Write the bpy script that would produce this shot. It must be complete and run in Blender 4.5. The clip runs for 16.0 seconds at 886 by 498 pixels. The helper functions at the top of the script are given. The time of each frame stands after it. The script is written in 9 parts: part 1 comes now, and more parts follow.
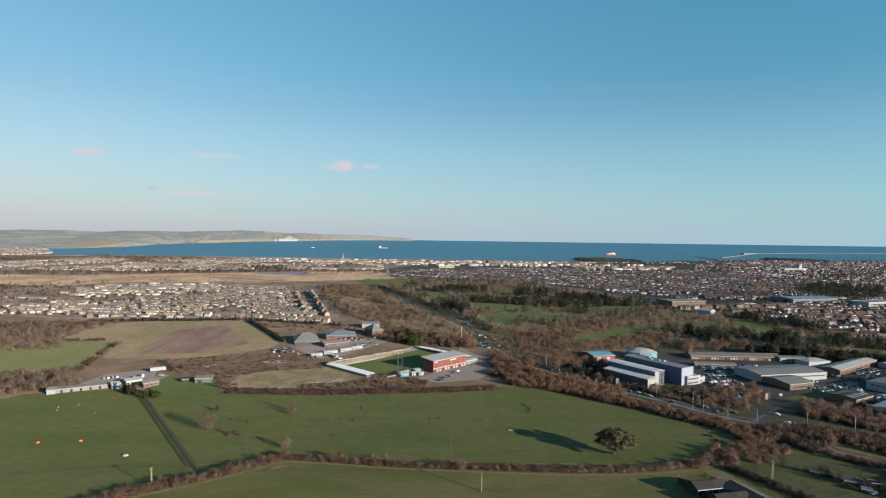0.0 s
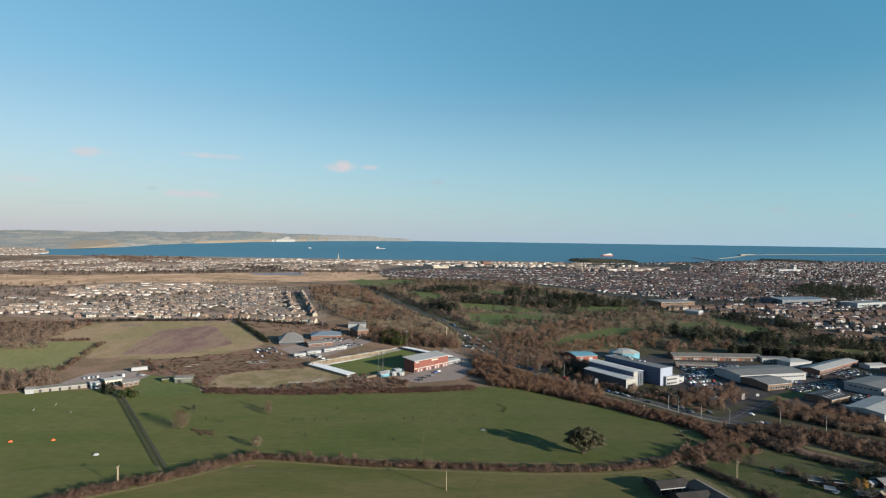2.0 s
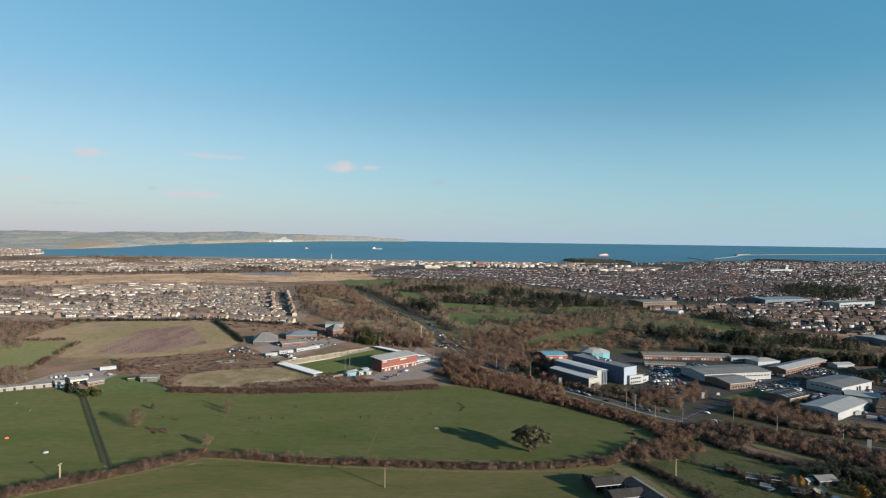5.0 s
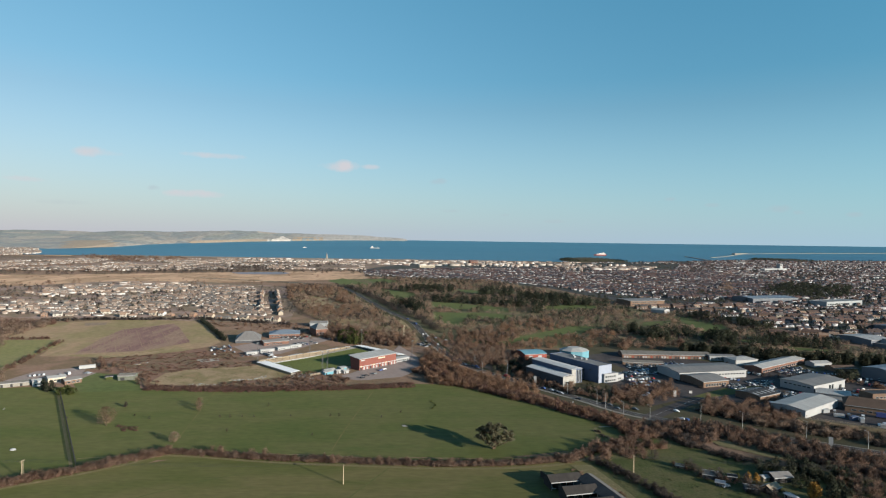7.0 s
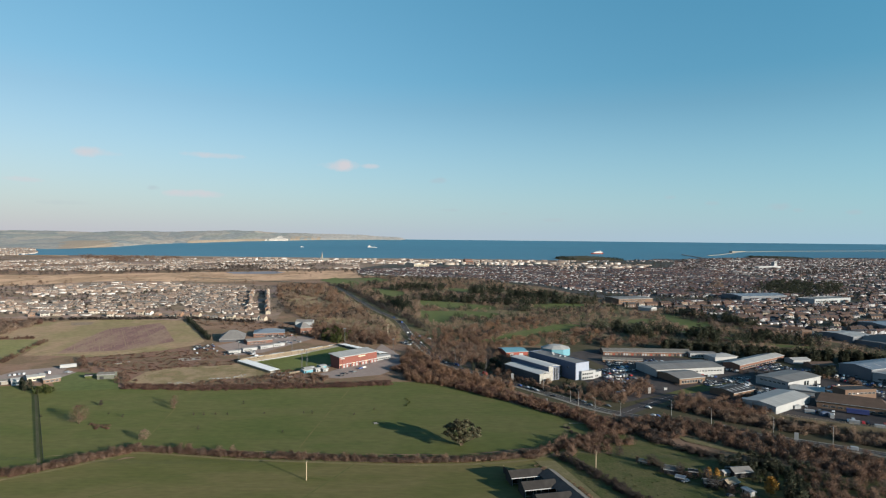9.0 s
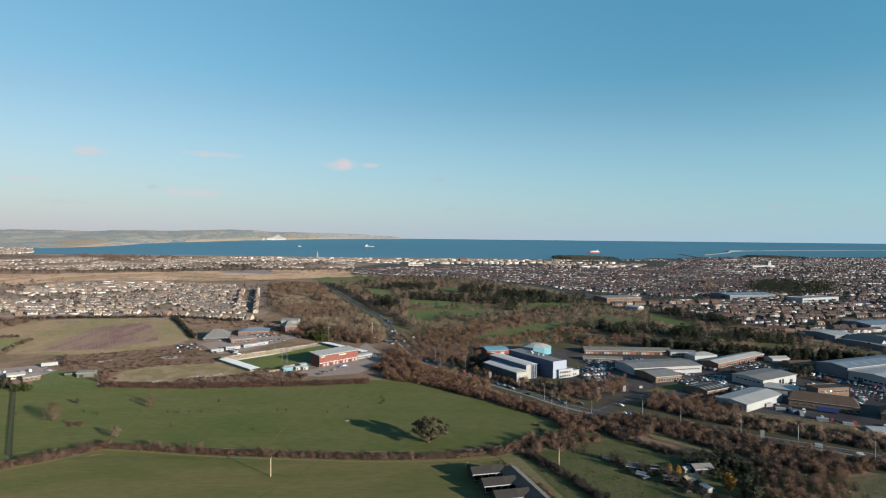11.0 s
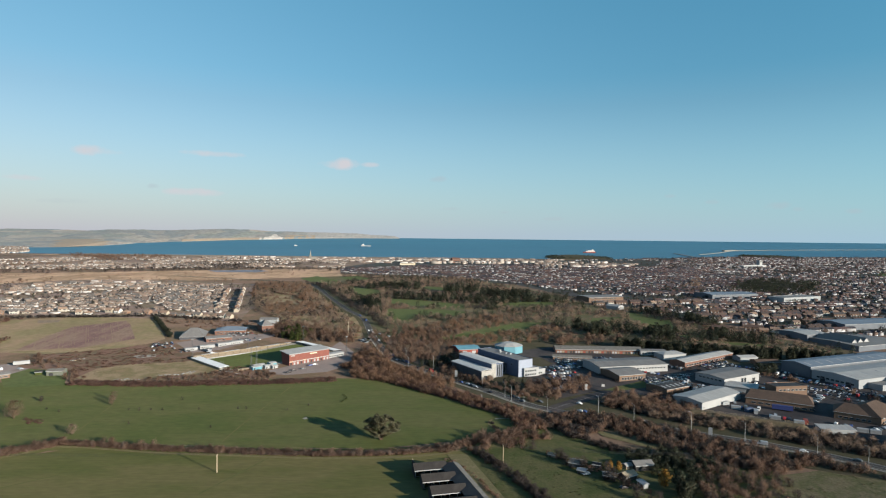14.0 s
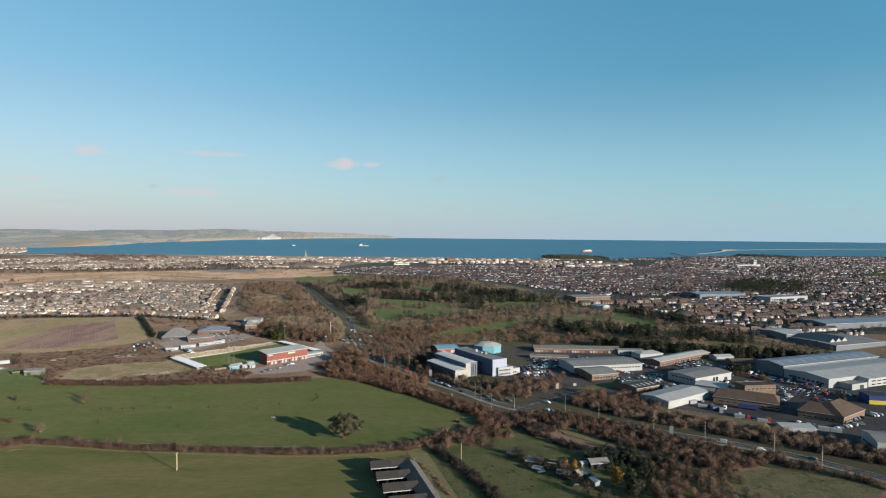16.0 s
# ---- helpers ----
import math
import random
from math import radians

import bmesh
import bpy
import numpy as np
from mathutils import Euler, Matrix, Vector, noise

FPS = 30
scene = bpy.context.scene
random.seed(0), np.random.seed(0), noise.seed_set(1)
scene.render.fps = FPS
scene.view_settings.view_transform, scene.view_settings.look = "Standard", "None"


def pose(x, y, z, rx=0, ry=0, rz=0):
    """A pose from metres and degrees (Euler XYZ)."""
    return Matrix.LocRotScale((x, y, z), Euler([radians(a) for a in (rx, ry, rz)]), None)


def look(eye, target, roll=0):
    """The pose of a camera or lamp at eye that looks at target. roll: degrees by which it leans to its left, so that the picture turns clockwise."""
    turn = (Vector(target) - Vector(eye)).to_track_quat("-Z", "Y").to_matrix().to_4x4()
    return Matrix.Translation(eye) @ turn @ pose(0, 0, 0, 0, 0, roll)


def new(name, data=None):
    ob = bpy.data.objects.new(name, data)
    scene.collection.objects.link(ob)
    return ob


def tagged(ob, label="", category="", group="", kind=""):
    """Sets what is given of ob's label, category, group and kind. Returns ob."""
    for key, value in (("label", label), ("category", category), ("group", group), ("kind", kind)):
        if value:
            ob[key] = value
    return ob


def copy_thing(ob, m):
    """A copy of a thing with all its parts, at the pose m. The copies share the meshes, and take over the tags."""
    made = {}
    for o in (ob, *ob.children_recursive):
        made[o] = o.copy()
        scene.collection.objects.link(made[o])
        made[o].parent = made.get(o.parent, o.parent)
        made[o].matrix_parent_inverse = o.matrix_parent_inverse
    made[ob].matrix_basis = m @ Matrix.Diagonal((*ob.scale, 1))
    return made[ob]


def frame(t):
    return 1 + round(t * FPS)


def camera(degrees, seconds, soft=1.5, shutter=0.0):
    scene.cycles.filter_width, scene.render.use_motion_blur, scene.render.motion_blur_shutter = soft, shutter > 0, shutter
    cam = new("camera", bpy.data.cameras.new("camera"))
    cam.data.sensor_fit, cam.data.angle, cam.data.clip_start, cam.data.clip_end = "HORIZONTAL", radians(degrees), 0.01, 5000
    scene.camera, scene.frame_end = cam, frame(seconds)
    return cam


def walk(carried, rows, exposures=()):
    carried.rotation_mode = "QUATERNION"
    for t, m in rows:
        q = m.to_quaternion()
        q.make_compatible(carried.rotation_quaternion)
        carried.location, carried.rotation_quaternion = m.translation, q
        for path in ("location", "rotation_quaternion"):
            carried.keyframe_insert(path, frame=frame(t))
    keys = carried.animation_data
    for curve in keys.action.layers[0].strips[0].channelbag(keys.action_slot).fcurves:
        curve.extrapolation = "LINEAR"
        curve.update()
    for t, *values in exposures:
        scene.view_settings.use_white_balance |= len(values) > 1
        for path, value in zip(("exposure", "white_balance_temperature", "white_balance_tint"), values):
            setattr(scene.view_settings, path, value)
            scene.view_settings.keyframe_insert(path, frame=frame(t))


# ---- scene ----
cam = camera(73.74, 16.0, soft=1.15)
# seconds, x, y, z, yaw, pitch, roll
ROWS = [
    (0.0, 0.00, 0.00, 119.70, -0.000, -1.095, 0.790),
    (0.5, 3.79, -0.43, 119.79, -0.013, -1.077, 0.820),
    (1.0, 7.75, -0.89, 119.82, -0.033, -1.063, 0.842),
    (1.5, 11.91, -1.36, 119.83, -0.050, -1.046, 0.852),
    (2.0, 16.32, -1.81, 119.81, -0.053, -1.026, 0.851),
    (2.5, 21.08, -2.23, 119.78, -0.055, -1.014, 0.846),
    (3.0, 25.93, -2.60, 119.78, -0.048, -0.997, 0.835),
    (3.5, 30.89, -3.04, 119.81, -0.041, -0.979, 0.828),
    (4.0, 35.97, -3.61, 119.84, -0.032, -0.981, 0.824),
    (6.5, 61.77, -7.34, 120.44, 0.066, -1.059, 0.810),
    (7.0, 67.03, -8.11, 120.48, 0.065, -1.083, 0.793),
    (7.5, 72.07, -8.84, 120.42, 0.064, -1.111, 0.749),
    (8.0, 76.88, -9.50, 120.34, 0.064, -1.133, 0.693),
    (8.5, 81.51, -10.09, 120.26, 0.064, -1.158, 0.629),
    (9.0, 86.04, -10.67, 120.25, 0.063, -1.174, 0.590),
    (11.5, 109.05, -14.40, 120.41, 0.041, -1.267, 0.612),
    (12.0, 113.71, -15.13, 120.48, 0.035, -1.283, 0.613),
    (12.5, 118.35, -15.93, 120.59, 0.034, -1.292, 0.615),
    (13.0, 123.07, -16.80, 120.76, 0.034, -1.299, 0.620),
    (13.5, 127.94, -17.73, 120.95, 0.044, -1.302, 0.631),
    (14.0, 133.07, -18.68, 121.14, 0.051, -1.305, 0.633),
    (14.5, 138.49, -19.69, 121.34, 0.061, -1.312, 0.623),
    (15.0, 144.03, -20.63, 121.52, 0.086, -1.322, 0.595),
    (15.5, 149.84, -21.66, 121.77, 0.111, -1.328, 0.575),
    (16.0, 155.86, -22.77, 122.07, 0.136, -1.336, 0.568),
]
walk(cam, [(t, pose(x, y, z, 90 + pitch, 0, yaw) @ pose(0, 0, 0, 0, 0, roll)) for t, x, y, z, yaw, pitch, roll in ROWS])

# ---- world, sun and exposure ----
SUN_AZ, SUN_EL = -39.0, 13.0   # degrees from +x towards +y, and above the horizon
scene.view_settings.exposure = 1.0
SKY_TINT, HAZE, CLOUD, SHADED_CLOUD = (0.70, 1.09, 1.09), (3.15, 3.72, 4.42), (4.35, 4.25, 4.5), (3.0, 3.4, 3.8)
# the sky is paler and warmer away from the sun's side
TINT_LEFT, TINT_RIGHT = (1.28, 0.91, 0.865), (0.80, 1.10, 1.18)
# azimuth to the right of ahead, elevation, half width, half height in degrees, density
LIT_CLOUDS = [(-30.6, 6.7, 2.40, 0.48, 0.81), (-35.4, 4.2, 1.55, 0.27, 0.54), (-22.6, 3.6, 3.26, 0.43, 0.88), (-21.3, 7.1, 3.26, 0.32, 0.61), (-9.9, 6.7, 2.24, 0.64, 0.95), (-7.3, 6.7, 1.11, 0.27, 0.61)]
SHADED_CLOUDS = [(-26.2, 4.0, 0.62, 0.27, 0.40), (-0.7, 5.4, 1.03, 0.41, 0.50), (0.9, 2.6, 1.17, 0.21, 0.30), (5.7, 2.3, 0.69, 0.21, 0.30), (24.3, 3.2, 0.89, 0.27, 0.40), (29.4, 2.8, 1.24, 0.48, 0.50), (30.9, 2.5, 0.62, 0.27, 0.40), (34.7, 2.3, 0.76, 0.27, 0.40), (20.9, 3.8, 0.62, 0.21, 0.30), (-32.8, 2.5, 2.75, 0.27, 0.20), (10.6, 1.7, 1.37, 0.21, 0.25)]
world = bpy.data.worlds.new("sky")
scene.world = world
world.use_nodes = True
wn, wl = world.node_tree.nodes, world.node_tree.links
wn.clear()
sky = wn.new("ShaderNodeTexSky")
sky.sky_type = "NISHITA"
sky.sun_disc = False
sky.sun_elevation = radians(SUN_EL)
sky.sun_rotation = radians(90 - SUN_AZ)
sky.altitude, sky.air_density, sky.dust_density, sky.ozone_density = 100, 1.0, 0.6, 2.5
wb = wn.new("ShaderNodeBackground")
wb.inputs[1].default_value = 0.075
wo = wn.new("ShaderNodeOutputWorld")
wl.new(wb.outputs[0], wo.inputs[0])


def wmath(op, a, b=None, c=None, clamp=False):
    n = wn.new("ShaderNodeMath")
    n.operation, n.use_clamp = op, clamp
    for i, v in enumerate((a, b, c)):
        if isinstance(v, (int, float)):
            n.inputs[i].default_value = v
        elif v is not None:
            wl.new(v, n.inputs[i])
    return n.outputs[0]


def wmix(kind, fac, a, b):
    n = wn.new("ShaderNodeMix")
    n.data_type, n.blend_type = "RGBA", kind
    for key, v in (("Factor", fac), ("A", a), ("B", b)):
        if isinstance(v, (int, float)):
            n.inputs[key].default_value = v
        elif isinstance(v, tuple):
            n.inputs[key].default_value = (*v, 1)
        else:
            wl.new(v, n.inputs[key])
    return n.outputs["Result"]


# a clear winter sky: cool tint, pale haze low down, a few small clouds
wc = wn.new("ShaderNodeTexCoord")
wsep = wn.new("ShaderNodeSeparateXYZ")
wl.new(wc.outputs["Generated"], wsep.inputs[0])
w_az = wmath("ARCTAN2", wsep.outputs[0], wsep.outputs[1])
w_el = wmath("ARCSINE", wsep.outputs[2])
colour = wmix("MULTIPLY", 1.0, sky.outputs[0], SKY_TINT)
haze = wmath("POWER", wmath("SUBTRACT", 1.0, wmath("DIVIDE", wmath("ABSOLUTE", w_el), 0.26), clamp=True), 1.3)
colour = wmix("MIX", wmath("MULTIPLY", haze, 0.85), colour, HAZE)
wno = wn.new("ShaderNodeTexNoise")
wno.inputs["Scale"].default_value, wno.inputs["Detail"].default_value = 34, 6
wl.new(wc.outputs["Generated"], wno.inputs[0])
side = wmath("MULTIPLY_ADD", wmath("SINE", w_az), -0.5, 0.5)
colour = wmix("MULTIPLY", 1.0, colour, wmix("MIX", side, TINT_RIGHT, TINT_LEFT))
# the winter sky's even brightness: a little dimmer half-way up, greener high up
wr = wn.new("ShaderNodeValToRGB")
for i, (e, c) in enumerate(((0.0, (0.87, 0.89, 0.90)), (0.15, (0.86, 0.85, 0.86)), (0.35, (0.875, 0.815, 0.785)), (0.64, (0.91, 0.99, 0.91)), (1.0, (0.91, 0.91, 0.91)))):
    stop = wr.color_ramp.elements[i] if i < 1 else wr.color_ramp.elements.new(e) if i < 4 else wr.color_ramp.elements[-1]
    stop.position, stop.color = e, (*c, 1)
wl.new(wmath("DIVIDE", wmath("ABSOLUTE", w_el), 0.6, clamp=True), wr.inputs[0])
colour = wmix("MULTIPLY", 1.0, wmix("MULTIPLY", 1.0, colour, wr.outputs[0]), (1.1, 1.1, 1.1))
for bank, shade in ((SHADED_CLOUDS, SHADED_CLOUD), (LIT_CLOUDS, CLOUD)):
    cover = 0.0
    for az, el, rw, rh, k in bank:
        dx = wmath("DIVIDE", wmath("SUBTRACT", w_az, radians(az)), radians(rw))
        dy = wmath("DIVIDE", wmath("SUBTRACT", w_el, radians(el)), radians(rh))
        r2 = wmath("MULTIPLY_ADD", dx, dx, wmath("MULTIPLY", dy, dy))
        body = wmath("SUBTRACT", wmath("MULTIPLY_ADD", wno.outputs["Fac"], 2.6, -0.45), r2, clamp=True)
        cover = wmath("MAXIMUM", cover, wmath("MULTIPLY", body, k))
    colour = wmix("MIX", cover, colour, shade)
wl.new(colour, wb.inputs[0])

sun = new("sun", bpy.data.lights.new("sun", "SUN"))
sun.data.energy, sun.data.angle, sun.data.color = 4.6, radians(0.6), (1.0, 0.89, 0.74)
ca, sa = math.cos(radians(SUN_EL)), math.sin(radians(SUN_EL))
sun.matrix_world = look((600 * ca * math.cos(radians(SUN_AZ)), 600 * ca * math.sin(radians(SUN_AZ)), 600 * sa), (0, 0, 0))


# ---- materials ----
def ramp_of(nt, cols, pos=None):
    r = nt.nodes.new("ShaderNodeValToRGB")
    el = r.color_ramp.elements
    n = len(cols)
    while len(el) < n:
        el.new(0.5)
    for i, c in enumerate(cols):
        el[i].position = pos[i] if pos else i / max(1, n - 1)
        el[i].color = (*c, 1)
    return r


def mat(name, cols, big=0.05, small=0.8, rough=0.85, metal=0.0, bump=0.3, fine=0.35, pos=None, by="noise", stretch=(1, 1, 1), step=False, through_light=0.0):
    """A two-scale noise material; by: noise, island or object picks the main colour."""
    m = bpy.data.materials.new(name)
    m.use_nodes = True
    nt = m.node_tree
    b = nt.nodes["Principled BSDF"]
    b.inputs["Roughness"].default_value, b.inputs["Metallic"].default_value = rough, metal
    b.inputs["Specular IOR Level"].default_value = 0.5 if rough < 0.4 else 0.12
    b.inputs["Diffuse Roughness"].default_value = 0.25 if rough > 0.75 else 0.1
    tc = nt.nodes.new("ShaderNodeTexCoord")
    mp = nt.nodes.new("ShaderNodeMapping")
    mp.inputs["Scale"].default_value = stretch
    nt.links.new(tc.outputs["Object"], mp.inputs[0])
    n1 = nt.nodes.new("ShaderNodeTexNoise")
    n1.inputs["Scale"].default_value, n1.inputs["Detail"].default_value, n1.inputs["Roughness"].default_value = big, 5, 0.6
    n2 = nt.nodes.new("ShaderNodeTexNoise")
    n2.inputs["Scale"].default_value, n2.inputs["Detail"].default_value = small, 4
    nt.links.new(mp.outputs[0], n1.inputs[0])
    nt.links.new(mp.outputs[0], n2.inputs[0])
    r = ramp_of(nt, cols, pos)
    if step:
        r.color_ramp.interpolation = "CONSTANT"
    if by == "noise":
        st = nt.nodes.new("ShaderNodeMapRange")
        st.inputs["From Min"].default_value, st.inputs["From Max"].default_value = 0.3, 0.7
        nt.links.new(n1.outputs["Fac"], st.inputs[0])
        nt.links.new(st.outputs[0], r.inputs[0])
    elif by == "island":
        g = nt.nodes.new("ShaderNodeNewGeometry")
        ad = nt.nodes.new("ShaderNodeMath")
        ad.operation = "MULTIPLY_ADD"
        ad.inputs[1].default_value = 0.55 if step else 0.16
        st = nt.nodes.new("ShaderNodeMapRange")
        st.inputs["From Min"].default_value, st.inputs["From Max"].default_value = 0.3, 0.7
        st.inputs["To Max"].default_value = 0.45 if step else 0.84
        if not step:
            n1.inputs["Scale"].default_value, n1.inputs["Detail"].default_value = 0.11, 3
        nt.links.new(n1.outputs["Fac"], st.inputs[0])
        nt.links.new(g.outputs["Random Per Island"], ad.inputs[0])
        nt.links.new(st.outputs[0], ad.inputs[2])
        nt.links.new((g.outputs["Random Per Island"] if step else ad.outputs[0]), r.inputs[0])
    elif by == "street":
        g = nt.nodes.new("ShaderNodeNewGeometry")
        st = nt.nodes.new("ShaderNodeMapRange")
        st.inputs["From Min"].default_value, st.inputs["From Max"].default_value = 0.3, 0.7
        st.inputs["To Max"].default_value = 0.55
        ad = nt.nodes.new("ShaderNodeMath")
        ad.operation = "MULTIPLY_ADD"
        ad.inputs[1].default_value = 0.45
        nt.links.new(n1.outputs["Fac"], st.inputs[0])
        nt.links.new(g.outputs["Random Per Island"], ad.inputs[0])
        nt.links.new(st.outputs[0], ad.inputs[2])
        nt.links.new(ad.outputs[0], r.inputs[0])
    elif by == "cells":
        vo = nt.nodes.new("ShaderNodeTexVoronoi")
        vo.inputs["Scale"].default_value = big
        wp = nt.nodes.new("ShaderNodeVectorMath")
        wp.operation = "MULTIPLY_ADD"
        wp.inputs[1].default_value = (0.25 / big,) * 3
        n1.inputs["Scale"].default_value = big * 1.4
        nt.links.new(n1.outputs["Color"], wp.inputs[0])
        nt.links.new(mp.outputs[0], wp.inputs[2])
        nt.links.new(wp.outputs[0], vo.inputs["Vector"])
        sp = nt.nodes.new("ShaderNodeSeparateColor")
        nt.links.new(vo.outputs["Color"], sp.inputs[0])
        nt.links.new(sp.outputs[0], r.inputs[0])
    else:
        g = nt.nodes.new("ShaderNodeObjectInfo")
        nt.links.new(g.outputs["Random"], r.inputs[0])
    mix = nt.nodes.new("ShaderNodeMix")
    mix.data_type, mix.blend_type = "RGBA", "OVERLAY"
    mix.inputs["Factor"].default_value = fine
    nt.links.new(r.outputs[0], mix.inputs["A"])
    nt.links.new(n2.outputs["Fac"], mix.inputs["B"])
    nt.links.new(mix.outputs["Result"], b.inputs["Base Color"])
    if through_light:
        tl = nt.nodes.new("ShaderNodeBsdfTranslucent")
        ms = nt.nodes.new("ShaderNodeMixShader")
        ms.inputs[0].default_value = through_light
        nt.links.new(mix.outputs["Result"], tl.inputs[0])
        nt.links.new(b.outputs[0], ms.inputs[1])
        nt.links.new(tl.outputs[0], ms.inputs[2])
        nt.links.new(ms.outputs[0], nt.nodes["Material Output"].inputs[0])
    if bump:
        bp = nt.nodes.new("ShaderNodeBump")
        bp.inputs["Strength"].default_value, bp.inputs["Distance"].default_value = bump, 0.3
        nt.links.new(n2.outputs["Fac"], bp.inputs["Height"])
        nt.links.new(bp.outputs[0], b.inputs["Normal"])
    return m


M = {}
M["ground"] = mat("rough_ground", [(0.150, 0.098, 0.070), (0.176, 0.114, 0.084), (0.122, 0.088, 0.056), (0.150, 0.104, 0.072)], 0.02, 0.35)
M["grass"] = mat("mown_grass", [(0.06257, 0.0777, 0.02311), (0.07211, 0.08242, 0.02631), (0.08696, 0.08873, 0.03353), (0.06575, 0.07896, 0.02424)], 0.02, 0.25, bump=0.3, stretch=(0.6, 1.2, 1), fine=0.3)
M["meadow"] = mat("foreground_meadow", [(0.07186, 0.07779, 0.0233), (0.08623, 0.08632, 0.0303), (0.1121, 0.09771, 0.04194), (0.07856, 0.08063, 0.02609)], 0.02, 0.35, bump=0.35, stretch=(0.45, 1.4, 1), fine=0.3)
M["paddock"] = mat("tussocky_paddock", [(0.046, 0.042, 0.024), (0.058, 0.052, 0.030), (0.074, 0.060, 0.041)], 0.05, 0.5, bump=0.5)
M["verge"] = mat("rough_road_verge", [(0.07216, 0.05808, 0.03872), (0.05632, 0.0528, 0.0264), (0.0924, 0.0704, 0.0484)], 0.08, 0.7, bump=0.5, fine=0.4)
M["tan_tussock"] = mat("dry_tussock_grass", [(0.098, 0.088, 0.046), (0.125, 0.102, 0.060), (0.078, 0.078, 0.034), (0.142, 0.112, 0.070)], 0.08, 0.7, bump=0.6, fine=0.5)
M["white_sheet"] = mat("clean_white_sheet", [(0.66, 0.66, 0.655), (0.74, 0.74, 0.735)], 0.1, 0.8, rough=0.6, bump=0.03, stretch=(1, 0.2, 1), fine=0.2)
M["stubble"] = mat("trodden_stubble", [(0.185, 0.132, 0.092), (0.215, 0.155, 0.108)], 0.2, 1.0)
M["rough_green"] = mat("faded_green_sheet", [(0.105, 0.115, 0.095), (0.135, 0.142, 0.12)], 0.2, 1.0, bump=0.05)
M["tussock"] = mat("rough_tussock_grass", [(0.0431, 0.05293, 0.01697), (0.05926, 0.0671, 0.02412), (0.0826, 0.07845, 0.03573), (0.05028, 0.05766, 0.01965)], 0.06, 0.7, bump=0.6, fine=0.5)
M["golf"] = mat("golf_turf", [(0.05779, 0.078, 0.02528), (0.078, 0.09391, 0.03483), (0.0903, 0.09099, 0.04111)], 0.012, 0.2)
M["pitch"] = mat("pitch_turf", [(0.078, 0.092, 0.028), (0.095, 0.108, 0.036)], 0.03, 0.4, bump=0.1)
M["pale_field"] = mat("pale_field", [(0.1859, 0.1396, 0.0855), (0.1615, 0.1359, 0.0722), (0.2202, 0.1564, 0.1045), (0.1683, 0.1359, 0.076)], 0.014, 0.2)
M["plough"] = mat("ploughed_earth", [(0.1255, 0.07553, 0.06908), (0.1526, 0.09366, 0.08516), (0.1933, 0.1363, 0.1045), (0.139, 0.08528, 0.07712)], 0.05, 0.6, stretch=(1, 0.25, 1), fine=0.5)
M["reed"] = mat("reed_bed", [(0.335, 0.218, 0.145), (0.385, 0.258, 0.175), (0.245, 0.168, 0.108), (0.30, 0.19, 0.125)], 0.02, 0.12, stretch=(0.7, 0.5, 1), fine=0.5)
M["heath"] = mat("scrubby_heath", [(0.1327, 0.0756, 0.05712), (0.1042, 0.07896, 0.04872), (0.1512, 0.0924, 0.06888), (0.1126, 0.06552, 0.0504)], 0.05, 0.5, bump=0.5)
M["store_wall"] = mat("blue_grey_store_wall", [(0.105, 0.118, 0.14), (0.13, 0.142, 0.165)], 0.08, 1.0, rough=0.5, bump=0.02, fine=0.15)
M["town_tile"] = mat("dark_town_tiles", [(0.07966, 0.05628, 0.04988), (0.06234, 0.04763, 0.0452), (0.09348, 0.06639, 0.05767), (0.05403, 0.05051, 0.053)], 0.3, 1.5, by="object", bump=0.3, fine=0.2, step=True, pos=[0, 0.3, 0.6, 0.8])
M["pasture"] = mat("pale_pasture", [(0.1216, 0.1232, 0.0508), (0.1368, 0.1326, 0.059), (0.1505, 0.1342, 0.0672)], 0.02, 0.3)
M["golf_rough"] = mat("golf_rough", [(0.1125, 0.0855, 0.0549), (0.0855, 0.0828, 0.0412), (0.144, 0.1035, 0.0706)], 0.02, 0.25, bump=0.4)
M["track"] = mat("stony_track", [(0.187, 0.1445, 0.108), (0.1445, 0.1148, 0.09), (0.221, 0.17, 0.126)], 0.1, 1.0)
M["asphalt"] = mat("asphalt", [(0.03028, 0.02753, 0.02985), (0.04275, 0.03805, 0.03953), (0.06234, 0.05343, 0.05162), (0.03384, 0.02996, 0.03146)], 0.035, 1.5, rough=0.8, bump=0.05, fine=0.4)
M["road_grey"] = mat("worn_road_surface", [(0.04695, 0.04378, 0.04313), (0.05833, 0.05404, 0.05175), (0.05264, 0.04856, 0.04644)], 0.05, 1.5, rough=0.8, bump=0.05)
M["yard"] = mat("car_park_gravel", [(0.1742, 0.1428, 0.1332), (0.204, 0.1683, 0.1575), (0.1445, 0.1207, 0.1134)], 0.06, 1.0, bump=0.1)
M["concrete"] = mat("concrete", [(0.20, 0.19, 0.17), (0.26, 0.245, 0.22)], 0.1, 1.2, bump=0.05)
M["tan"] = mat("weathered_concrete", [(0.22, 0.18, 0.135), (0.265, 0.22, 0.165)], 0.1, 1.0, bump=0.1)
# slate grey for sheds; also carries the leisure hall's side shade
M["dark_clad"] = mat("slate_and_shade_cladding", [(0.060, 0.062, 0.072), (0.080, 0.082, 0.092)], 0.1, 1.0, rough=0.6, bump=0.03, fine=0.2)
M["settled"] = mat("gardens_and_streets", [(0.1837, 0.1267, 0.1049), (0.1291, 0.1017, 0.06936), (0.2073, 0.1501, 0.1297), (0.1603, 0.1189, 0.1066)], 0.03, 0.2)
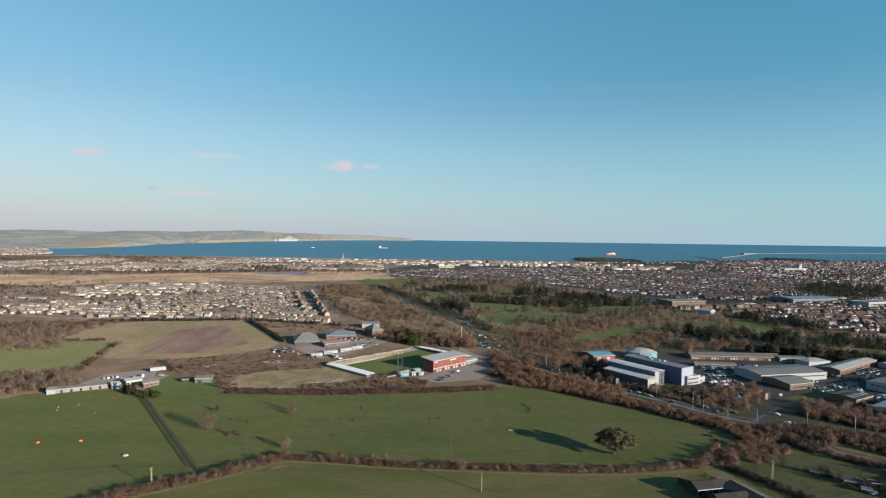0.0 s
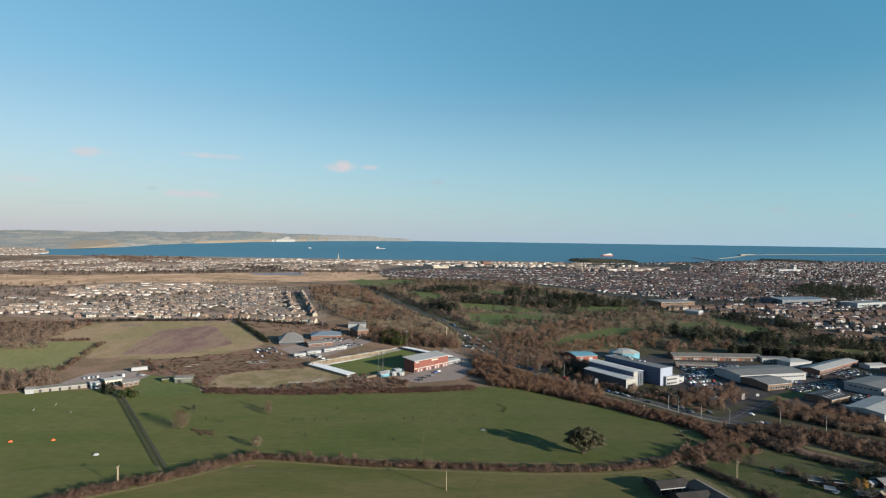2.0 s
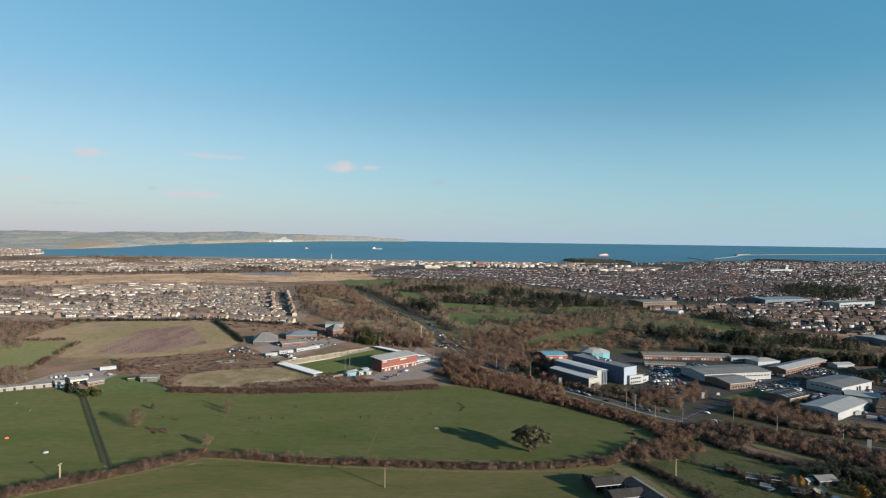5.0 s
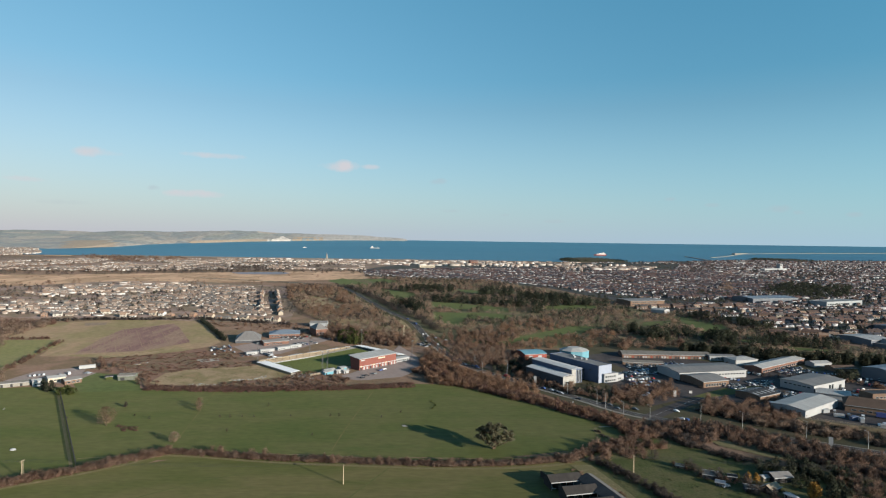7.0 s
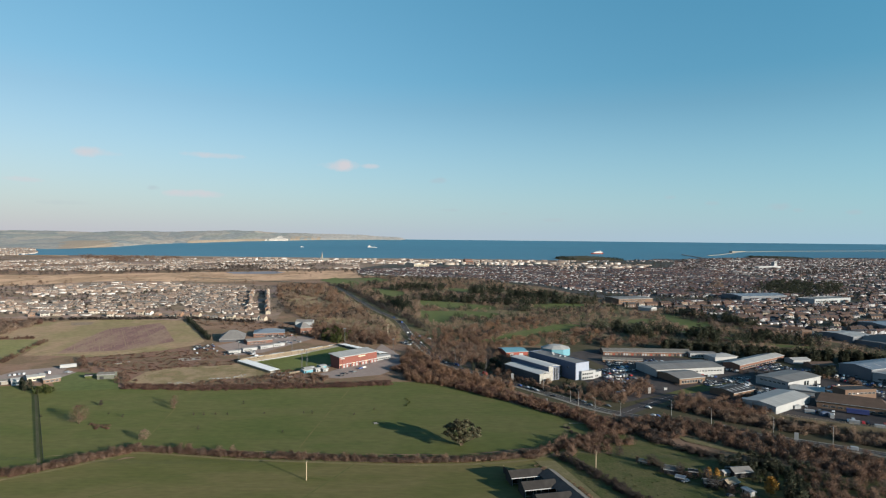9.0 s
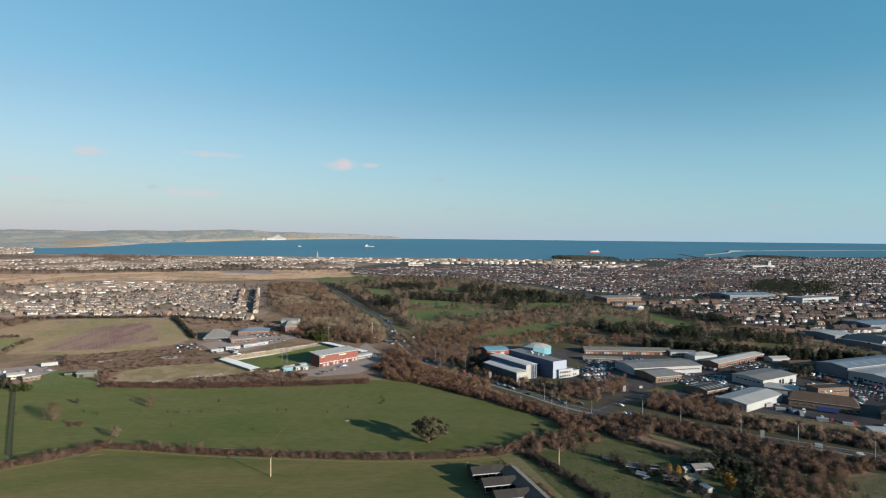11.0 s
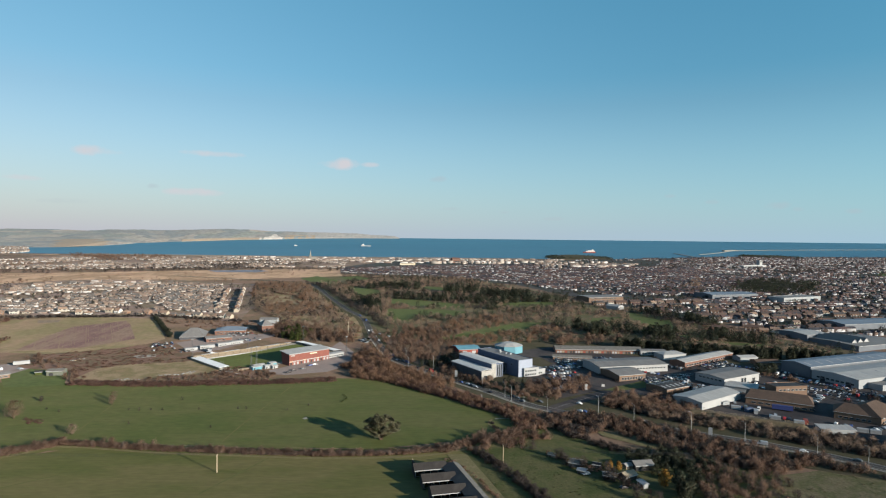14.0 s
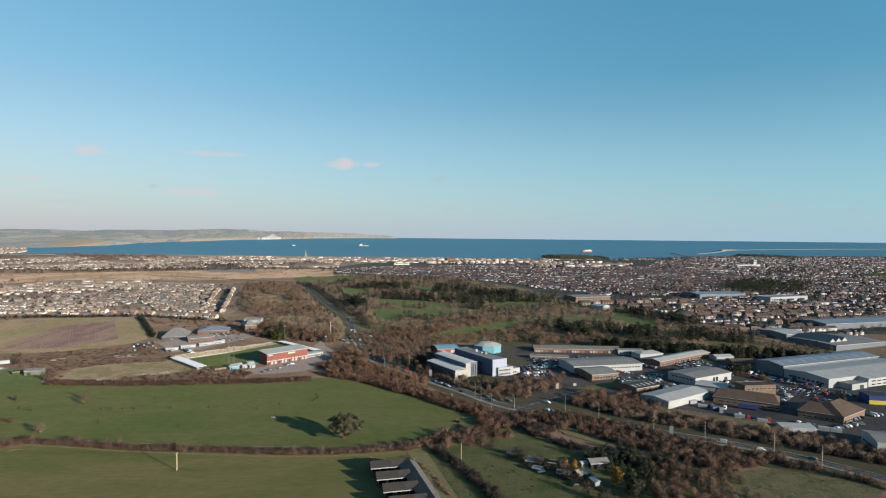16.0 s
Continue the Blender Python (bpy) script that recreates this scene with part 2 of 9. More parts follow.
M["white_roof"] = mat("white_sheet_roof", [(0.4048, 0.4048, 0.4002), (0.4692, 0.4692, 0.4646)], 0.1, 0.7, rough=0.6, bump=0.03, stretch=(1, 0.2, 1), fine=0.2)
# bluish cast of distance haze mixed into the town ground
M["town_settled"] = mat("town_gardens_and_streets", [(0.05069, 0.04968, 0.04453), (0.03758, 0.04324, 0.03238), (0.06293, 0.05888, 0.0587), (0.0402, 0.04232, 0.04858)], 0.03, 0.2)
M["rough_meadow"] = mat("rough_tan_grass", [(0.1872, 0.1342, 0.0823), (0.1404, 0.117, 0.0605), (0.2184, 0.1622, 0.1058), (0.156, 0.1217, 0.0722)], 0.05, 0.5, bump=0.5)
M["old_roof"] = mat("mottled_old_roof", [(0.085, 0.082, 0.078), (0.14, 0.132, 0.122), (0.105, 0.102, 0.1)], 0.25, 0.9, bump=0.1, fine=0.4)
M["town_brick"] = mat("dull_town_brick", [(0.135, 0.088, 0.068), (0.16, 0.11, 0.086)], 0.2, 2.0, bump=0.1, fine=0.25)
M["dry"] = mat("dry_grass_edge", [(0.1445, 0.119, 0.0675), (0.119, 0.1062, 0.054), (0.17, 0.136, 0.081)], 0.2, 1.0, bump=0.5)
M["white"] = mat("white_paint", [(0.2749, 0.2809, 0.2902), (0.3257, 0.3316, 0.3384)], 0.1, 1.0, rough=0.6, bump=0.02, fine=0.12)
M["cream"] = mat("cream_render", [(0.46, 0.40, 0.31), (0.52, 0.46, 0.36)], 0.1, 1.0, bump=0.03, fine=0.15)
M["weathered"] = mat("weathered_render", [(0.27, 0.262, 0.245), (0.33, 0.322, 0.305), (0.20, 0.19, 0.175)], 0.15, 1.0, bump=0.03, fine=0.3)
M["grey_clad"] = mat("grey_cladding", [(0.24, 0.255, 0.27), (0.29, 0.305, 0.32)], 0.08, 1.0, rough=0.5, bump=0.02, fine=0.15)
M["roof_grey"] = mat("grey_sheet_roof", [(0.1405, 0.1342, 0.131), (0.1761, 0.1676, 0.1617), (0.1583, 0.1513, 0.1476)], 0.06, 0.7, rough=0.55, bump=0.05, stretch=(1, 0.2, 1), fine=0.3)
M["roof_pale"] = mat("pale_sheet_roof", [(0.262, 0.260, 0.255), (0.315, 0.312, 0.306), (0.288, 0.286, 0.280)], 0.06, 0.7, rough=0.55, bump=0.05, stretch=(1, 0.2, 1), fine=0.3)
M["roof_dark"] = mat("dark_sheet_roof", [(0.032, 0.031, 0.033), (0.050, 0.047, 0.047)], 0.1, 0.8, rough=0.6, stretch=(1, 0.3, 1))
M["barn_roof"] = mat("weathered_barn_sheet", [(0.03596, 0.03224, 0.03038), (0.05084, 0.04526, 0.04216)], 0.15, 0.8, rough=0.7, stretch=(1, 0.3, 1), fine=0.4)
M["bund"] = mat("dry_bund_grass", [(0.1271, 0.1004, 0.06696), (0.1085, 0.08804, 0.05704), (0.1457, 0.1147, 0.0775)], 0.1, 0.8, bump=0.5)
M["roof_blue"] = mat("blue_grey_roof", [(0.12, 0.15, 0.19), (0.155, 0.185, 0.225)], 0.05, 0.7, rough=0.5, bump=0.05, stretch=(0.2, 1, 1), fine=0.25)
M["brown_tile"] = mat("brown_roof_tile", [(0.080, 0.057, 0.046), (0.105, 0.073, 0.057)], 0.2, 1.5, bump=0.4)
M["deep_blue"] = mat("deep_blue_paint", [(0.030, 0.042, 0.13), (0.042, 0.055, 0.155)], 0.3, 1.0, rough=0.4, bump=0.0, fine=0.1)
M["yellow"] = mat("yellow_panel", [(0.36, 0.30, 0.05), (0.42, 0.34, 0.07)], 0.3, 1.0, rough=0.5, bump=0.0, fine=0.1)
# paler copy of the bare twigs, sunlit brightness put into the colour
M["twig_pale"] = mat("sunlit_grey_twigs", [(0.2106, 0.1455, 0.1083), (0.2792, 0.1988, 0.1504), (0.3526, 0.2571, 0.1986)], 0.012, 0.5, through_light=0.3, by="island", bump=0, fine=0.2)
M["brick"] = mat("red_brick", [(0.145, 0.078, 0.062), (0.172, 0.098, 0.076)], 0.2, 2.0, bump=0.1, fine=0.25)
M["tan_brick"] = mat("buff_brick", [(0.15, 0.098, 0.073), (0.18, 0.122, 0.09)], 0.2, 2.0, bump=0.1, fine=0.25)
M["maroon"] = mat("terracotta_cladding", [(0.165, 0.062, 0.052), (0.195, 0.076, 0.062)], 0.15, 1.0, rough=0.7, bump=0.05, fine=0.25)
M["blue"] = mat("blue_cladding", [(0.085, 0.108, 0.168), (0.10, 0.124, 0.188)], 0.1, 1.0, rough=0.5, bump=0.02, fine=0.2)
M["pale_blue"] = mat("pale_blue_cladding", [(0.235, 0.265, 0.335), (0.27, 0.30, 0.37)], 0.1, 1.0, rough=0.5, bump=0.02, fine=0.12)
M["cyan"] = mat("turquoise_sheet", [(0.10, 0.235, 0.30), (0.135, 0.285, 0.345)], 0.1, 1.0, rough=0.5, bump=0.02, fine=0.2)
M["red"] = mat("red_sheet", [(0.20, 0.052, 0.042), (0.235, 0.068, 0.053)], 0.2, 1.0, rough=0.6, bump=0.02)
M["glass"] = mat("window_glass", [(0.02, 0.025, 0.03), (0.035, 0.04, 0.045)], 0.3, 1.0, rough=0.12, bump=0.0, fine=0.1)
M["steel"] = mat("galvanised_steel", [(0.32, 0.33, 0.34), (0.40, 0.41, 0.42)], 0.5, 3.0, rough=0.45, metal=0.6, bump=0.0)
M["dark"] = mat("dark_paint", [(0.03, 0.032, 0.035), (0.05, 0.05, 0.052)], 0.5, 2.0, rough=0.7)
M["pole_wood"] = mat("weathered_pole_wood", [(0.30, 0.24, 0.17), (0.38, 0.31, 0.22)], 0.5, 3.0)
M["tyre"] = mat("tyre_rubber", [(0.02, 0.02, 0.02), (0.03, 0.03, 0.03)], 1.0, 5.0, rough=0.9)
M["carpaint"] = mat("car_paint", [(0.60, 0.60, 0.60), (0.02, 0.02, 0.025), (0.24, 0.25, 0.27), (0.05, 0.08, 0.20), (0.10, 0.11, 0.12), (0.62, 0.62, 0.62), (0.30, 0.03, 0.03), (0.36, 0.37, 0.39)],
    0.5, 3.0, rough=0.25, bump=0.0, fine=0.05, by="object", step=True, pos=[0, 0.13, 0.34, 0.52, 0.64, 0.80, 0.88, 0.94])
M["bark"] = mat("bark", [(0.09, 0.065, 0.045), (0.13, 0.10, 0.075)], 0.5, 3.0, bump=0.5)
M["twig"] = mat("bare_twigs", [(0.1254, 0.0776, 0.05818), (0.1862, 0.1183, 0.08827), (0.2468, 0.16, 0.1183), (0.2919, 0.1959, 0.1484)], 0.012, 0.5, through_light=0.3, by="island", bump=0, fine=0.2)
M["twig_red"] = mat("russet_scrub", [(0.1391, 0.08148, 0.0674), (0.1881, 0.1106, 0.08858), (0.24, 0.1474, 0.1136)], 0.015, 0.5, through_light=0.3, by="island", bump=0, fine=0.2)
M["twig_olive"] = mat("olive_scrub", [(0.05186, 0.04268, 0.04161), (0.07874, 0.06499, 0.05975), (0.1114, 0.09215, 0.08216)], 0.015, 0.5, through_light=0.3, by="island", bump=0, fine=0.2)
M["ever"] = mat("evergreen_leaves", [(0.034, 0.041, 0.029), (0.052, 0.058, 0.040), (0.075, 0.077, 0.053)], 0.015, 0.5, through_light=0.3, by="island", bump=0, fine=0.2)
M["pine"] = mat("grey_green_needles", [(0.092, 0.088, 0.055), (0.138, 0.130, 0.082), (0.185, 0.170, 0.112)], 0.2, 0.5, through_light=0.3, by="island", bump=0, fine=0.2)
M["twig_orange"] = mat("orange_brown_willow", [(0.2106, 0.1242, 0.08224), (0.2694, 0.163, 0.1083), (0.3281, 0.2037, 0.1404)], 0.012, 0.5, through_light=0.3, by="island", bump=0, fine=0.2)
M["mast_grey"] = mat("dull_mast_steel", [(0.10, 0.10, 0.105), (0.14, 0.14, 0.145)], 0.5, 3.0, rough=0.6, bump=0.0)
M["leaf"] = mat("green_leaves", [(0.050, 0.066, 0.022), (0.082, 0.098, 0.032), (0.115, 0.118, 0.042)], 0.02, 0.5, through_light=0.3, by="island", bump=0, fine=0.2)
M["gold"] = mat("golden_leaves", [(0.22, 0.13, 0.03), (0.30, 0.17, 0.045), (0.17, 0.10, 0.03)], 0.05, 0.5, through_light=0.3, by="island", bump=0, fine=0.2)
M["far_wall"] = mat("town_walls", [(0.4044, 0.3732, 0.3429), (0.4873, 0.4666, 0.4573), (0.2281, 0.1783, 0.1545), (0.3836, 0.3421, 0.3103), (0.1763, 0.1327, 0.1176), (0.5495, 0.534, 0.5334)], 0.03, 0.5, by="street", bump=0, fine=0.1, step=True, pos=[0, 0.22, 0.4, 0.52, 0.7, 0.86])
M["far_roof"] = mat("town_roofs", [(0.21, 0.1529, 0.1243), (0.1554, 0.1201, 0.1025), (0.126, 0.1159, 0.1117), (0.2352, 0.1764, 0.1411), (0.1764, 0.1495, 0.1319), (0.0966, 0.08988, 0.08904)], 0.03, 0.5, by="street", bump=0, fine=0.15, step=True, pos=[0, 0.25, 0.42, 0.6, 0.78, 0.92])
# town walls and roofs shifted towards blue for distance haze
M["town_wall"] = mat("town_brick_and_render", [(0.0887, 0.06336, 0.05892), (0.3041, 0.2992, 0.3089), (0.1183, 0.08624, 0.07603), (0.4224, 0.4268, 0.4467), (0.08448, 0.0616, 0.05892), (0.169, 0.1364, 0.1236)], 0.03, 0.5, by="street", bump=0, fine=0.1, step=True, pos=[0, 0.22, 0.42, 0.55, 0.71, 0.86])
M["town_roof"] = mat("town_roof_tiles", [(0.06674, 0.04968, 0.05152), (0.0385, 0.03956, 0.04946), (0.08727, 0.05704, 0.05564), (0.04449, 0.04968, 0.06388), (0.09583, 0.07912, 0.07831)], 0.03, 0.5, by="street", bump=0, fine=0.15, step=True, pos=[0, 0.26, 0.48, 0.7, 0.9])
M["house_wall"] = mat("house_render", [(0.44, 0.41, 0.365), (0.36, 0.31, 0.25), (0.50, 0.49, 0.475), (0.23, 0.145, 0.105), (0.39, 0.355, 0.305)], 0.2, 1.0, by="object", bump=0.05, fine=0.12, step=True, pos=[0, 0.24, 0.46, 0.7, 0.84])
M["house_roof"] = mat("house_tiles", [(0.21, 0.145, 0.112), (0.165, 0.12, 0.10), (0.125, 0.114, 0.11), (0.24, 0.17, 0.13)], 0.3, 1.5, by="object", bump=0.3, fine=0.2, step=True, pos=[0, 0.3, 0.55, 0.75])
# grey-blue of distance haze is mixed into both hill colours
M["hill"] = mat("downland_in_haze", [(0.164, 0.1762, 0.1798), (0.2045, 0.1999, 0.1926), (0.1474, 0.1682, 0.1798), (0.1733, 0.188, 0.1798), (0.2414, 0.2256, 0.2076), (0.1529, 0.1662, 0.1733)], 0.006, 0.03, fine=0.5, by="cells", stretch=(1, 1.6, 3))
M["haze_ridge"] = mat("ridge_in_haze", [(0.189, 0.1966, 0.2052), (0.216, 0.216, 0.216), (0.1782, 0.189, 0.1998)], 0.01, 0.05, fine=0.3)
M["chalk"] = mat("chalk_cliff", [(0.46, 0.437, 0.4082), (0.322, 0.3047, 0.2875), (0.5405, 0.5175, 0.483)], 0.03, 0.12, fine=0.5)
M["sand"] = mat("sand_cliff", [(0.235, 0.195, 0.155), (0.20, 0.172, 0.142)], 0.01, 0.1)
M["ship"] = mat("ship_paint", [(0.50, 0.47, 0.45), (0.57, 0.54, 0.52)], 0.05, 0.5, bump=0)
M["orange"] = mat("orange_fabric", [(0.6, 0.12, 0.04), (0.66, 0.16, 0.06)], 0.5, 2.0, bump=0)

sea_mat = mat("sea_water", [(0.054, 0.154, 0.226), (0.058, 0.164, 0.238), (0.063, 0.171, 0.244)], 0.002, 0.05, rough=0.55, bump=0.35, stretch=(0.3, 1, 1), fine=0.15)
M["sea"] = sea_mat
M["lake"] = mat("lake_water", [(0.15, 0.145, 0.165), (0.18, 0.17, 0.19)], 0.01, 0.3, rough=0.5, bump=0.05)


# ---- helpers ----
KNOTS = [(-3000, 0), (570, 0), (780, 9), (1080, 14), (1480, 17), (1940, 20), (2600, 21), (3800, 21)]


def gz(y):
    """The ground's height."""
    if y > 3800:
        return 21 + 75 * ((y - 3800) / 1150) ** 2
    return float(np.interp(y, [k[0] for k in KNOTS], [k[1] for k in KNOTS]))


def part(name, bm, material, parent, label=""):
    me = bpy.data.meshes.new(name)
    bm.to_mesh(me)
    bm.free()
    for m in (material if isinstance(material, (list, tuple)) else [material]):
        me.materials.append(m)
    ob = new(name, me)
    ob.parent = parent
    return tagged(ob, label)


def thing(name, p, yaw=0.0, label="", category="", group="", kind="", z=None):
    ob = new(name)
    ob.empty_display_size = 0.5
    ob.matrix_world = pose(p[0], p[1], gz(p[1]) if z is None else z, 0, 0, yaw)
    return tagged(ob, label, category, group, kind)


def box(bm, x0, x1, y0, y1, z0, z1, mi=0, taper=0.0):
    vs = [bm.verts.new((x, y, z)) for z, k in ((z0, 0.0), (z1, taper)) for x, y in ((x0 + k, y0 + k), (x1 - k, y0 + k), (x1 - k, y1 - k), (x0 + k, y1 - k))]
    for q in ((3, 2, 1, 0), (4, 5, 6, 7), (0, 1, 5, 4), (1, 2, 6, 5), (2, 3, 7, 6), (3, 0, 4, 7)):
        bm.faces.new([vs[i] for i in q]).material_index = mi
    return bm


def bx(*a, **k):
    return box(bmesh.new(), *a, **k)


def prism(bm, pts, axis_from, axis_to, axis="x", mi=0):
    """Extrudes a profile of (a, b) along an axis: for x, a is y and b is z; for y, a is x and b is z; for z, a is x and b is y."""
    def at(c, a, b):
        return {"x": (c, a, b), "y": (a, c, b), "z": (a, b, c)}[axis]
    lo, hi = [bm.verts.new(at(axis_from, *p)) for p in pts], [bm.verts.new(at(axis_to, *p)) for p in pts]
    n = len(pts)
    bm.faces.new(lo[::-1]).material_index = mi
    bm.faces.new(hi).material_index = mi
    for i in range(n):
        bm.faces.new((lo[i], lo[(i + 1) % n], hi[(i + 1) % n], hi[i])).material_index = mi
    bmesh.ops.recalc_face_normals(bm, faces=bm.faces)
    return bm


def tube(bm, a, b, r0, r1, n=6):
    a, b = Vector(a), Vector(b)
    q = (b - a).to_track_quat("Z", "Y")
    ring = [[bm.verts.new(p + q @ Vector((r * math.cos(6.2832 * i / n), r * math.sin(6.2832 * i / n), 0))) for i in range(n)] for p, r in ((a, r0), (b, r1))]
    for i in range(n):
        bm.faces.new((ring[0][i], ring[0][(i + 1) % n], ring[1][(i + 1) % n], ring[1][i]))
    bm.faces.new(ring[0][::-1]), bm.faces.new(ring[1])
    return bm


def cable(pts, r):
    """A thin wire through points, as one tube."""
    bm = bmesh.new()
    rings = []
    for p in pts:
        rings.append([bm.verts.new((p[0], p[1] + r * math.cos(2.094 * i), p[2] + r * math.sin(2.094 * i))) for i in range(3)])
    for a, b in zip(rings, rings[1:]):
        for i in range(3):
            bm.faces.new((a[i], a[(i + 1) % 3], b[(i + 1) % 3], b[i]))
    return bm


def tb(*a, **k):
    return tube(bmesh.new(), *a, **k)


def mesh_np(name, V, F, mats, mi=None, normals=None):
    """A triangle mesh from arrays; normals: soft shading of a crown, by vertex."""
    me = bpy.data.meshes.new(name)
    n, m = len(V), len(F)
    me.vertices.add(n)
    me.vertices.foreach_set("co", np.asarray(V, np.float32).ravel())
    me.loops.add(3 * m)
    me.loops.foreach_set("vertex_index", np.asarray(F, np.int32).ravel())
    me.polygons.add(m)
    me.polygons.foreach_set("loop_start", np.arange(0, 3 * m, 3, dtype=np.int32))
    for k in mats:
        me.materials.append(k)
    if mi is not None:
        me.polygons.foreach_set("material_index", np.asarray(mi, np.int32))
    if normals is not None:
        me.attributes.new("custom_normal", "FLOAT_VECTOR", "POINT").data.foreach_set("vector", np.asarray(normals, np.float32).ravel())
    me.update(calc_edges=True)
    return me


def join(items):
    """Arrays of many placed copies of templates: items are (template, x, y, z, width scale, height scale, turn)."""
    Vs, Fs, Ms, Ns, off = [], [], [], [], 0
    for (V, F, mi, N), x, y, z, s, h, a in items:
        c, sn = math.cos(a), math.sin(a)
        W = np.empty_like(V)
        W[:, 0] = x + s * (V[:, 0] * c - V[:, 1] * sn)
        W[:, 1] = y + s * (V[:, 0] * sn + V[:, 1] * c)
        W[:, 2] = z + h * V[:, 2]
        Vs.append(W), Fs.append(F + off), Ms.append(mi)
        if N is not None:
            Ns.append(np.stack([N[:, 0] * c - N[:, 1] * sn, N[:, 0] * sn + N[:, 1] * c, N[:, 2]], 1))
        off += len(V)
    return np.concatenate(Vs), np.concatenate(Fs), np.concatenate(Ms), np.concatenate(Ns) if Ns else None


def stuff(name, items, mats, label, category):
    V, F, mi, N = join(items)
    return tagged(new(name, mesh_np(name, V, F, mats, mi, N)), label, category, kind="stuff")


def inside(poly, x, y):
    p = np.asarray(poly, float)
    q = np.roll(p, -1, 0)
    hit = np.zeros(np.shape(x), bool)
    for (ax, ay), (bx_, by_) in zip(p, q):
        c = (ay > y) != (by_ > y)
        t = (bx_ - ax) * (y - ay) / ((by_ - ay) or 1e-9) + ax
        hit ^= c & (x < t)
    return hit


def fill(poly, step, rng, keep=1.0):
    """Random points in a polygon, one to each square of the step."""
    p = np.asarray(poly, float)
    lo, hi = p.min(0), p.max(0)
    n = int((hi - lo).prod() / step ** 2)
    gx, gy = rng.uniform(lo[0], hi[0], n), rng.uniform(lo[1], hi[1], n)
    k = inside(poly, gx, gy) & (rng.random(gx.size) < keep)
    return np.stack([gx[k], gy[k]], 1)


def along(line, width, step, rng):
    """Jittered points in a strip along a line."""
    out = []
    for (ax, ay), (bx_, by_) in zip(line, line[1:]):
        d = math.hypot(bx_ - ax, by_ - ay)
        n = max(1, int(d / step * max(1, width / step)))
        t, o = rng.random(n), rng.uniform(-0.5, 0.5, n) * width
        out.append(np.stack([ax + (bx_ - ax) * t - (by_ - ay) / d * o, ay + (by_ - ay) * t + (bx_ - ax) / d * o], 1))
    return np.concatenate(out)


LAID = []


def patch(name, poly, material, label, dz=0.05, category="ground"):
    """A piece of ground cover laid on the ground sheet, each a little above the last."""
    LAID.append(name)
    dz += 0.004 * len(LAID)
    bm = bmesh.new()
    bm.faces.new([bm.verts.new((x, y, 0)) for x, y in poly])
    for k, _ in KNOTS[1:-1]:
        bmesh.ops.bisect_plane(bm, geom=bm.verts[:] + bm.edges[:] + bm.faces[:], plane_co=(0, k, 0), plane_no=(0, 1, 0))
    for v in bm.verts:
        v.co.z = gz(v.co.y) + dz
    bmesh.ops.triangulate(bm, faces=bm.faces)
    bm.normal_update()
    if sum(f.normal.z for f in bm.faces) < 0:
        bmesh.ops.reverse_faces(bm, faces=bm.faces)
    return tagged(part(name, bm, material, None), label, category, kind="structure")


def ribbon(name, line, width, material, label, dz=0.08, lift=0.0, category="road", parent=None, kind="structure", side=0.0):
    """A strip of a given width along a smoothed line; lift gives it an edge of that height."""
    pts = [Vector(p) for p in line]
    sm = []
    for i in range(len(pts) - 1):
        p0, p1, p2, p3 = pts[max(i - 1, 0)], pts[i], pts[i + 1], pts[min(i + 2, len(pts) - 1)]
        for k in range(6):
            t = k / 6
            sm.append(0.5 * (2 * p1 + (p2 - p0) * t + (2 * p0 - 5 * p1 + 4 * p2 - p3) * t * t + (3 * p1 - p0 - 3 * p2 + p3) * t ** 3))
    sm.append(pts[-1])
    bm = bmesh.new()
    rows = []
    for i, p in enumerate(sm):
        d = (sm[min(i + 1, len(sm) - 1)] - sm[max(i - 1, 0)]).normalized()
        nrm = Vector((-d.y, d.x))
        q = p + nrm * side
        z = gz(q.y) + dz
        rows.append([bm.verts.new((*(q + nrm * o), zz)) for o, zz in ((-width / 2, z - 0.3), (-width / 2, z + lift), (width / 2, z + lift), (width / 2, z - 0.3))])
    for a, b in zip(rows, rows[1:]):
        for j in range(3):
            bm.faces.new((a[j], a[j + 1], b[j + 1], b[j]))
    bmesh.ops.recalc_face_normals(bm, faces=bm.faces)
    bm.normal_update()
    if sum(f.normal.z * f.calc_area() for f in bm.faces) < 0:
        bmesh.ops.reverse_faces(bm, faces=bm.faces)
    ob = part(name, bm, material, parent)
    return tagged(ob, label, category, kind=kind) if parent is None else ob


def between(p, q, t):
    return (p[0] + (q[0] - p[0]) * t, p[1] + (q[1] - p[1]) * t)


def turn_of(p, q):
    return math.degrees(math.atan2(q[1] - p[1], q[0] - p[0]))


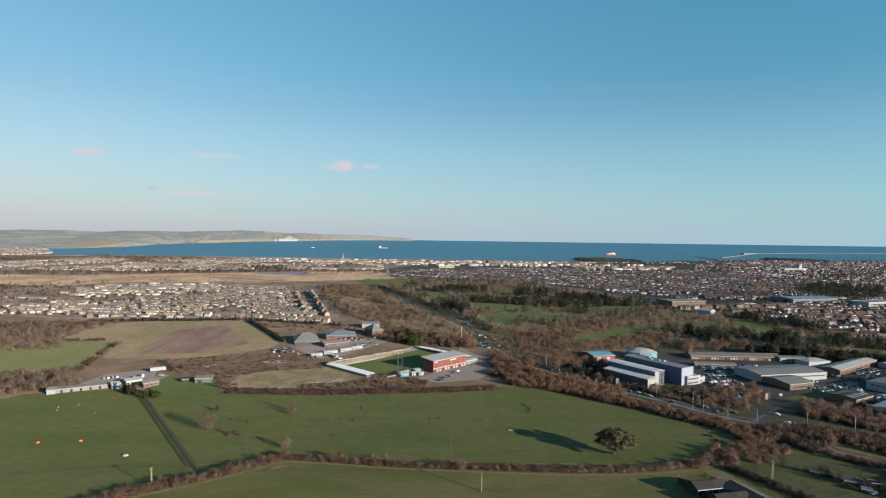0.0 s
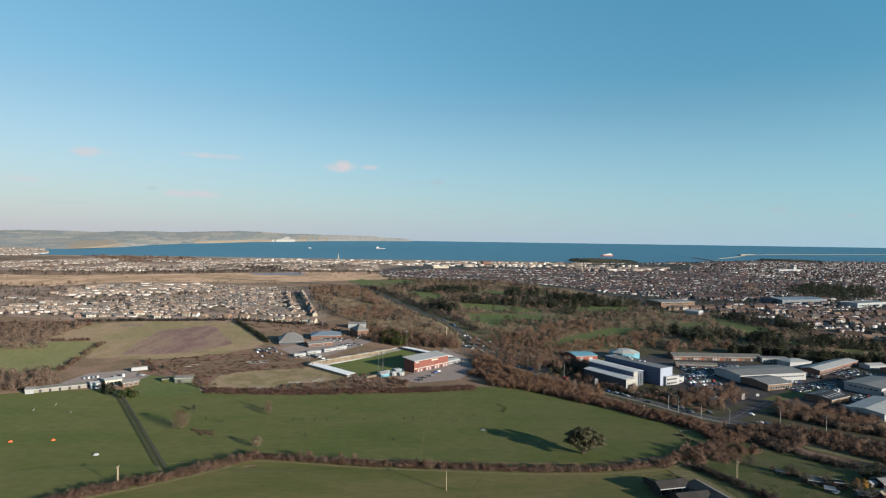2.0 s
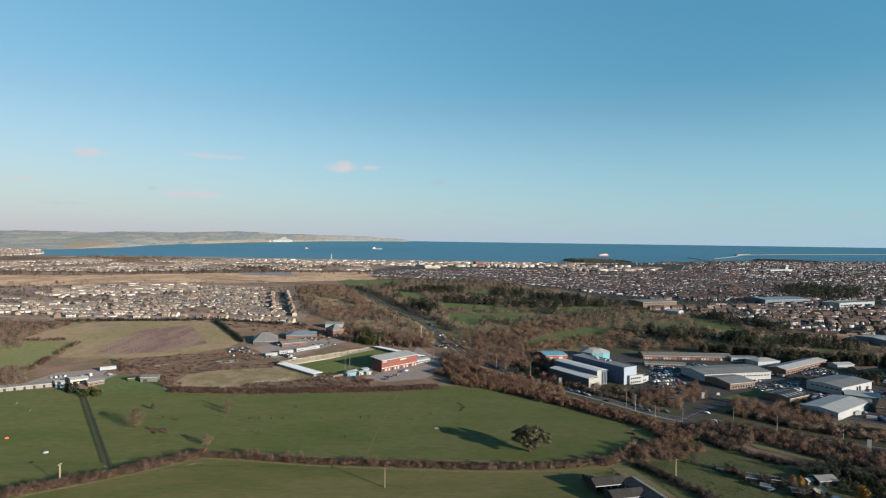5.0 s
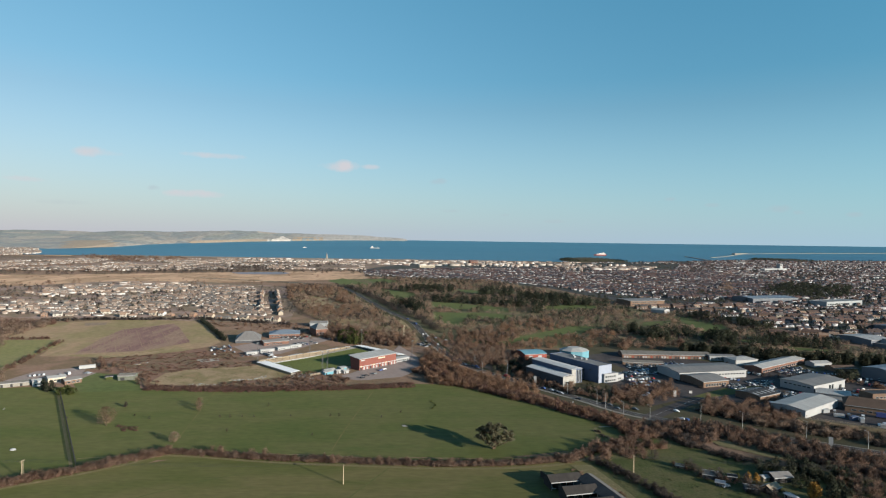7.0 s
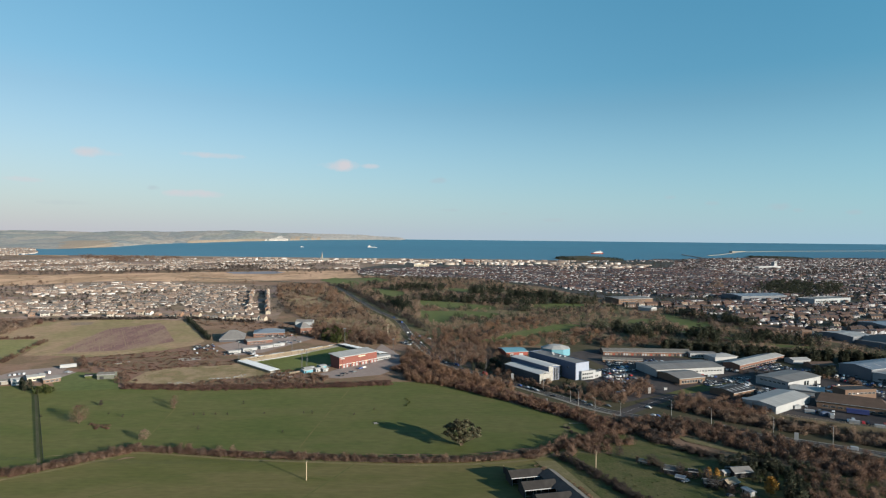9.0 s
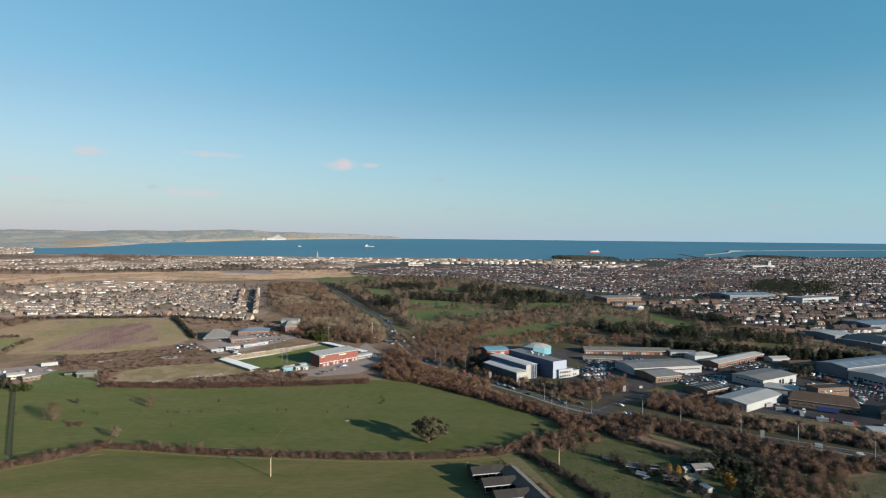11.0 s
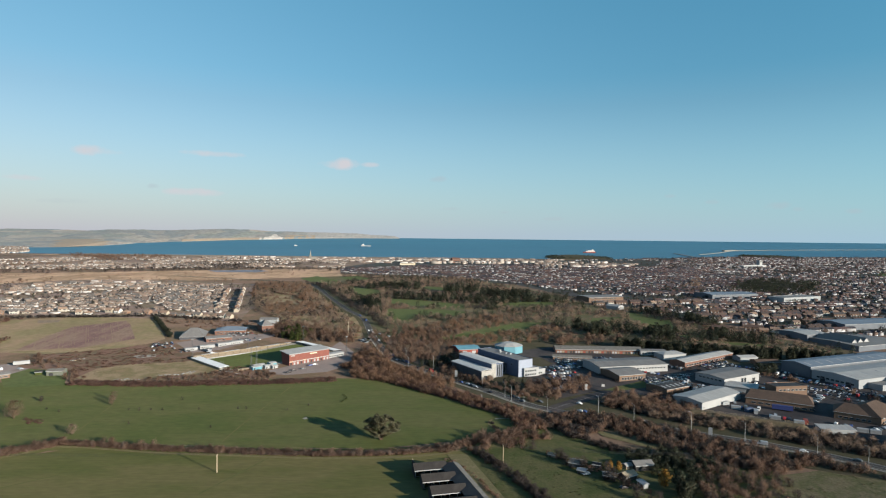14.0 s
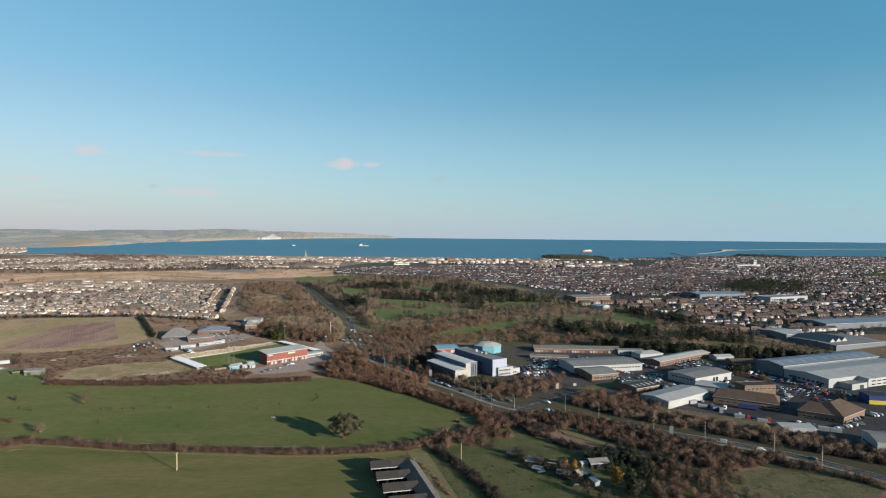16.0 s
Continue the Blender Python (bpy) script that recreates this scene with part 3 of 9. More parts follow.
# ---- plant templates ----
def slivers(rng, n, r, h0, h1, ln, w, up=0.8):
    """Thin twig triangles spread through an uneven crown."""
    a, u, k = rng.uniform(0, 6.283, n), rng.random(n), 1.1 * rng.random(n) ** 0.58
    lob = 0.75 + 0.25 * np.sin(3 * a + rng.uniform(0, 6)) * np.cos(2 * a + 5 * u)
    z = h0 + (h1 - h0) * u
    rad = r * k * lob * np.sqrt(np.clip(1 - (2 * u - 0.9) ** 2 * 0.8, 0.05, 1))
    c = np.stack([rad * np.cos(a), rad * np.sin(a), z], 1)
    d = np.stack([np.cos(a) * k, np.sin(a) * k, np.full(n, up)], 1) + rng.normal(0, 0.45, (n, 3))
    d /= np.linalg.norm(d, axis=1)[:, None]
    s = np.cross(d, rng.normal(0, 1, (n, 3)))
    s /= np.linalg.norm(s, axis=1)[:, None]
    L, Wd = ln * rng.uniform(0.6, 1.3, n)[:, None], w * rng.uniform(0.6, 1.4, n)[:, None]
    V = np.stack([c - s * Wd - d * L * 0.4, c + s * Wd - d * L * 0.4, c + d * L * 0.6], 1).reshape(-1, 3)
    V[:, 2] = np.maximum(V[:, 2], 0)
    return V, np.arange(3 * n).reshape(-1, 3)


def stick(V, F, a, b, r0, r1, n=4):
    bm = tb(a, b, r0, r1, n)
    bmesh.ops.triangulate(bm, faces=bm.faces)
    bm.verts.index_update()
    off = len(V)
    V2 = np.array([v.co for v in bm.verts])
    F2 = np.array([[v.index for v in f.verts] for f in bm.faces]) + off
    bm.free()
    return np.concatenate([V, V2]), np.concatenate([F, F2])


def soften(V, F, mid, r, h, keep=0.15, body=0.42):
    """Turns each leaf or twig outwards from the crown's middle and gives the soft normals of a full crown."""
    out = (V - np.asarray(mid)) / np.array([r, r, h])
    T = V[F]
    g = np.cross(T[:, 1] - T[:, 0], T[:, 2] - T[:, 0])
    g /= np.linalg.norm(g, axis=1)[:, None] + 1e-9
    flip = (g * out[F].mean(1)).sum(1) < 0
    F = F.copy()
    F[flip] = F[flip][:, ::-1]
    g[flip] *= -1
    out /= np.linalg.norm(out, axis=1)[:, None] + 1e-9
    rng = np.random.default_rng(len(F))
    N = out * body
    N[:, 2] += 0.12
    np.add.at(N, F.ravel(), np.repeat(g * keep + rng.normal(0, 0.42 if body < 0.6 else 0.2, g.shape), 3, 0))
    return F, N / (np.linalg.norm(N, axis=1)[:, None] + 1e-9)


def plant(seed, n, r, h, base, ln, w, up=0.8, limbs=4, core=0):
    """A tree or bush of unit use: material 0 is bark, 1 the crown."""
    rng = np.random.default_rng(seed)
    V, F = slivers(rng, n, r, base, h, ln, w, up)
    if core:
        V2, F2 = slivers(rng, core * 3, r * 0.74, base, h * 0.8, 1.5, 0.10 if r < 3 else 0.16, 0.7)
        V, F = np.concatenate([V, V2]), np.concatenate([F, F2 + len(V)])
    mi = [1] * len(F)
    if limbs:
        V, F = stick(V, F, (0, 0, -0.3), (0, 0, h * 0.6), 0.035 * h * 0.6, 0.012 * h)
        for i in range(limbs):
            a = rng.uniform(0, 6.283)
            z = h * rng.uniform(0.25, 0.5)
            V, F = stick(V, F, (0, 0, z), (r * 0.7 * math.cos(a), r * 0.7 * math.sin(a), z + h * 0.35), 0.012 * h, 0.004 * h, 3)
    mi = np.array(mi + [0] * (len(F) - len(mi)))
    F, N = soften(V, F, (0, 0, h * 0.35), r, h * 0.6, body=0.9 if r > 3.7 else 0.5 if r > 3 else 0.42)
    return V, F, mi, N


BARE = [plant(10 + i, 235, 3.5, 9.0, 0.5, 2.0, 0.073, 1.2, 4, 20) for i in range(5)]
SCRUB = [plant(30 + i, 115, 2.2, 3.4, 0.0, 1.25, 0.062, 1.2, 0, 14) for i in range(6)]
ROUND = [plant(50 + i, 190, 3.2, 8.0, 0.3, 1.2, 0.28, 0.6, 3, 22) for i in range(4)]
CONE = [plant(70 + i, 210, 2.2, 9.0, 0.2, 1.2, 0.24, 0.6, 0, 22) for i in range(4)]
BUSH = [plant(150 + i, 80, 1.45, 2.1, 0.0, 0.95, 0.05, 1.2, 0, 8) for i in range(6)]
FARB = [plant(90 + i, 92, 3.8, 9.0, 0.1, 1.8, 0.175, 0.8, 0, 6) for i in range(4)]
FARC = [plant(110 + i, 110, 3.8, 8.5, 0.0, 1.3, 0.3, 0.4, 0, 8) for i in range(4)]
FARS = [plant(130 + i, 30, 3.8, 7.0, 0.0, 2.2, 0.55, 0.5, 0, 2) for i in range(4)]


def clear_of(pts, polys):
    """Leaves out the points that lie in any of the polygons."""
    keep = np.ones(len(pts), bool)
    for p in polys:
        keep &= ~inside(p, pts[:, 0], pts[:, 1])
    return pts[keep]


def grow(name, pts, temps, crown, label, category="woodland", size=(0.7, 1.3), tall=1.0, seed=0, gaps=None):
    """Plants at points, joined; gaps: leave clearings where a slow noise falls below it."""
    rng = np.random.default_rng(seed + 500)
    wide = 1.32 if temps is BARE or temps is FARB else 1.12 if temps is SCRUB or temps is BUSH else 1.0
    tall = tall * (0.74 if wide > 1.3 else 0.9 if wide > 1 else 1.0)
    items = []
    for x, y in pts:
        if gaps is not None and noise.noise((x * 0.016, y * 0.012, seed * 1.7)) < gaps:
            continue
        s = rng.uniform(*size) * wide
        items.append((temps[rng.integers(len(temps))], x, y, gz(y) - 0.1, s, s * tall * rng.uniform(0.85, 1.15), rng.uniform(0, 6.283)))
    return stuff(name, items, [M["bark"], crown], label, category)

# ---- ground, fields, water ----
def ground_sheet():
    xs = np.linspace(-5200, 5200, 60)
    ys = [-1500, -300] + [k for k, _ in KNOTS[1:-1]] + [2900]
    zs = [0, 0] + [z for _, z in KNOTS[1:-1]] + [12]
    ys += list(np.linspace(3300, 4960, 8))
    zs += [gz(y) - 12 for y in np.linspace(3300, 4960, 8)]
    V = np.array([(x, y, z) for y, z in zip(ys, zs) for x in xs])
    nx = len(xs)
    F = []
    for j in range(len(ys) - 1):
        for i in range(nx - 1):
            a = j * nx + i
            F += [(a, a + 1, a + nx + 1), (a, a + nx + 1, a + nx)]
    tagged(new("ground", mesh_np("ground", V, F, [M["ground"]])), "rough brown and green open ground reaching the coast", "ground", kind="structure")


def sea_sheet():
    ys = [2640] + list(np.linspace(2800, 4950, 40))
    xs = np.linspace(-5200, 5200, 40)
    V = np.array([(x, y, gz(y) - 0.6) for y in ys for x in xs])
    nx = len(xs)
    F = []
    for j in range(len(ys) - 1):
        for i in range(nx - 1):
            a = j * nx + i
            F += [(a, a + 1, a + nx + 1), (a, a + nx + 1, a + nx)]
    tagged(new("water", mesh_np("water", V, F, [M["sea"]])), "calm blue-green sea of a wide bay", "sea", kind="structure")


ground_sheet()
sea_sheet()

FIELD = [(-900, 380), (-319.1, 425.3), (-292.6, 440.8), (-244.6, 449.9), (-170.7, 448.9), (-80.2, 462.2), (45.5, 476.1), (81.8, 474.5), (159.1, 393.6), (188.7, 355.9), (164.4, 334.2), (97.0, 313.3), (6.4, 313.2), (-73.3, 318.4), (-119.9, 290.2), (-145.6, 261.2), (-300, 190), (-900, 120)]
patch("farm_ground", [(104.5, 304.2), (148.1, 327.4), (199.7, 368.3), (216.9, 335.6), (238.7, 311.6), (311.4, 289.0), (290.9, 247.4), (120, 170)], M["tussock"], "dark rough grass round the barns and sheds", 0.012)
patch("field_sports", FIELD, M["grass"], "wide mown green sports field with faint wear marks")
FORE = [(-900, 100), (-300, 175), (-142.0, 254.7), (-116.5, 282.2), (-71.0, 308.8), (6.3, 304.0), (94.2, 304.1), (119.1, 307.9), (140, 270), (185, 190), (260, 100), (0, 60), (-900, 40)]
patch("field_meadow", FORE, M["meadow"], "olive green grass meadow with faint tracks", 0.04)
patch("paddock", [(153.3, 307.3), (177.8, 317.0), (220.4, 285.0), (214.8, 257.5), (230, 215), (180, 200), (158.0, 269.0)], M["tussock"], "tussocky green paddock beside a ditch", 0.06)
patch("paddock", [(194.8, 356.4), (216.4, 332.5), (228.6, 309.5), (202.9, 308.8), (188.1, 321.9)], M["tussock"], "small rough green paddock between hedges", 0.06)
patch("paddock", [(301.0, 279.8), (343.2, 292.2), (383.9, 278.5), (330, 215), (290, 180), (255, 200)], M["tan_tussock"], "rough grass slope below the main road", 0.06)
patch("field_pale", [(-417.3, 649.5), (-419.6, 731.9), (-364.4, 753.5), (-257.5, 763.8), (-236.2, 740.9), (-175.7, 636.1), (-186.8, 573.4), (-214.8, 557.8), (-293.3, 564.1), (-325.1, 564.3), (-345, 625)], M["pale_field"], "pale green and tan grass field on a slope", 0.05)
patch("field_ploughed", [(-298.2, 575.1), (-311.1, 639.7), (-316.1, 695.0), (-272.8, 736.4), (-256.3, 714.8), (-207.9, 633.9), (-239.5, 591.3)], M["plough"], "bare purple-brown ploughed earth", 0.09)
patch("bare_patch", [(-383.8, 732.9), (-358.1, 738.3), (-351.3, 722.2), (-372.7, 715.7)], M["track"], "bare tan patch at the top of the field", 0.09)
PLOUGHED = [(-298.2, 575.1), (-311.1, 639.7), (-316.1, 695.0), (-272.8, 736.4), (-256.3, 714.8), (-207.9, 633.9), (-239.5, 591.3)]


def furrows():
    """Broken pale strips of stubble left between the ploughed runs."""
    rng = np.random.default_rng(91)
    V, F = [], []
    for k in range(-33, 16):
        off, wd = k * 3.1 + rng.normal(0, 0.6), rng.uniform(0.12, 0.4)
        for a in np.arange(-95, 95, 4.0):
            cx, cy = -268 + 0.514 * a + 0.858 * off, 655 - 0.858 * a + 0.514 * off
            if noise.noise((cx * 0.05, cy * 0.05, k * 0.7)) + 0.3 * noise.noise((cx * 0.3, cy * 0.3, 2.0)) < 0.0 or not inside(PLOUGHED, np.array([cx]), np.array([cy]))[0]:
                continue
            n = len(V)
            for du, dv in ((-2.1, -wd), (2.1, -wd), (2.1, wd), (-2.1, wd)):
                x, y = cx + 0.514 * du + 0.858 * dv, cy - 0.858 * du + 0.514 * dv
                V.append((x, y, gz(y) + 0.26))
            F += [(n, n + 1, n + 2), (n, n + 2, n + 3)]
    tagged(new("furrows", mesh_np("furrows", np.array(V), np.array(F), [M["stubble"]])), "pale stubble strips between ploughed runs", "field", kind="stuff")


furrows()
ribbon("field_strip", [(-300, 571), (-239.5, 585.3), (-200, 630)], 7, M["rough_meadow"], "strip of dry grass along the ploughed earth", 0.1, category="grass")
patch("field_green", [(-475, 560), (-470, 600), (-407.3, 630.8), (-354.8, 634.3), (-339.9, 622.8), (-330.7, 561.5), (-311.5, 503.6), (-347.7, 496.5), (-390, 480)], M["pasture"], "small green pasture behind bare trees", 0.09)
patch("reed_bed", [(-1900, 1300), (-1300, 1290), (-741.1, 1140), (-626.0, 1175), (-539.0, 1259.1), (-436.9, 1276.8), (-307.5, 1340.6), (-89.2, 1473.7), (182.9, 1685.1), (-67.1, 1766.2), (-385.6, 1670), (-664.6, 1545), (-872.7, 1447.1), (-1000, 1420), (-1900, 1700)], M["reed"], "golden dry reed bed across the valley", 0.10)
patch("lake", [(-513.9, 1603.3), (-385.6, 1653.9), (-349.3, 1608.2), (-361.0, 1555.1), (-466.8, 1542.4)], M["lake"], "still grey lake among reeds", 0.2, "lake")
patch("field_strip", [(-1855.2, 2472.9), (-1575.3, 2596.8), (-1417.8, 2374.6), (-1536.1, 2047.6), (-2000, 2050)], M["reed"], "pale tan field behind the far houses", 0.2)
patch("hill_field", [(1573.1, 1957.2), (1800, 2080), (1700, 1760), (1316.4, 1529.3), (1324.1, 1587.0)], M["golf"], "green field among far houses", 0.3)
patch("heath", [(-234.1, 1152.1), (-150.6, 1212.0), (-10.3, 866.1), (-66.8, 805.6), (-149.4, 884.5)], M["heath"], "sandy heath with bushes", 0.06)
patch("golf_rough", [(-247.9, 1500.1), (-134.8, 1519.2), (184.1, 1474.6), (314.7, 1141.3), (375.8, 918.6), (439.2, 899.0), (463.1, 770.7), (530.7, 669.6), (592.6, 576.5), (436.9, 598.5), (338.6, 644.8), (260.5, 635.1), (148.5, 629.0), (68.3, 664.4), (2.1, 821.8), (-143.7, 1239.2)], M["golf_rough"], "rough grass and scrub of a golf course", 0.05)
patch("valley_ground", [(-259.1, 1223.5), (-169.6, 1249.1), (-132.7, 1177.2), (-58.2, 968.7), (-6.9, 832.0), (31.0, 743.1), (44.2, 694.6), (37.2, 645.1), (-15.1, 659.7), (-60.6, 694.9), (-87.9, 758.6), (-141.8, 854.7), (-194.2, 985.9)], M["rough_meadow"], "golden-brown rough grass in the valley", 0.055)
GOLF = [
    [(-202.6, 1363.6), (-181.7, 1453.4), (-108.5, 1330.2), (-83.9, 1221.0), (-129.7, 1241.1)], [(-122.0, 1426.8), (-80.6, 1451.3), (-42.9, 1387.7), (-45.2, 1339.4), (-91.5, 1348.2)], [(-65.5, 1185.8), (-17.3, 1156.4), (14.7, 1105.4), (16.9, 999.1), (-14.5, 1003.9), (-37.0, 1088.9)],
    [(46.3, 986.4), (91.9, 968.3), (145.4, 930.9), (177.2, 907.5), (166.9, 875.5), (90.9, 899.7), (51.2, 915.6)], [(50.4, 859.6), (123.7, 860.0), (171.7, 841.3), (151.4, 797.6), (105.2, 804.1), (88.9, 754.5), (68.2, 768.9), (53.7, 805.0)],
    [(228.8, 945.5), (280.0, 971.6), (319.6, 961.0), (306.0, 906.1), (228.2, 886.9)], [(95.0, 1194.3), (151.6, 1177.7), (164.8, 1112.9), (94.0, 1125.7)],
    [(126.8, 650.2), (177.0, 702.6), (235.8, 756.2), (279.6, 755.2), (258.4, 728.2), (171.8, 664.4), (143.5, 639.7)]]
GOLF += [
    [(266.3, 668.9), (341.1, 680.4), (335.4, 661.6), (279.1, 656.8)], [(382.1, 719.0), (399.0, 718.7), (385.2, 691.7), (375.0, 695.2)], [(338.1, 794.1), (382.4, 809.0), (369.3, 771.3), (330.1, 765.0)],
    [(421.6, 687.2), (445.2, 681.9), (433.9, 668.0), (411.3, 669.1)], [(454.2, 650.4), (492.4, 640.7), (483.6, 628.5), (448.5, 641.6)],
    [(445, 795), (429.6, 857.7), (400, 845), (395, 770), (400, 715), (422.2, 709.9)]]
patch("lawn", [(-242.2, 479.6), (-233.4, 500.7), (-192.7, 494.4), (-164.4, 443.2), (-206.0, 434.6)], M["golf"], "small green lawn beside the clubhouse sheds", 0.08)
for poly in GOLF:
    patch("fairway", poly, M["golf"], "green golf fairway among trees", 0.08)
patch("roadside_ground", [(141.5, 564.8), (273.8, 682.4), (352.8, 680.7), (455.0, 629.4), (586.6, 569.7), (900, 560), (900, 330), (402.6, 256.0), (338.7, 284.5), (290.1, 311.3), (205.0, 372.5), (166.5, 417.6), (131.3, 471.7), (126.1, 515.8)], M["paddock"], "dark rough grass round the retail park", 0.02)
# dark ground laid to stand in for shade between the barns
patch("barn_yard", [(117.8, 289.5), (139.3, 294.9), (157.7, 240.0), (135.8, 239.4)], M["asphalt"], "barn yard, coloured dark for the shade between the barns", 0.05, "yard")
patch("rough_strip", [(136.2, 305.5), (147.2, 305.8), (164.4, 245.7), (154.6, 245.4)], M["dry"], "rough brown grass strip beside the barns", 0.05)
patch("beach", [(-1500, 2560), (-300, 2540), (500, 2600), (500, 2660), (-300, 2640), (-1500, 2680)], M["sand"], "narrow pale beach", 0.3)

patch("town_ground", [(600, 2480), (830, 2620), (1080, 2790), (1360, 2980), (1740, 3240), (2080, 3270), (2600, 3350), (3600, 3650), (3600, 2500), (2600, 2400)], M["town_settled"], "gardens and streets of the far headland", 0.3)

# ---- roads and yards ----
ROAD = [(397.3, 249.9), (382.3, 276.3), (352.5, 308.0), (315.6, 332.6), (211.1, 391.0), (170.9, 439.2), (124.5, 498.7), (86.3, 556.4), (52.2, 663.5), (27.0, 770.0), (-9.1, 854.4), (-62.4, 999.1), (-139.2, 1213.7), (-186.9, 1274.6), (-285.4, 1319.6), (-518.7, 1413.1)]
ribbon("verge", ROAD, 20, M["verge"], "dry grass verge of the main road", 0.10)
ribbon("road", ROAD, 7.2, M["road_grey"], "worn grey asphalt of the main road", 0.16)
ribbon("pavement", ROAD[:9], 1.5, M["concrete"], "narrow pale footway beside the main road", 0.17, 0.1, "pavement", side=5.6)
for off in (3.75, -3.75):
    ribbon("kerb", ROAD, 0.3, M["concrete"], "concrete kerb", 0.16, 0.12, "kerb", side=off)
for off in (0.0, 3.3, -3.3):
    ribbon("road_marking", ROAD[:9], 0.13, M["white"], "white road line", 0.18, 0.0, "road marking", side=off)
SIDE = [(207.2, 390.8), (233.2, 414.8), (264.7, 441.9), (308.8, 465.9), (355.9, 502.5), (396.6, 512.9), (432.3, 506.4), (504.1, 475.3)]
ribbon("road", SIDE, 11, M["asphalt"], "asphalt estate road off the junction", 0.20)
ribbon("road_marking", SIDE, 0.13, M["white"], "white centre line", 0.22, 0.0, "road marking")
TRACKL = [(229.4, 346.4), (250.1, 330.6), (265.6, 315.1), (284.9, 306.0), (310.6, 287.5)]
ribbon("path", TRACKL, 4, M["track"], "bare stony track along a cutting", 0.12)
patch("yard", [(204.5, 486.8), (240.6, 545.2), (367.9, 576.7), (414.9, 542.9), (506.2, 560.1), (900, 560), (900, 330), (411.1, 314.9), (371.8, 353.2), (305.9, 380.6), (295.4, 429.3), (260.1, 446.6), (220.6, 420.0)], M["asphalt"], "dark asphalt yards of a retail park", 0.07, "yard")
patch("yard", [(144.3, 564.9), (256.0, 618.9), (339.1, 575.3), (239.2, 540.3), (231.1, 570.0)], M["asphalt"], "asphalt yard of a depot", 0.07, "yard")
patch("grass_bank", [(254.5, 613.8), (272.0, 676.1), (352.8, 680.7), (451.9, 624.1), (543.2, 585.2), (514.5, 548.4), (413.4, 540.5), (365.6, 572.2), (337.4, 584.2)], M["paddock"], "dark rough grass behind the retail park", 0.06)
patch("car_park", [(-30.0, 490.6), (-0.2, 484.2), (31.8, 498.0), (48.6, 529.7), (42.2, 583.3), (19.5, 632.9), (10.1, 557.1), (-13.9, 508.3)], M["yard"], "gravelly stadium car park", 0.07, "car park")
patch("yard", [(-171.9, 593.9), (-115.9, 664.2), (-52.5, 668.3), (-96.5, 586.5), (-140.5, 560.0)], M["yard"], "grey yard of a sports centre", 0.07, "yard")
patch("yard", [(-286.4, 465.1), (-283.9, 500.1), (-256.2, 516.9), (-229.7, 497.1), (-232.0, 459.2)], M["yard"], "worn grey asphalt yard of a clubhouse", 0.07, "yard")
patch("sand_patch", [(-320.2, 426.7), (-311.7, 434.9), (-307.3, 430.5), (-313.7, 418.1)], M["track"], "bare sandy path by the field", 0.09)
patch("grass_bank", [(260.1, 446.6), (299.8, 476.3), (342.3, 485.9), (311.7, 462.5), (272.0, 443.8)], M["grass"], "mown grass bank by the estate road", 0.12)
patch("estate_ground", [(-690.7, 764.2), (-586.0, 781.1), (-457.1, 753.7), (-331.1, 763.3), (-129.2, 739.6), (-157.0, 896.9), (-259.4, 1213.7), (-478.7, 1304.3), (-662.6, 1273.5), (-813.0, 1083.7), (-961.1, 1063.7)], M["settled"], "gardens and streets of a housing estate", 0.06)
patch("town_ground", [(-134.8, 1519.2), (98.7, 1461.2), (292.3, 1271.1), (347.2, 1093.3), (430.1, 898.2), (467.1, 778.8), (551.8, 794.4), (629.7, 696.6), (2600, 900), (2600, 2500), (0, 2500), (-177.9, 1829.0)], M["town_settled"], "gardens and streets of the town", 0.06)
patch("town_ground", [(-1900, 1750), (-1106.8, 1564.4), (-483.7, 1738.8), (-177.9, 1829.0), (0, 2500), (-1900, 2500)], M["settled"], "gardens and streets of the seaside quarter", 0.06)
patch("waste_ground", [(-242.9, 500.2), (-262.0, 556.6), (-227.6, 574.3), (-201.2, 589.9), (-177.6, 616.7), (-152.1, 612.8), (-112.5, 565.6), (-51.0, 517.3), (-11.0, 491.6), (-24.3, 464.0), (-92.0, 450.1), (-161.5, 443.3), (-188.6, 488.4)], M["heath"], "rough russet waste ground with bramble and rubble", 0.05)
patch("field_rough", [(-169.8, 467.8), (-171.6, 499.8), (-152.8, 518.5), (-120.5, 527.3), (-91.9, 543.5), (-55.4, 514.8), (-67.9, 488.7), (-104.4, 471.1), (-126.1, 457.2), (-155.9, 455.7)], M["rough_meadow"], "rough tan and green grass on waste ground", 0.07)
patch("bare_patch", [(-169.5, 556.9), (-150.3, 563.4), (-145.2, 553.1), (-160.9, 544.5)], M["concrete"], "grey concrete slab on waste ground", 0.09)
ribbon("worn_path", [(13.7, 451.9), (10.1, 403.3), (7.0, 356.7), (5.6, 321.4)], 0.9, M["meadow"], "faint worn path across the field", 0.07, category="path")
ribbon("worn_path", [(-106.1, 440.9), (-96.4, 385.7), (-87.1, 333.5)], 0.8, M["meadow"], "faint worn path across the field", 0.07, category="path")
ribbon("worn_path", [(-144.6, 284.6), (-108.5, 295.4), (-66.5, 299.8), (-4.8, 292.7)], 0.7, M["grass"], "faint wheel track in the meadow", 0.045, category="path")
ribbon("worn_path", [(-23.8, 265.0), (-11.3, 285.2), (-2.6, 306.7)], 0.7, M["grass"], "faint wheel track in the meadow", 0.045, category="path")
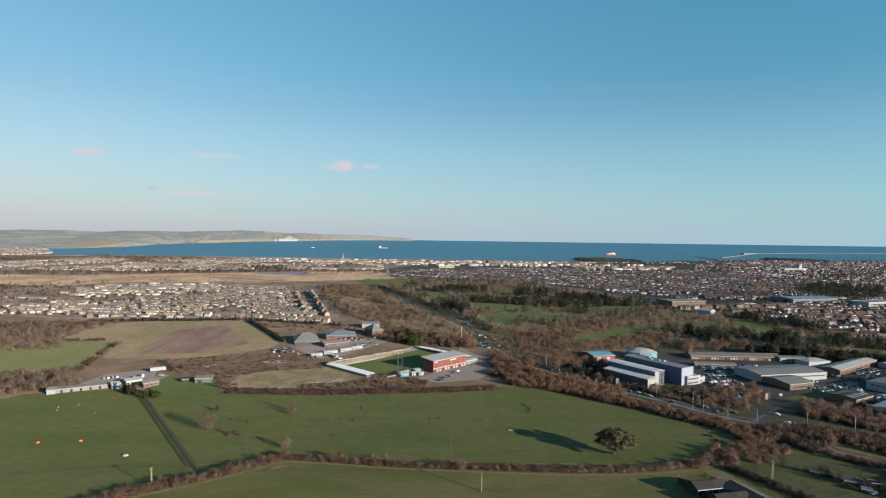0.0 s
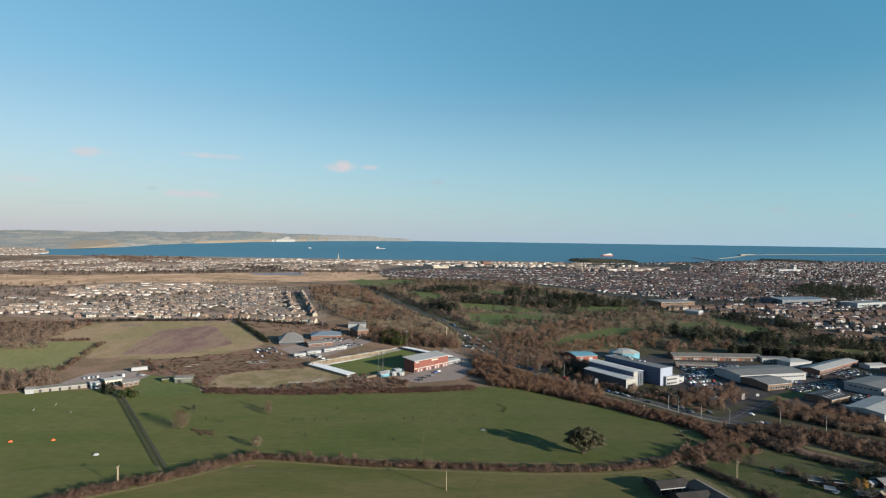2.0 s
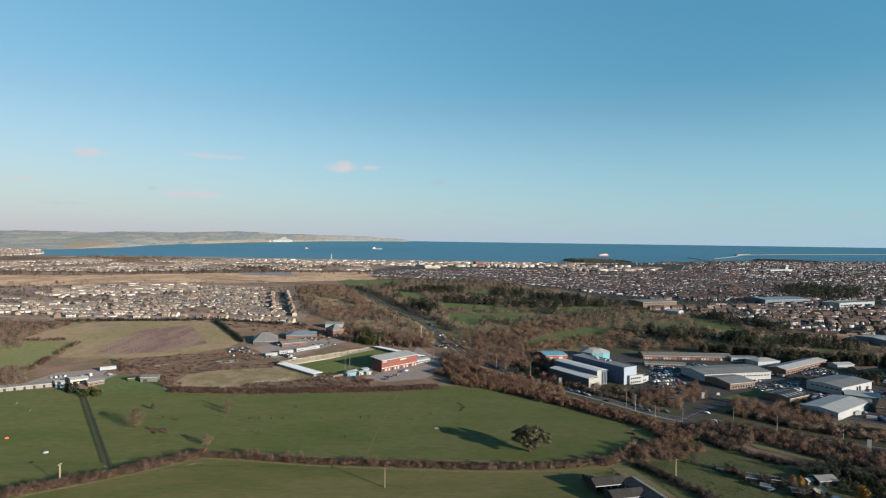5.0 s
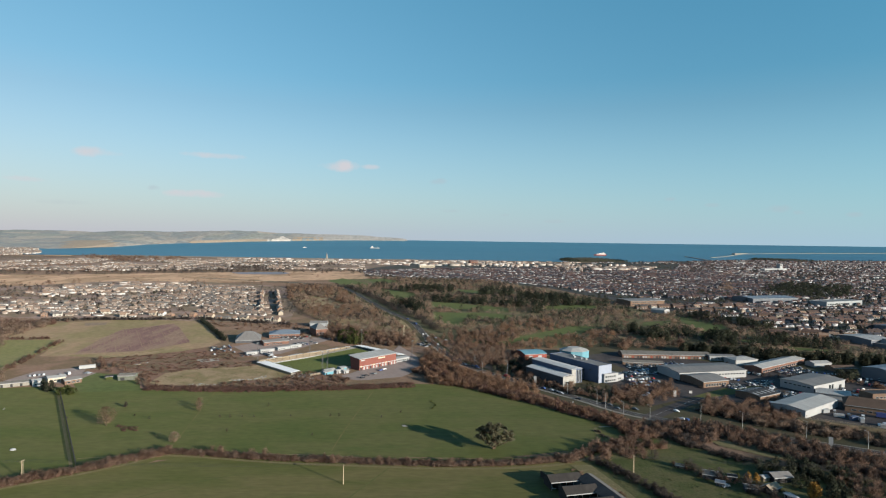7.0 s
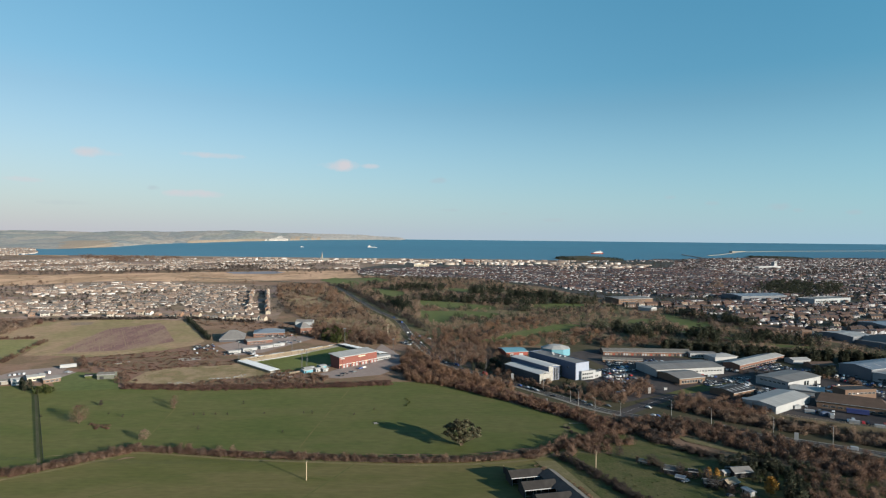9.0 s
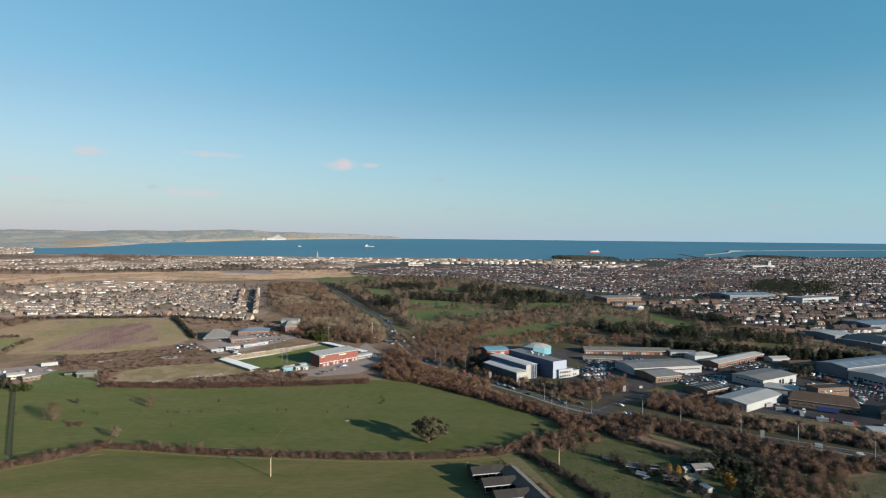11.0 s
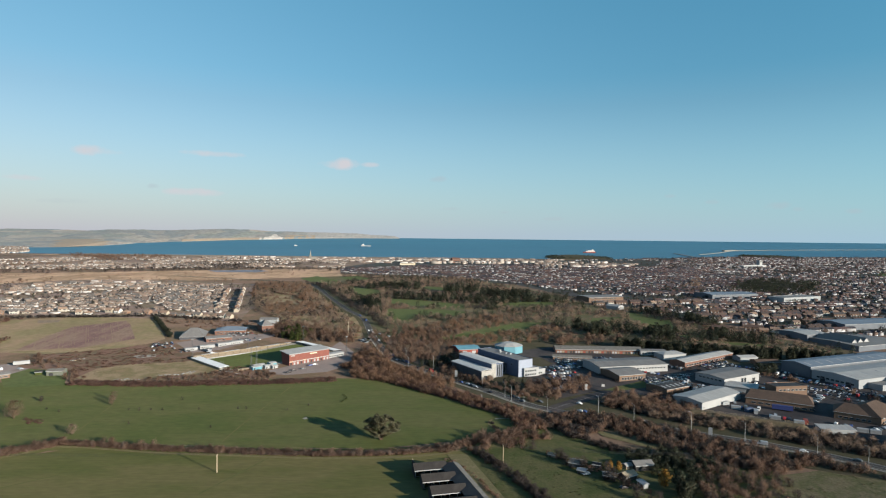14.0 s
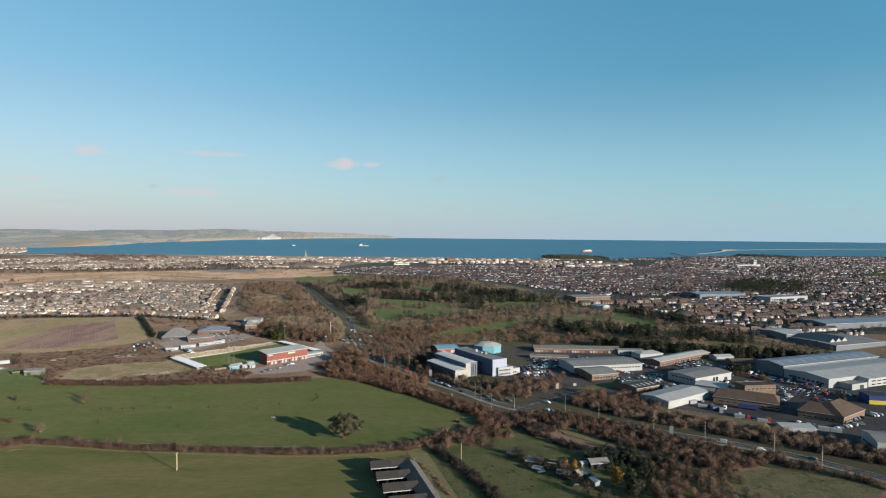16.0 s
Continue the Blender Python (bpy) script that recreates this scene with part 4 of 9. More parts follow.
patch("dry_bank", [(228.4, 350.7), (246.2, 342.7), (266.1, 327.2), (275.5, 315.4), (267.4, 310.7), (248.1, 322.8), (231.2, 338.1)], M["dry"], "bare tan bank above a cutting", 0.10)


# ---- buildings ----
def window(parent, side, a, b, z0, z1, L, W, frame_mat=None):
    """A framed window on a wall; side: s (y = 0), n (y = W), w (x = 0), e (x = L)."""
    def put(lo, hi, x0, x1, za, zb, bm, mi):
        if side == "s":
            box(bm, x0, x1, -hi, -lo, za, zb, mi)
        elif side == "n":
            box(bm, x0, x1, W + lo, W + hi, za, zb, mi)
        elif side == "w":
            box(bm, -hi, -lo, x0, x1, za, zb, mi)
        else:
            box(bm, L + lo, L + hi, x0, x1, za, zb, mi)
    bm = bmesh.new()
    f = min(0.12, (b - a) * 0.12)
    for x0, x1, za, zb in ((a, b, z0, z0 + f), (a, b, z1 - f, z1), (a, a + f, z0 + f, z1 - f), (b - f, b, z0 + f, z1 - f)):
        put(0.0, 0.14, x0, x1, za, zb, bm, 0)
    fr = part("window", bm, frame_mat or M["white"], parent)
    bm = bmesh.new()
    put(0.0, 0.05, a + f, b - f, z0 + f, z1 - f, bm, 0)
    part("pane", bm, M["glass"], fr)
    return fr


def hall(name, label, p, q, W, eave, ridge, wall, roof, category="warehouse", mono=False, windows=(), doors=(), lights=0, L=None, trim=None, along_y=False, parapet=False):
    """A long building: its front base edge runs from p to q and it reaches W metres back; windows: (side, from, to, sill, head, count)."""
    L = L or math.hypot(q[0] - p[0], q[1] - p[1])
    ob = thing(name, p, turn_of(p, q), label, category)
    trim = trim or M["white"]
    S, T = (W, L) if not along_y else (L, W)   # span, run
    prof = [(0, -0.4), (S, -0.4), (S, ridge if mono else eave)] + ([] if mono else [(S / 2, ridge)]) + [(0, eave)]
    ax = "x" if not along_y else "y"
    part("wall", prism(bmesh.new(), prof, 0, T, ax), wall, ob)
    slopes = [((0, eave), (S, ridge))] if mono else [((0, eave), (S / 2, ridge)), ((S / 2, ridge), (S, eave))]
    th, o = 0.22, 0.45
    for (a0, z0), (a1, z1) in slopes:
        k = (z1 - z0) / (a1 - a0)
        if a0 == 0:
            a0, z0 = -o, z0 - o * k
        if a1 == S:
            a1, z1 = S + o, z1 + o * k
        part("roof_slope", prism(bmesh.new(), [(a0, z0 + 0.01), (a1, z1 + 0.01), (a1, z1 + th), (a0, z0 + th)], -o, T + o, ax), roof, ob)
        for i in range(lights):
            t0 = T * (i + 0.35) / lights
            m0, m1 = a0 + (a1 - a0) * 0.3, a0 + (a1 - a0) * 0.75
            part("rooflight", prism(bmesh.new(), [(m0, z0 + k * (m0 - a0) + th), (m1, z0 + k * (m1 - a0) + th), (m1, z0 + k * (m1 - a0) + th + 0.08), (m0, z0 + k * (m0 - a0) + th + 0.08)], t0, t0 + min(1.6, T / lights * 0.4), ax), M["white"], ob)
    for y0, y1 in ((-0.62, -0.46), (S + 0.46, S + 0.62)):
        h = eave if (not mono or y0 < 0) else ridge
        part("gutter", (bx(-o, T + o, y0, y1, h - 0.25, h + 0.12) if not along_y else bx(y0, y1, -o, T + o, h - 0.25, h + 0.12)), trim, ob)
    for side, a, b, z0, z1, n in windows:
        st = (b - a) / n
        for i in range(n):
            window(ob, side, a + st * i + st * 0.12, a + st * (i + 1) - st * 0.12, z0, z1, L, W)
    for side, a, b, h, m in doors:
        bm = {"s": lambda: bx(a, b, -0.12, 0, 0, h), "n": lambda: bx(a, b, W, W + 0.12, 0, h), "w": lambda: bx(-0.12, 0, a, b, 0, h), "e": lambda: bx(L, L + 0.12, a, b, 0, h)}[side]()
        part("door", bm, m, ob)
    return ob


def flat_block(name, label, p, q, W, h, wall, roof, category="building", windows=(), doors=(), L=None, units=0):
    """A flat-roofed block with a parapet."""
    L = L or math.hypot(q[0] - p[0], q[1] - p[1])
    ob = thing(name, p, turn_of(p, q), label, category)
    part("wall", bx(0, L, 0, W, -0.4, h), wall, ob)
    part("roof", bx(0.3, L - 0.3, 0.3, W - 0.3, h, h + 0.15), roof, ob)
    for x0, x1, y0, y1 in ((-0.1, L + 0.1, -0.1, 0.3), (-0.1, L + 0.1, W - 0.3, W + 0.1), (-0.1, 0.3, 0.3, W - 0.3), (L - 0.3, L + 0.1, 0.3, W - 0.3)):
        part("parapet", bx(x0, x1, y0, y1, h, h + 0.5), wall, ob)
    rng = random.Random(int(L * 10))
    for i in range(units):
        x, y = rng.uniform(0.15, 0.8) * L, rng.uniform(0.2, 0.7) * W
        part("roof_unit", bx(x, x + 2.2, y, y + 1.6, h + 0.15, h + 1.3, taper=0.1), M["grey_clad"], ob)
    for side, a, b, z0, z1, n in windows:
        st = (b - a) / n
        for i in range(n):
            window(ob, side, a + st * i + st * 0.12, a + st * (i + 1) - st * 0.12, z0, z1, L, W)
    for side, a, b, dh, m in doors:
        part("door", bx(a, b, -0.12, 0, 0, dh) if side == "s" else bx(L, L + 0.12, a, b, 0, dh), m, ob)
    return ob


def hip_hall(name, label, p, q, W, eave, ridge, wall, roof, category="building", windows=(), L=None, inset=None):
    """A building with a hipped roof."""
    L = L or math.hypot(q[0] - p[0], q[1] - p[1])
    ob = thing(name, p, turn_of(p, q), label, category)
    part("wall", bx(0, L, 0, W, -0.4, eave), wall, ob)
    i, o = (W / 2 if inset is None else inset), 0.6
    bm = bmesh.new()
    e = [bm.verts.new(v) for v in ((-o, -o, eave - 0.1), (L + o, -o, eave - 0.1), (L + o, W + o, eave - 0.1), (-o, W + o, eave - 0.1))]
    r = [bm.verts.new((min(i, L / 2), W / 2, ridge)), bm.verts.new((max(L - i, L / 2 + 0.01), W / 2, ridge))]
    for f in ((e[0], e[1], r[1], r[0]), (e[1], e[2], r[1]), (e[2], e[3], r[0], r[1]), (e[3], e[0], r[0]), (e[3], e[2], e[1], e[0])):
        bm.faces.new(f)
    part("roof", bm, roof, ob)
    for y0, y1 in ((-0.75, -0.6), (W + 0.6, W + 0.75)):
        part("gutter", bx(-o, L + o, y0, y1, eave - 0.25, eave + 0.02), M["white"], ob)
    for side, a, b, z0, z1, n in windows:
        st = (b - a) / n
        for k in range(n):
            window(ob, side, a + st * k + st * 0.15, a + st * (k + 1) - st * 0.15, z0, z1, L, W)
    return ob


# -- football ground --
def football_ground():
    A, B = (-106.0, 541.0), (-23.5, 628.0)
    LX, WY = 120.0, 74.0
    tn = turn_of(A, B)
    at = pose(A[0], A[1], 0, 0, 0, tn)

    def w(x, y):
        v = at @ Vector((x, y, 0))
        return (v.x, v.y)
    patch("pitch_surround", [w(0, 0), w(LX, 0), w(LX, -WY), w(0, -WY)], M["concrete"], "worn concrete standing round the pitch", 0.09)
    patch("pitch", [w(9, -8), w(LX - 9, -8), w(LX - 9, -WY + 8), w(9, -WY + 8)], M["pitch"], "green turf football pitch", 0.14, "pitch")
    for a, b in (((12, -11), (LX - 12, -11)), ((12, -WY + 11), (LX - 12, -WY + 11)), ((12, -11), (12, -WY + 11)), ((LX - 12, -11), (LX - 12, -WY + 11)), ((LX / 2, -11), (LX / 2, -WY + 11))):
        ribbon("pitch_line", [w(*a), w(*b)], 0.15, M["white"], "white pitch marking", 0.16, 0, "pitch line")
    for x in (12, LX - 12):
        g = thing("goal", w(x, -WY / 2), tn, "white tubular football goal on the pitch", "goal", "goals on the stadium pitch", z=0.15)
        for y in (-3.66, 3.66):
            part("post", tb((0, y, 0), (0, y, 2.44), 0.07, 0.07), M["white"], g)
        part("crossbar", tb((0, -3.66, 2.44), (0, 3.66, 2.44), 0.07, 0.07), M["white"], g)
    # long open terrace with a pale rear wall
    t = thing("terrace", w(2, 0), tn, "long weathered concrete terrace with white front wall", "terrace", z=0.1)
    for i in range(6):
        part("step", bx(0, LX - 14, -7 + i * 1.15, -7 + (i + 1) * 1.15, -0.1, 0.35 + i * 0.35), M["tan"], t)
    part("rear_wall", bx(0, LX - 14, 0.0, 0.35, -0.1, 3.6), M["tan"], t, "weathered rear wall")
    for i in range(14):
        x0 = i * (LX - 14) / 14
        part("roof_panel", prism(bmesh.new(), [(-4.2, 4.1), (0.5, 3.7), (0.5, 3.82), (-4.2, 4.22)], x0 + 0.1, x0 + (LX - 14) / 14 - 0.1, "x"), M["white_roof"] if i % 3 else M["tan"], t)
        part("post", bx(x0 + 0.2, x0 + 0.4, -4.0, -3.8, 0.6, 4.15), M["dark"], t)
    for i in range(24):
        x0 = 6 + i * (LX - 24) / 24
        part("advert_board", bx(x0, x0 + (LX - 24) / 24 - 0.35, -8.4, -8.2, 0, 1.1), M["white"], t)
    # covered ends
    for nm, x0, x1, lean, y0, y1 in (("near", -1.0, 8.0, 0.5, -60, -1), ("far", LX - 8, LX + 2, -0.5, -WY + 2, -3)):
        e = thing("covered_stand", w(0, 0), tn, "low covered end stand with a white sheet roof", "stand", "covered end stands", z=0.1)
        za, zb = (2.2, 2.5) if nm == "near" else (4.2, 3.4)
        part("roof", prism(bmesh.new(), [(x0, za), (x1, zb), (x1, zb + 0.2), (x0, za + 0.2)], y0, y1, "y"), M["white_sheet"], e, "white sheet roof")
        part("fascia", bx(x1 - 0.1, x1 + 0.1, y0, y1, zb - 0.5, zb + 0.3) if nm == "near" else bx(x0 - 0.1, x0 + 0.1, y0, y1, za - 0.5, za + 0.3), M["white"], e)
        back = (x0, x0 + 0.3) if nm == "near" else (x1 - 0.3, x1)
        part("rear_wall", bx(*back, y0, y1, -0.1, 2.0 if nm == "near" else 3.4), M["tan"] if nm == "near" else M["dark"], e)
        for i in range(4):
            s0 = x0 + 0.4 + i * 1.6 if nm == "near" else x1 - 0.4 - (i + 1) * 1.6
            part("step", bx(s0, s0 + 1.6, y0, y1, -0.1, 1.6 - 0.4 * i), M["concrete"], e)
        for i in range(7):
            y = y0 + 0.5 + i * (y1 - y0 - 1) / 6
            xx = x1 - 0.4 if nm == "near" else x0 + 0.3
            part("post", bx(xx, xx + 0.2, y, y + 0.2, 0, min(za, zb) + 0.5), M["steel"], e)
    # main stand: pitch side open, tall terracotta back
    m = thing("main_stand", w(0, 0), tn, "tall main stand with terracotta back wall and grey roof", "stand", z=0.1)
    x0, x1, yb, yf = 53.0, 97.0, -WY - 12.0, -WY + 3.0
    part("back_wall", prism(bmesh.new(), [(yb, -0.1), (yb + 0.5, -0.1), (yb + 0.5, 10.2), (yb, 10.2)], x0, x1, "x"), M["maroon"], m, "terracotta cladding")
    for xa in (x0, x1 - 0.4):
        part("side_wall", prism(bmesh.new(), [(yb + 0.5, -0.1), (yf - 3, -0.1), (yf - 1, 11.6), (yb + 0.5, 10.2)], xa, xa + 0.4, "x"), M["maroon"], m)
    part("roof", prism(bmesh.new(), [(yb - 0.6, 10.2), (yf + 1.0, 11.8), (yf + 1.0, 12.1), (yb - 0.6, 10.5)], x0 - 0.6, x1 + 0.6, "x"), M["roof_pale"], m, "pale grey sheet roof")
    part("fascia", bx(x0 - 0.6, x1 + 0.6, yb - 0.85, yb - 0.6, 9.9, 10.55), M["white"], m)
    for i in range(9):
        part("seat_tier", bx(x0 + 0.5, x1 - 0.5, yf - 3 - (i + 1) * 1.2, yf - 3 - i * 1.2, 0, 1.4 + i * 0.62), M["dark"] if i % 2 else M["maroon"], m)
    st = (x1 - x0) / 12
    for i in range(12):
        part("door", bx(x0 + i * st + 0.8, x0 + i * st + 2.6, yb - 0.1, yb, 0, 2.4), M["white"] if i % 3 else M["dark"], m)
        part("sign_panel", bx(x0 + i * st + 0.3, x0 + (i + 1) * st - 0.3, yb - 0.08, yb, 2.9, 3.7), M["white"] if i % 4 else M["cream"], m, "pale sign board" if i == 0 else "")
    part("name_board", bx(x0 + 22, x0 + 30, yb - 0.08, yb, 7.8, 8.9), M["cream"], m, "pale name board")
    part("name_board", bx(x0 + 1.5, x0 + 6, yb - 0.08, yb, 8.2, 9.2), M["white"], m)
    for i in range(1, 12):
        part("pilaster", bx(x0 + i * st - 0.12, x0 + i * st + 0.12, yb - 0.06, yb, 3.9, 9.9), M["maroon"], m)
    hall("clubhouse", "low white clubhouse annexe with flat roof", w(98, -WY - 9), w(117, -WY - 9), 9, 3.4, 3.9, M["white"], M["roof_pale"], "clubhouse", windows=[("s", 1, 18, 1.0, 2.2, 6)])
    # small club buildings by the near corner of the main stand
    for i, (x, y, l, wd, h, mt) in enumerate(((20, -WY - 6, 9, 5, 2.8, M["cyan"]), (31, -WY - 8, 8, 4, 2.7, M["white"]), (38, -WY - 5, 6, 6, 3.6, M["cyan"]), (24, -WY - 1, 10, 4, 3.0, M["grey_clad"]), (36, -WY - 12, 5, 3, 2.4, M["white"]))):
        hall("kiosk", "small pale kiosk hut by the turnstiles" if mt is M["white"] else ("grey hut by the turnstiles" if mt is M["grey_clad"] else "light blue hut by the turnstiles"), w(x, y), w(x + l, y), wd, h, h + 0.5, mt, M["roof_pale"], "kiosk", doors=[("s", 1, 2, 2.0, M["dark"])])
    # perimeter fence
    f = thing("perimeter_wall", w(0, 0), tn, "low pale perimeter wall round the ground", "wall", z=0.1)
    for a, b in ((9, 45), (98, LX)):
        part("panel", bx(a, b, -WY - 0.4, -WY, -0.1, 1.8), M["tan"], f)
    part("panel", bx(LX + 2.5, LX + 2.9, -WY, 0, -0.1, 2.2), M["tan"], f)
    # floodlights
    for x, y in ((2, 2.0), (LX + 4, 0), (LX - 2, -WY - 12), (22, -WY + 0.5), (27, -WY + 0.5), (LX / 2, 3)):
        p = thing("floodlight_mast", w(x, y), tn, "tall lattice floodlight mast with lamp rack", "floodlight", "floodlight masts", z=0)
        hh = 19.0
        for dx, dy in ((-0.6, -0.6), (0.6, -0.6), (0.6, 0.6), (-0.6, 0.6)):
            part("leg", tb((dx, dy, 0), (dx * 0.4, dy * 0.4, hh), 0.06, 0.045, 4), M["mast_grey"], p)
        bm = bmesh.new()
        for i in range(12):
            z0, z1 = hh * i / 12, hh * (i + 1) / 12
            k0, k1 = 0.6 * (1 - 0.6 * i / 12), 0.6 * (1 - 0.6 * (i + 1) / 12)
            s = 1 if i % 2 else -1
            tube(bm, (-k0 * s, -k0, z0), (k1 * s, -k1, z1), 0.035, 0.035, 3)
            tube(bm, (-k0 * s, k0, z0), (k1 * s, k1, z1), 0.035, 0.035, 3)
            tube(bm, (-k0, -k0 * s, z0), (-k1, k1 * s, z1), 0.035, 0.035, 3)
        part("bracing", bm, M["mast_grey"], p)
        part("platform", bx(-1.4, 1.4, -0.3, 0.3, hh, hh + 0.15), M["mast_grey"], p)
        for i in range(4):
            part("lamp", bx(-1.3 + i * 0.68, -0.8 + i * 0.68, -0.25, 0.2, hh + 0.2, hh + 0.7), M["grey_clad"], p)


football_ground()

# -- sports centre and school buildings behind the ground --
hip_hall("sports_hall", "large sports hall with a low grey hipped roof", (-157.7, 631.4), (-132.9, 638.4), 36, 3.0, 10.5, M["dark_clad"], M["roof_grey"], "sports hall", inset=9)
hip_hall("school_block", "brick block with a blue-grey hipped roof", (-129.3, 659.1), (-96.7, 667.1), 24, 4.5, 8, M["brick"], M["roof_blue"], "building", windows=[("s", 2, 28, 1.2, 2.6, 8)])
hall("school_block", "low brick block with grey sheet roof", (-123.2, 619.7), (-100.7, 634.6), 14, 4.0, 5.5, M["brick"], M["roof_grey"], "building", windows=[("s", 2, 20, 1.0, 2.4, 5)])
hip_hall("school_block", "brick hall with a tall grey pyramid roof", (-79.5, 674.3), (-67.9, 681.4), 22, 8, 14, M["brick"], M["roof_grey"], "building", windows=[("s", 1, 10, 1.5, 4.0, 3)])
hall("long_shed", "long low white shed with a pale roof", (-98.8, 727.4), (-77.9, 728.7), 14, 5, 7, M["grey_clad"], M["roof_grey"])
for a, b in (((-127.6, 577.1), (-118.2, 584.6)), ((-117.5, 589.4), (-105.6, 597.4)), ((-102.8, 600.1), (-92.9, 610.8)), ((-92.3, 610.8), (-83.1, 619.2))):
    hall("portable_cabin", "white portable cabin with a flat pale roof", a, b, 4.5, 3.2, 3.5, M["white"], M["roof_pale"], "cabin", windows=[("s", 1, 9, 1.0, 2.0, 4)])

# -- clubhouse side, beyond the sports field --
hall("changing_block", "long low weathered changing block with dark openings", (-286.2, 436.3), (-257.1, 454.4), 8, 3.0, 3.8, M["concrete"], M["old_roof"], "clubhouse", doors=[("s", 3 + i * 6.2, 4.6 + i * 6.2, 2.2, M["dark"]) for i in range(6)])
hall("changing_block", "short white end block with a pitched roof", (-290.7, 432.9), (-285.6, 434.7), 7, 3.4, 4.6, M["white"], M["roof_grey"], "clubhouse")
hall("clubhouse", "white rendered clubhouse with a low roof", (-251.7, 449.5), (-247.2, 453.2), 8, 4, 5, M["white"], M["roof_pale"], "clubhouse", windows=[("s", 1, 5, 1, 2.2, 2)])
hall("clubhouse", "long cream clubhouse with a shallow roof", (-248.0, 461.8), (-238.6, 469.5), 9, 3.6, 4.6, M["cream"], M["roof_pale"], "clubhouse", windows=[("s", 1, 14, 1, 2.2, 5)])
hall("clubhouse", "pinkish brick hut with a white gable", (-230.7, 455.8), (-222.9, 465.0), 8, 3.4, 4.6, M["tan_brick"], M["roof_grey"], "clubhouse", windows=[("s", 1, 11, 1, 2.2, 3)])
hall("green_shed", "grey-green corrugated shed on grass", (-197.6, 471.8), (-185.4, 474.4), 9, 4, 5.2, M["rough_green"], M["old_roof"], "shed", doors=[("s", 2, 5, 2.6, M["dark"])])
hall("small_shed", "small green wooden shed", (-209.3, 474.9), (-204.8, 477.0), 5, 2.4, 3.2, M["leaf"], M["roof_dark"], "shed")


def lorry_trailer(p, q, label, m):
    L = math.hypot(q[0] - p[0], q[1] - p[1])
    ob = thing("trailer", p, turn_of(p, q), label, "trailer")
    part("box_body", bx(0, L, 0, 2.6, 1.1, 4.0), m, ob)
    part("chassis", bx(0.3, L - 0.3, 0.5, 2.1, 0.75, 1.1), M["dark"], ob)
    for x in (1.5, L - 3.2, L - 1.9):
        for y in (0.1, 2.2):
            part("wheel", tb((x, y, 0.5), (x, y + 0.35, 0.5), 0.5, 0.5, 10), M["tyre"], ob)
    part("rear_door", bx(-0.05, 0, 0.1, 2.5, 1.2, 3.9), m, ob)
    return ob


lorry_trailer((-250.5, 506.3), (-240.2, 513.4), "long white box trailer parked on a yard", M["white"])
lorry_trailer((367.2, 397.6), (378.6, 391.5), "dark blue curtain-sided trailer parked by a depot", M["deep_blue"])

# -- blue and white complex by the main road --
def cpl(a, b):
    """A point a metres back along the complex and b metres across it."""
    return (166.0 - 0.53 * a + 0.848 * b, 473.0 + 0.848 * a + 0.53 * b)


# the shade of the long sides is put into the wall colour
lh = hall("leisure_hall", "white-fronted hall with side shade put into dark walls", cpl(0, 0), cpl(0, 12.5), 46, 8.0, 8.8, M["dark_clad"], M["white_roof"], "hall", mono=False, along_y=True, doors=[("s", 3, 8, 3.4, M["glass"])])
for x0, x1, z0, z1 in ((0.05, 12.45, 3.6, 7.9), (8.2, 12.45, 0, 3.6), (0.05, 2.8, 0, 3.6)):
    part("front_panel", bx(x0, x1, -0.25, 0.0, z0, z1), M["weathered"], lh, "weathered pale front panel")
lh = hall("leisure_hall", "taller blue-sided hall with a white end frame", cpl(3.5, 13), cpl(3.5, 25), 50, 12.0, 12.6, M["blue"], M["white_roof"], "hall", along_y=True, windows=[("s", 5.6, 11.4, 0.5, 11, 3)])
part("front_panel", bx(0.05, 5.0, -0.25, 0.0, 0, 11.8), M["weathered"], lh, "white end panel")
flat_block("link_block", "dark glazed link between two halls", cpl(10, 25.2), cpl(10, 34.3), 40, 9.0, M["dark_clad"], M["roof_dark"], "office", windows=[("s", 1, 8, 1, 7, 3)])
ob_ = flat_block("office_block", "tall deep blue clad block with a pale front", cpl(-6, 34.5), cpl(-6, 50), 60, 14.3, M["blue"], M["roof_grey"], "office", units=4)
part("front_panel", bx(0.02, 15.48, -0.3, -0.11, 0, 14.7), M["pale_blue"], ob_, "pale lavender front cladding")
for x in (2, 5.5, 9, 12.5):
    window(ob_, "w", x * 4, x * 4 + 2.2, 9.0, 10.4, 15.5, 60)
flat_block("office_wing", "low white office wing with ribbon windows", (203.7, 486.4), (217.2, 493.2), 14, 7.2, M["white"], M["roof_pale"], "office", windows=[("s", 0.6, 12.5, 1.2, 2.8, 5), ("s", 0.6, 12.5, 4.4, 6.0, 5), ("e", 1, 13, 1.2, 2.8, 4), ("e", 1, 13, 4.4, 6.0, 4)])
flat_block("office_wing", "lower white office wing with ribbon windows", (214.7, 493.1), (224.0, 499.9), 12, 4.8, M["white"], M["roof_pale"], "office", windows=[("s", 0.6, 7.8, 1.2, 2.8, 3), ("e", 1, 11, 1.2, 2.8, 4)])
hall("industrial_unit", "turquoise-roofed industrial unit with red wall", (149.9, 579.5), (172.3, 585.2), 24, 4.8, 6.2, M["red"], M["cyan"], doors=[("s", 4, 8, 3.4, M["white"]), ("s", 14, 18, 3.4, M["white"])])
oct_ = thing("octagonal_hall", (201.9, 582.1), 0, "octagonal turquoise hall with a pale shallow roof", "hall")
oc = [(15 * math.cos(radians(22.5 + 45 * k)), 13 * math.sin(radians(22.5 + 45 * k)) + 12) for k in range(8)]
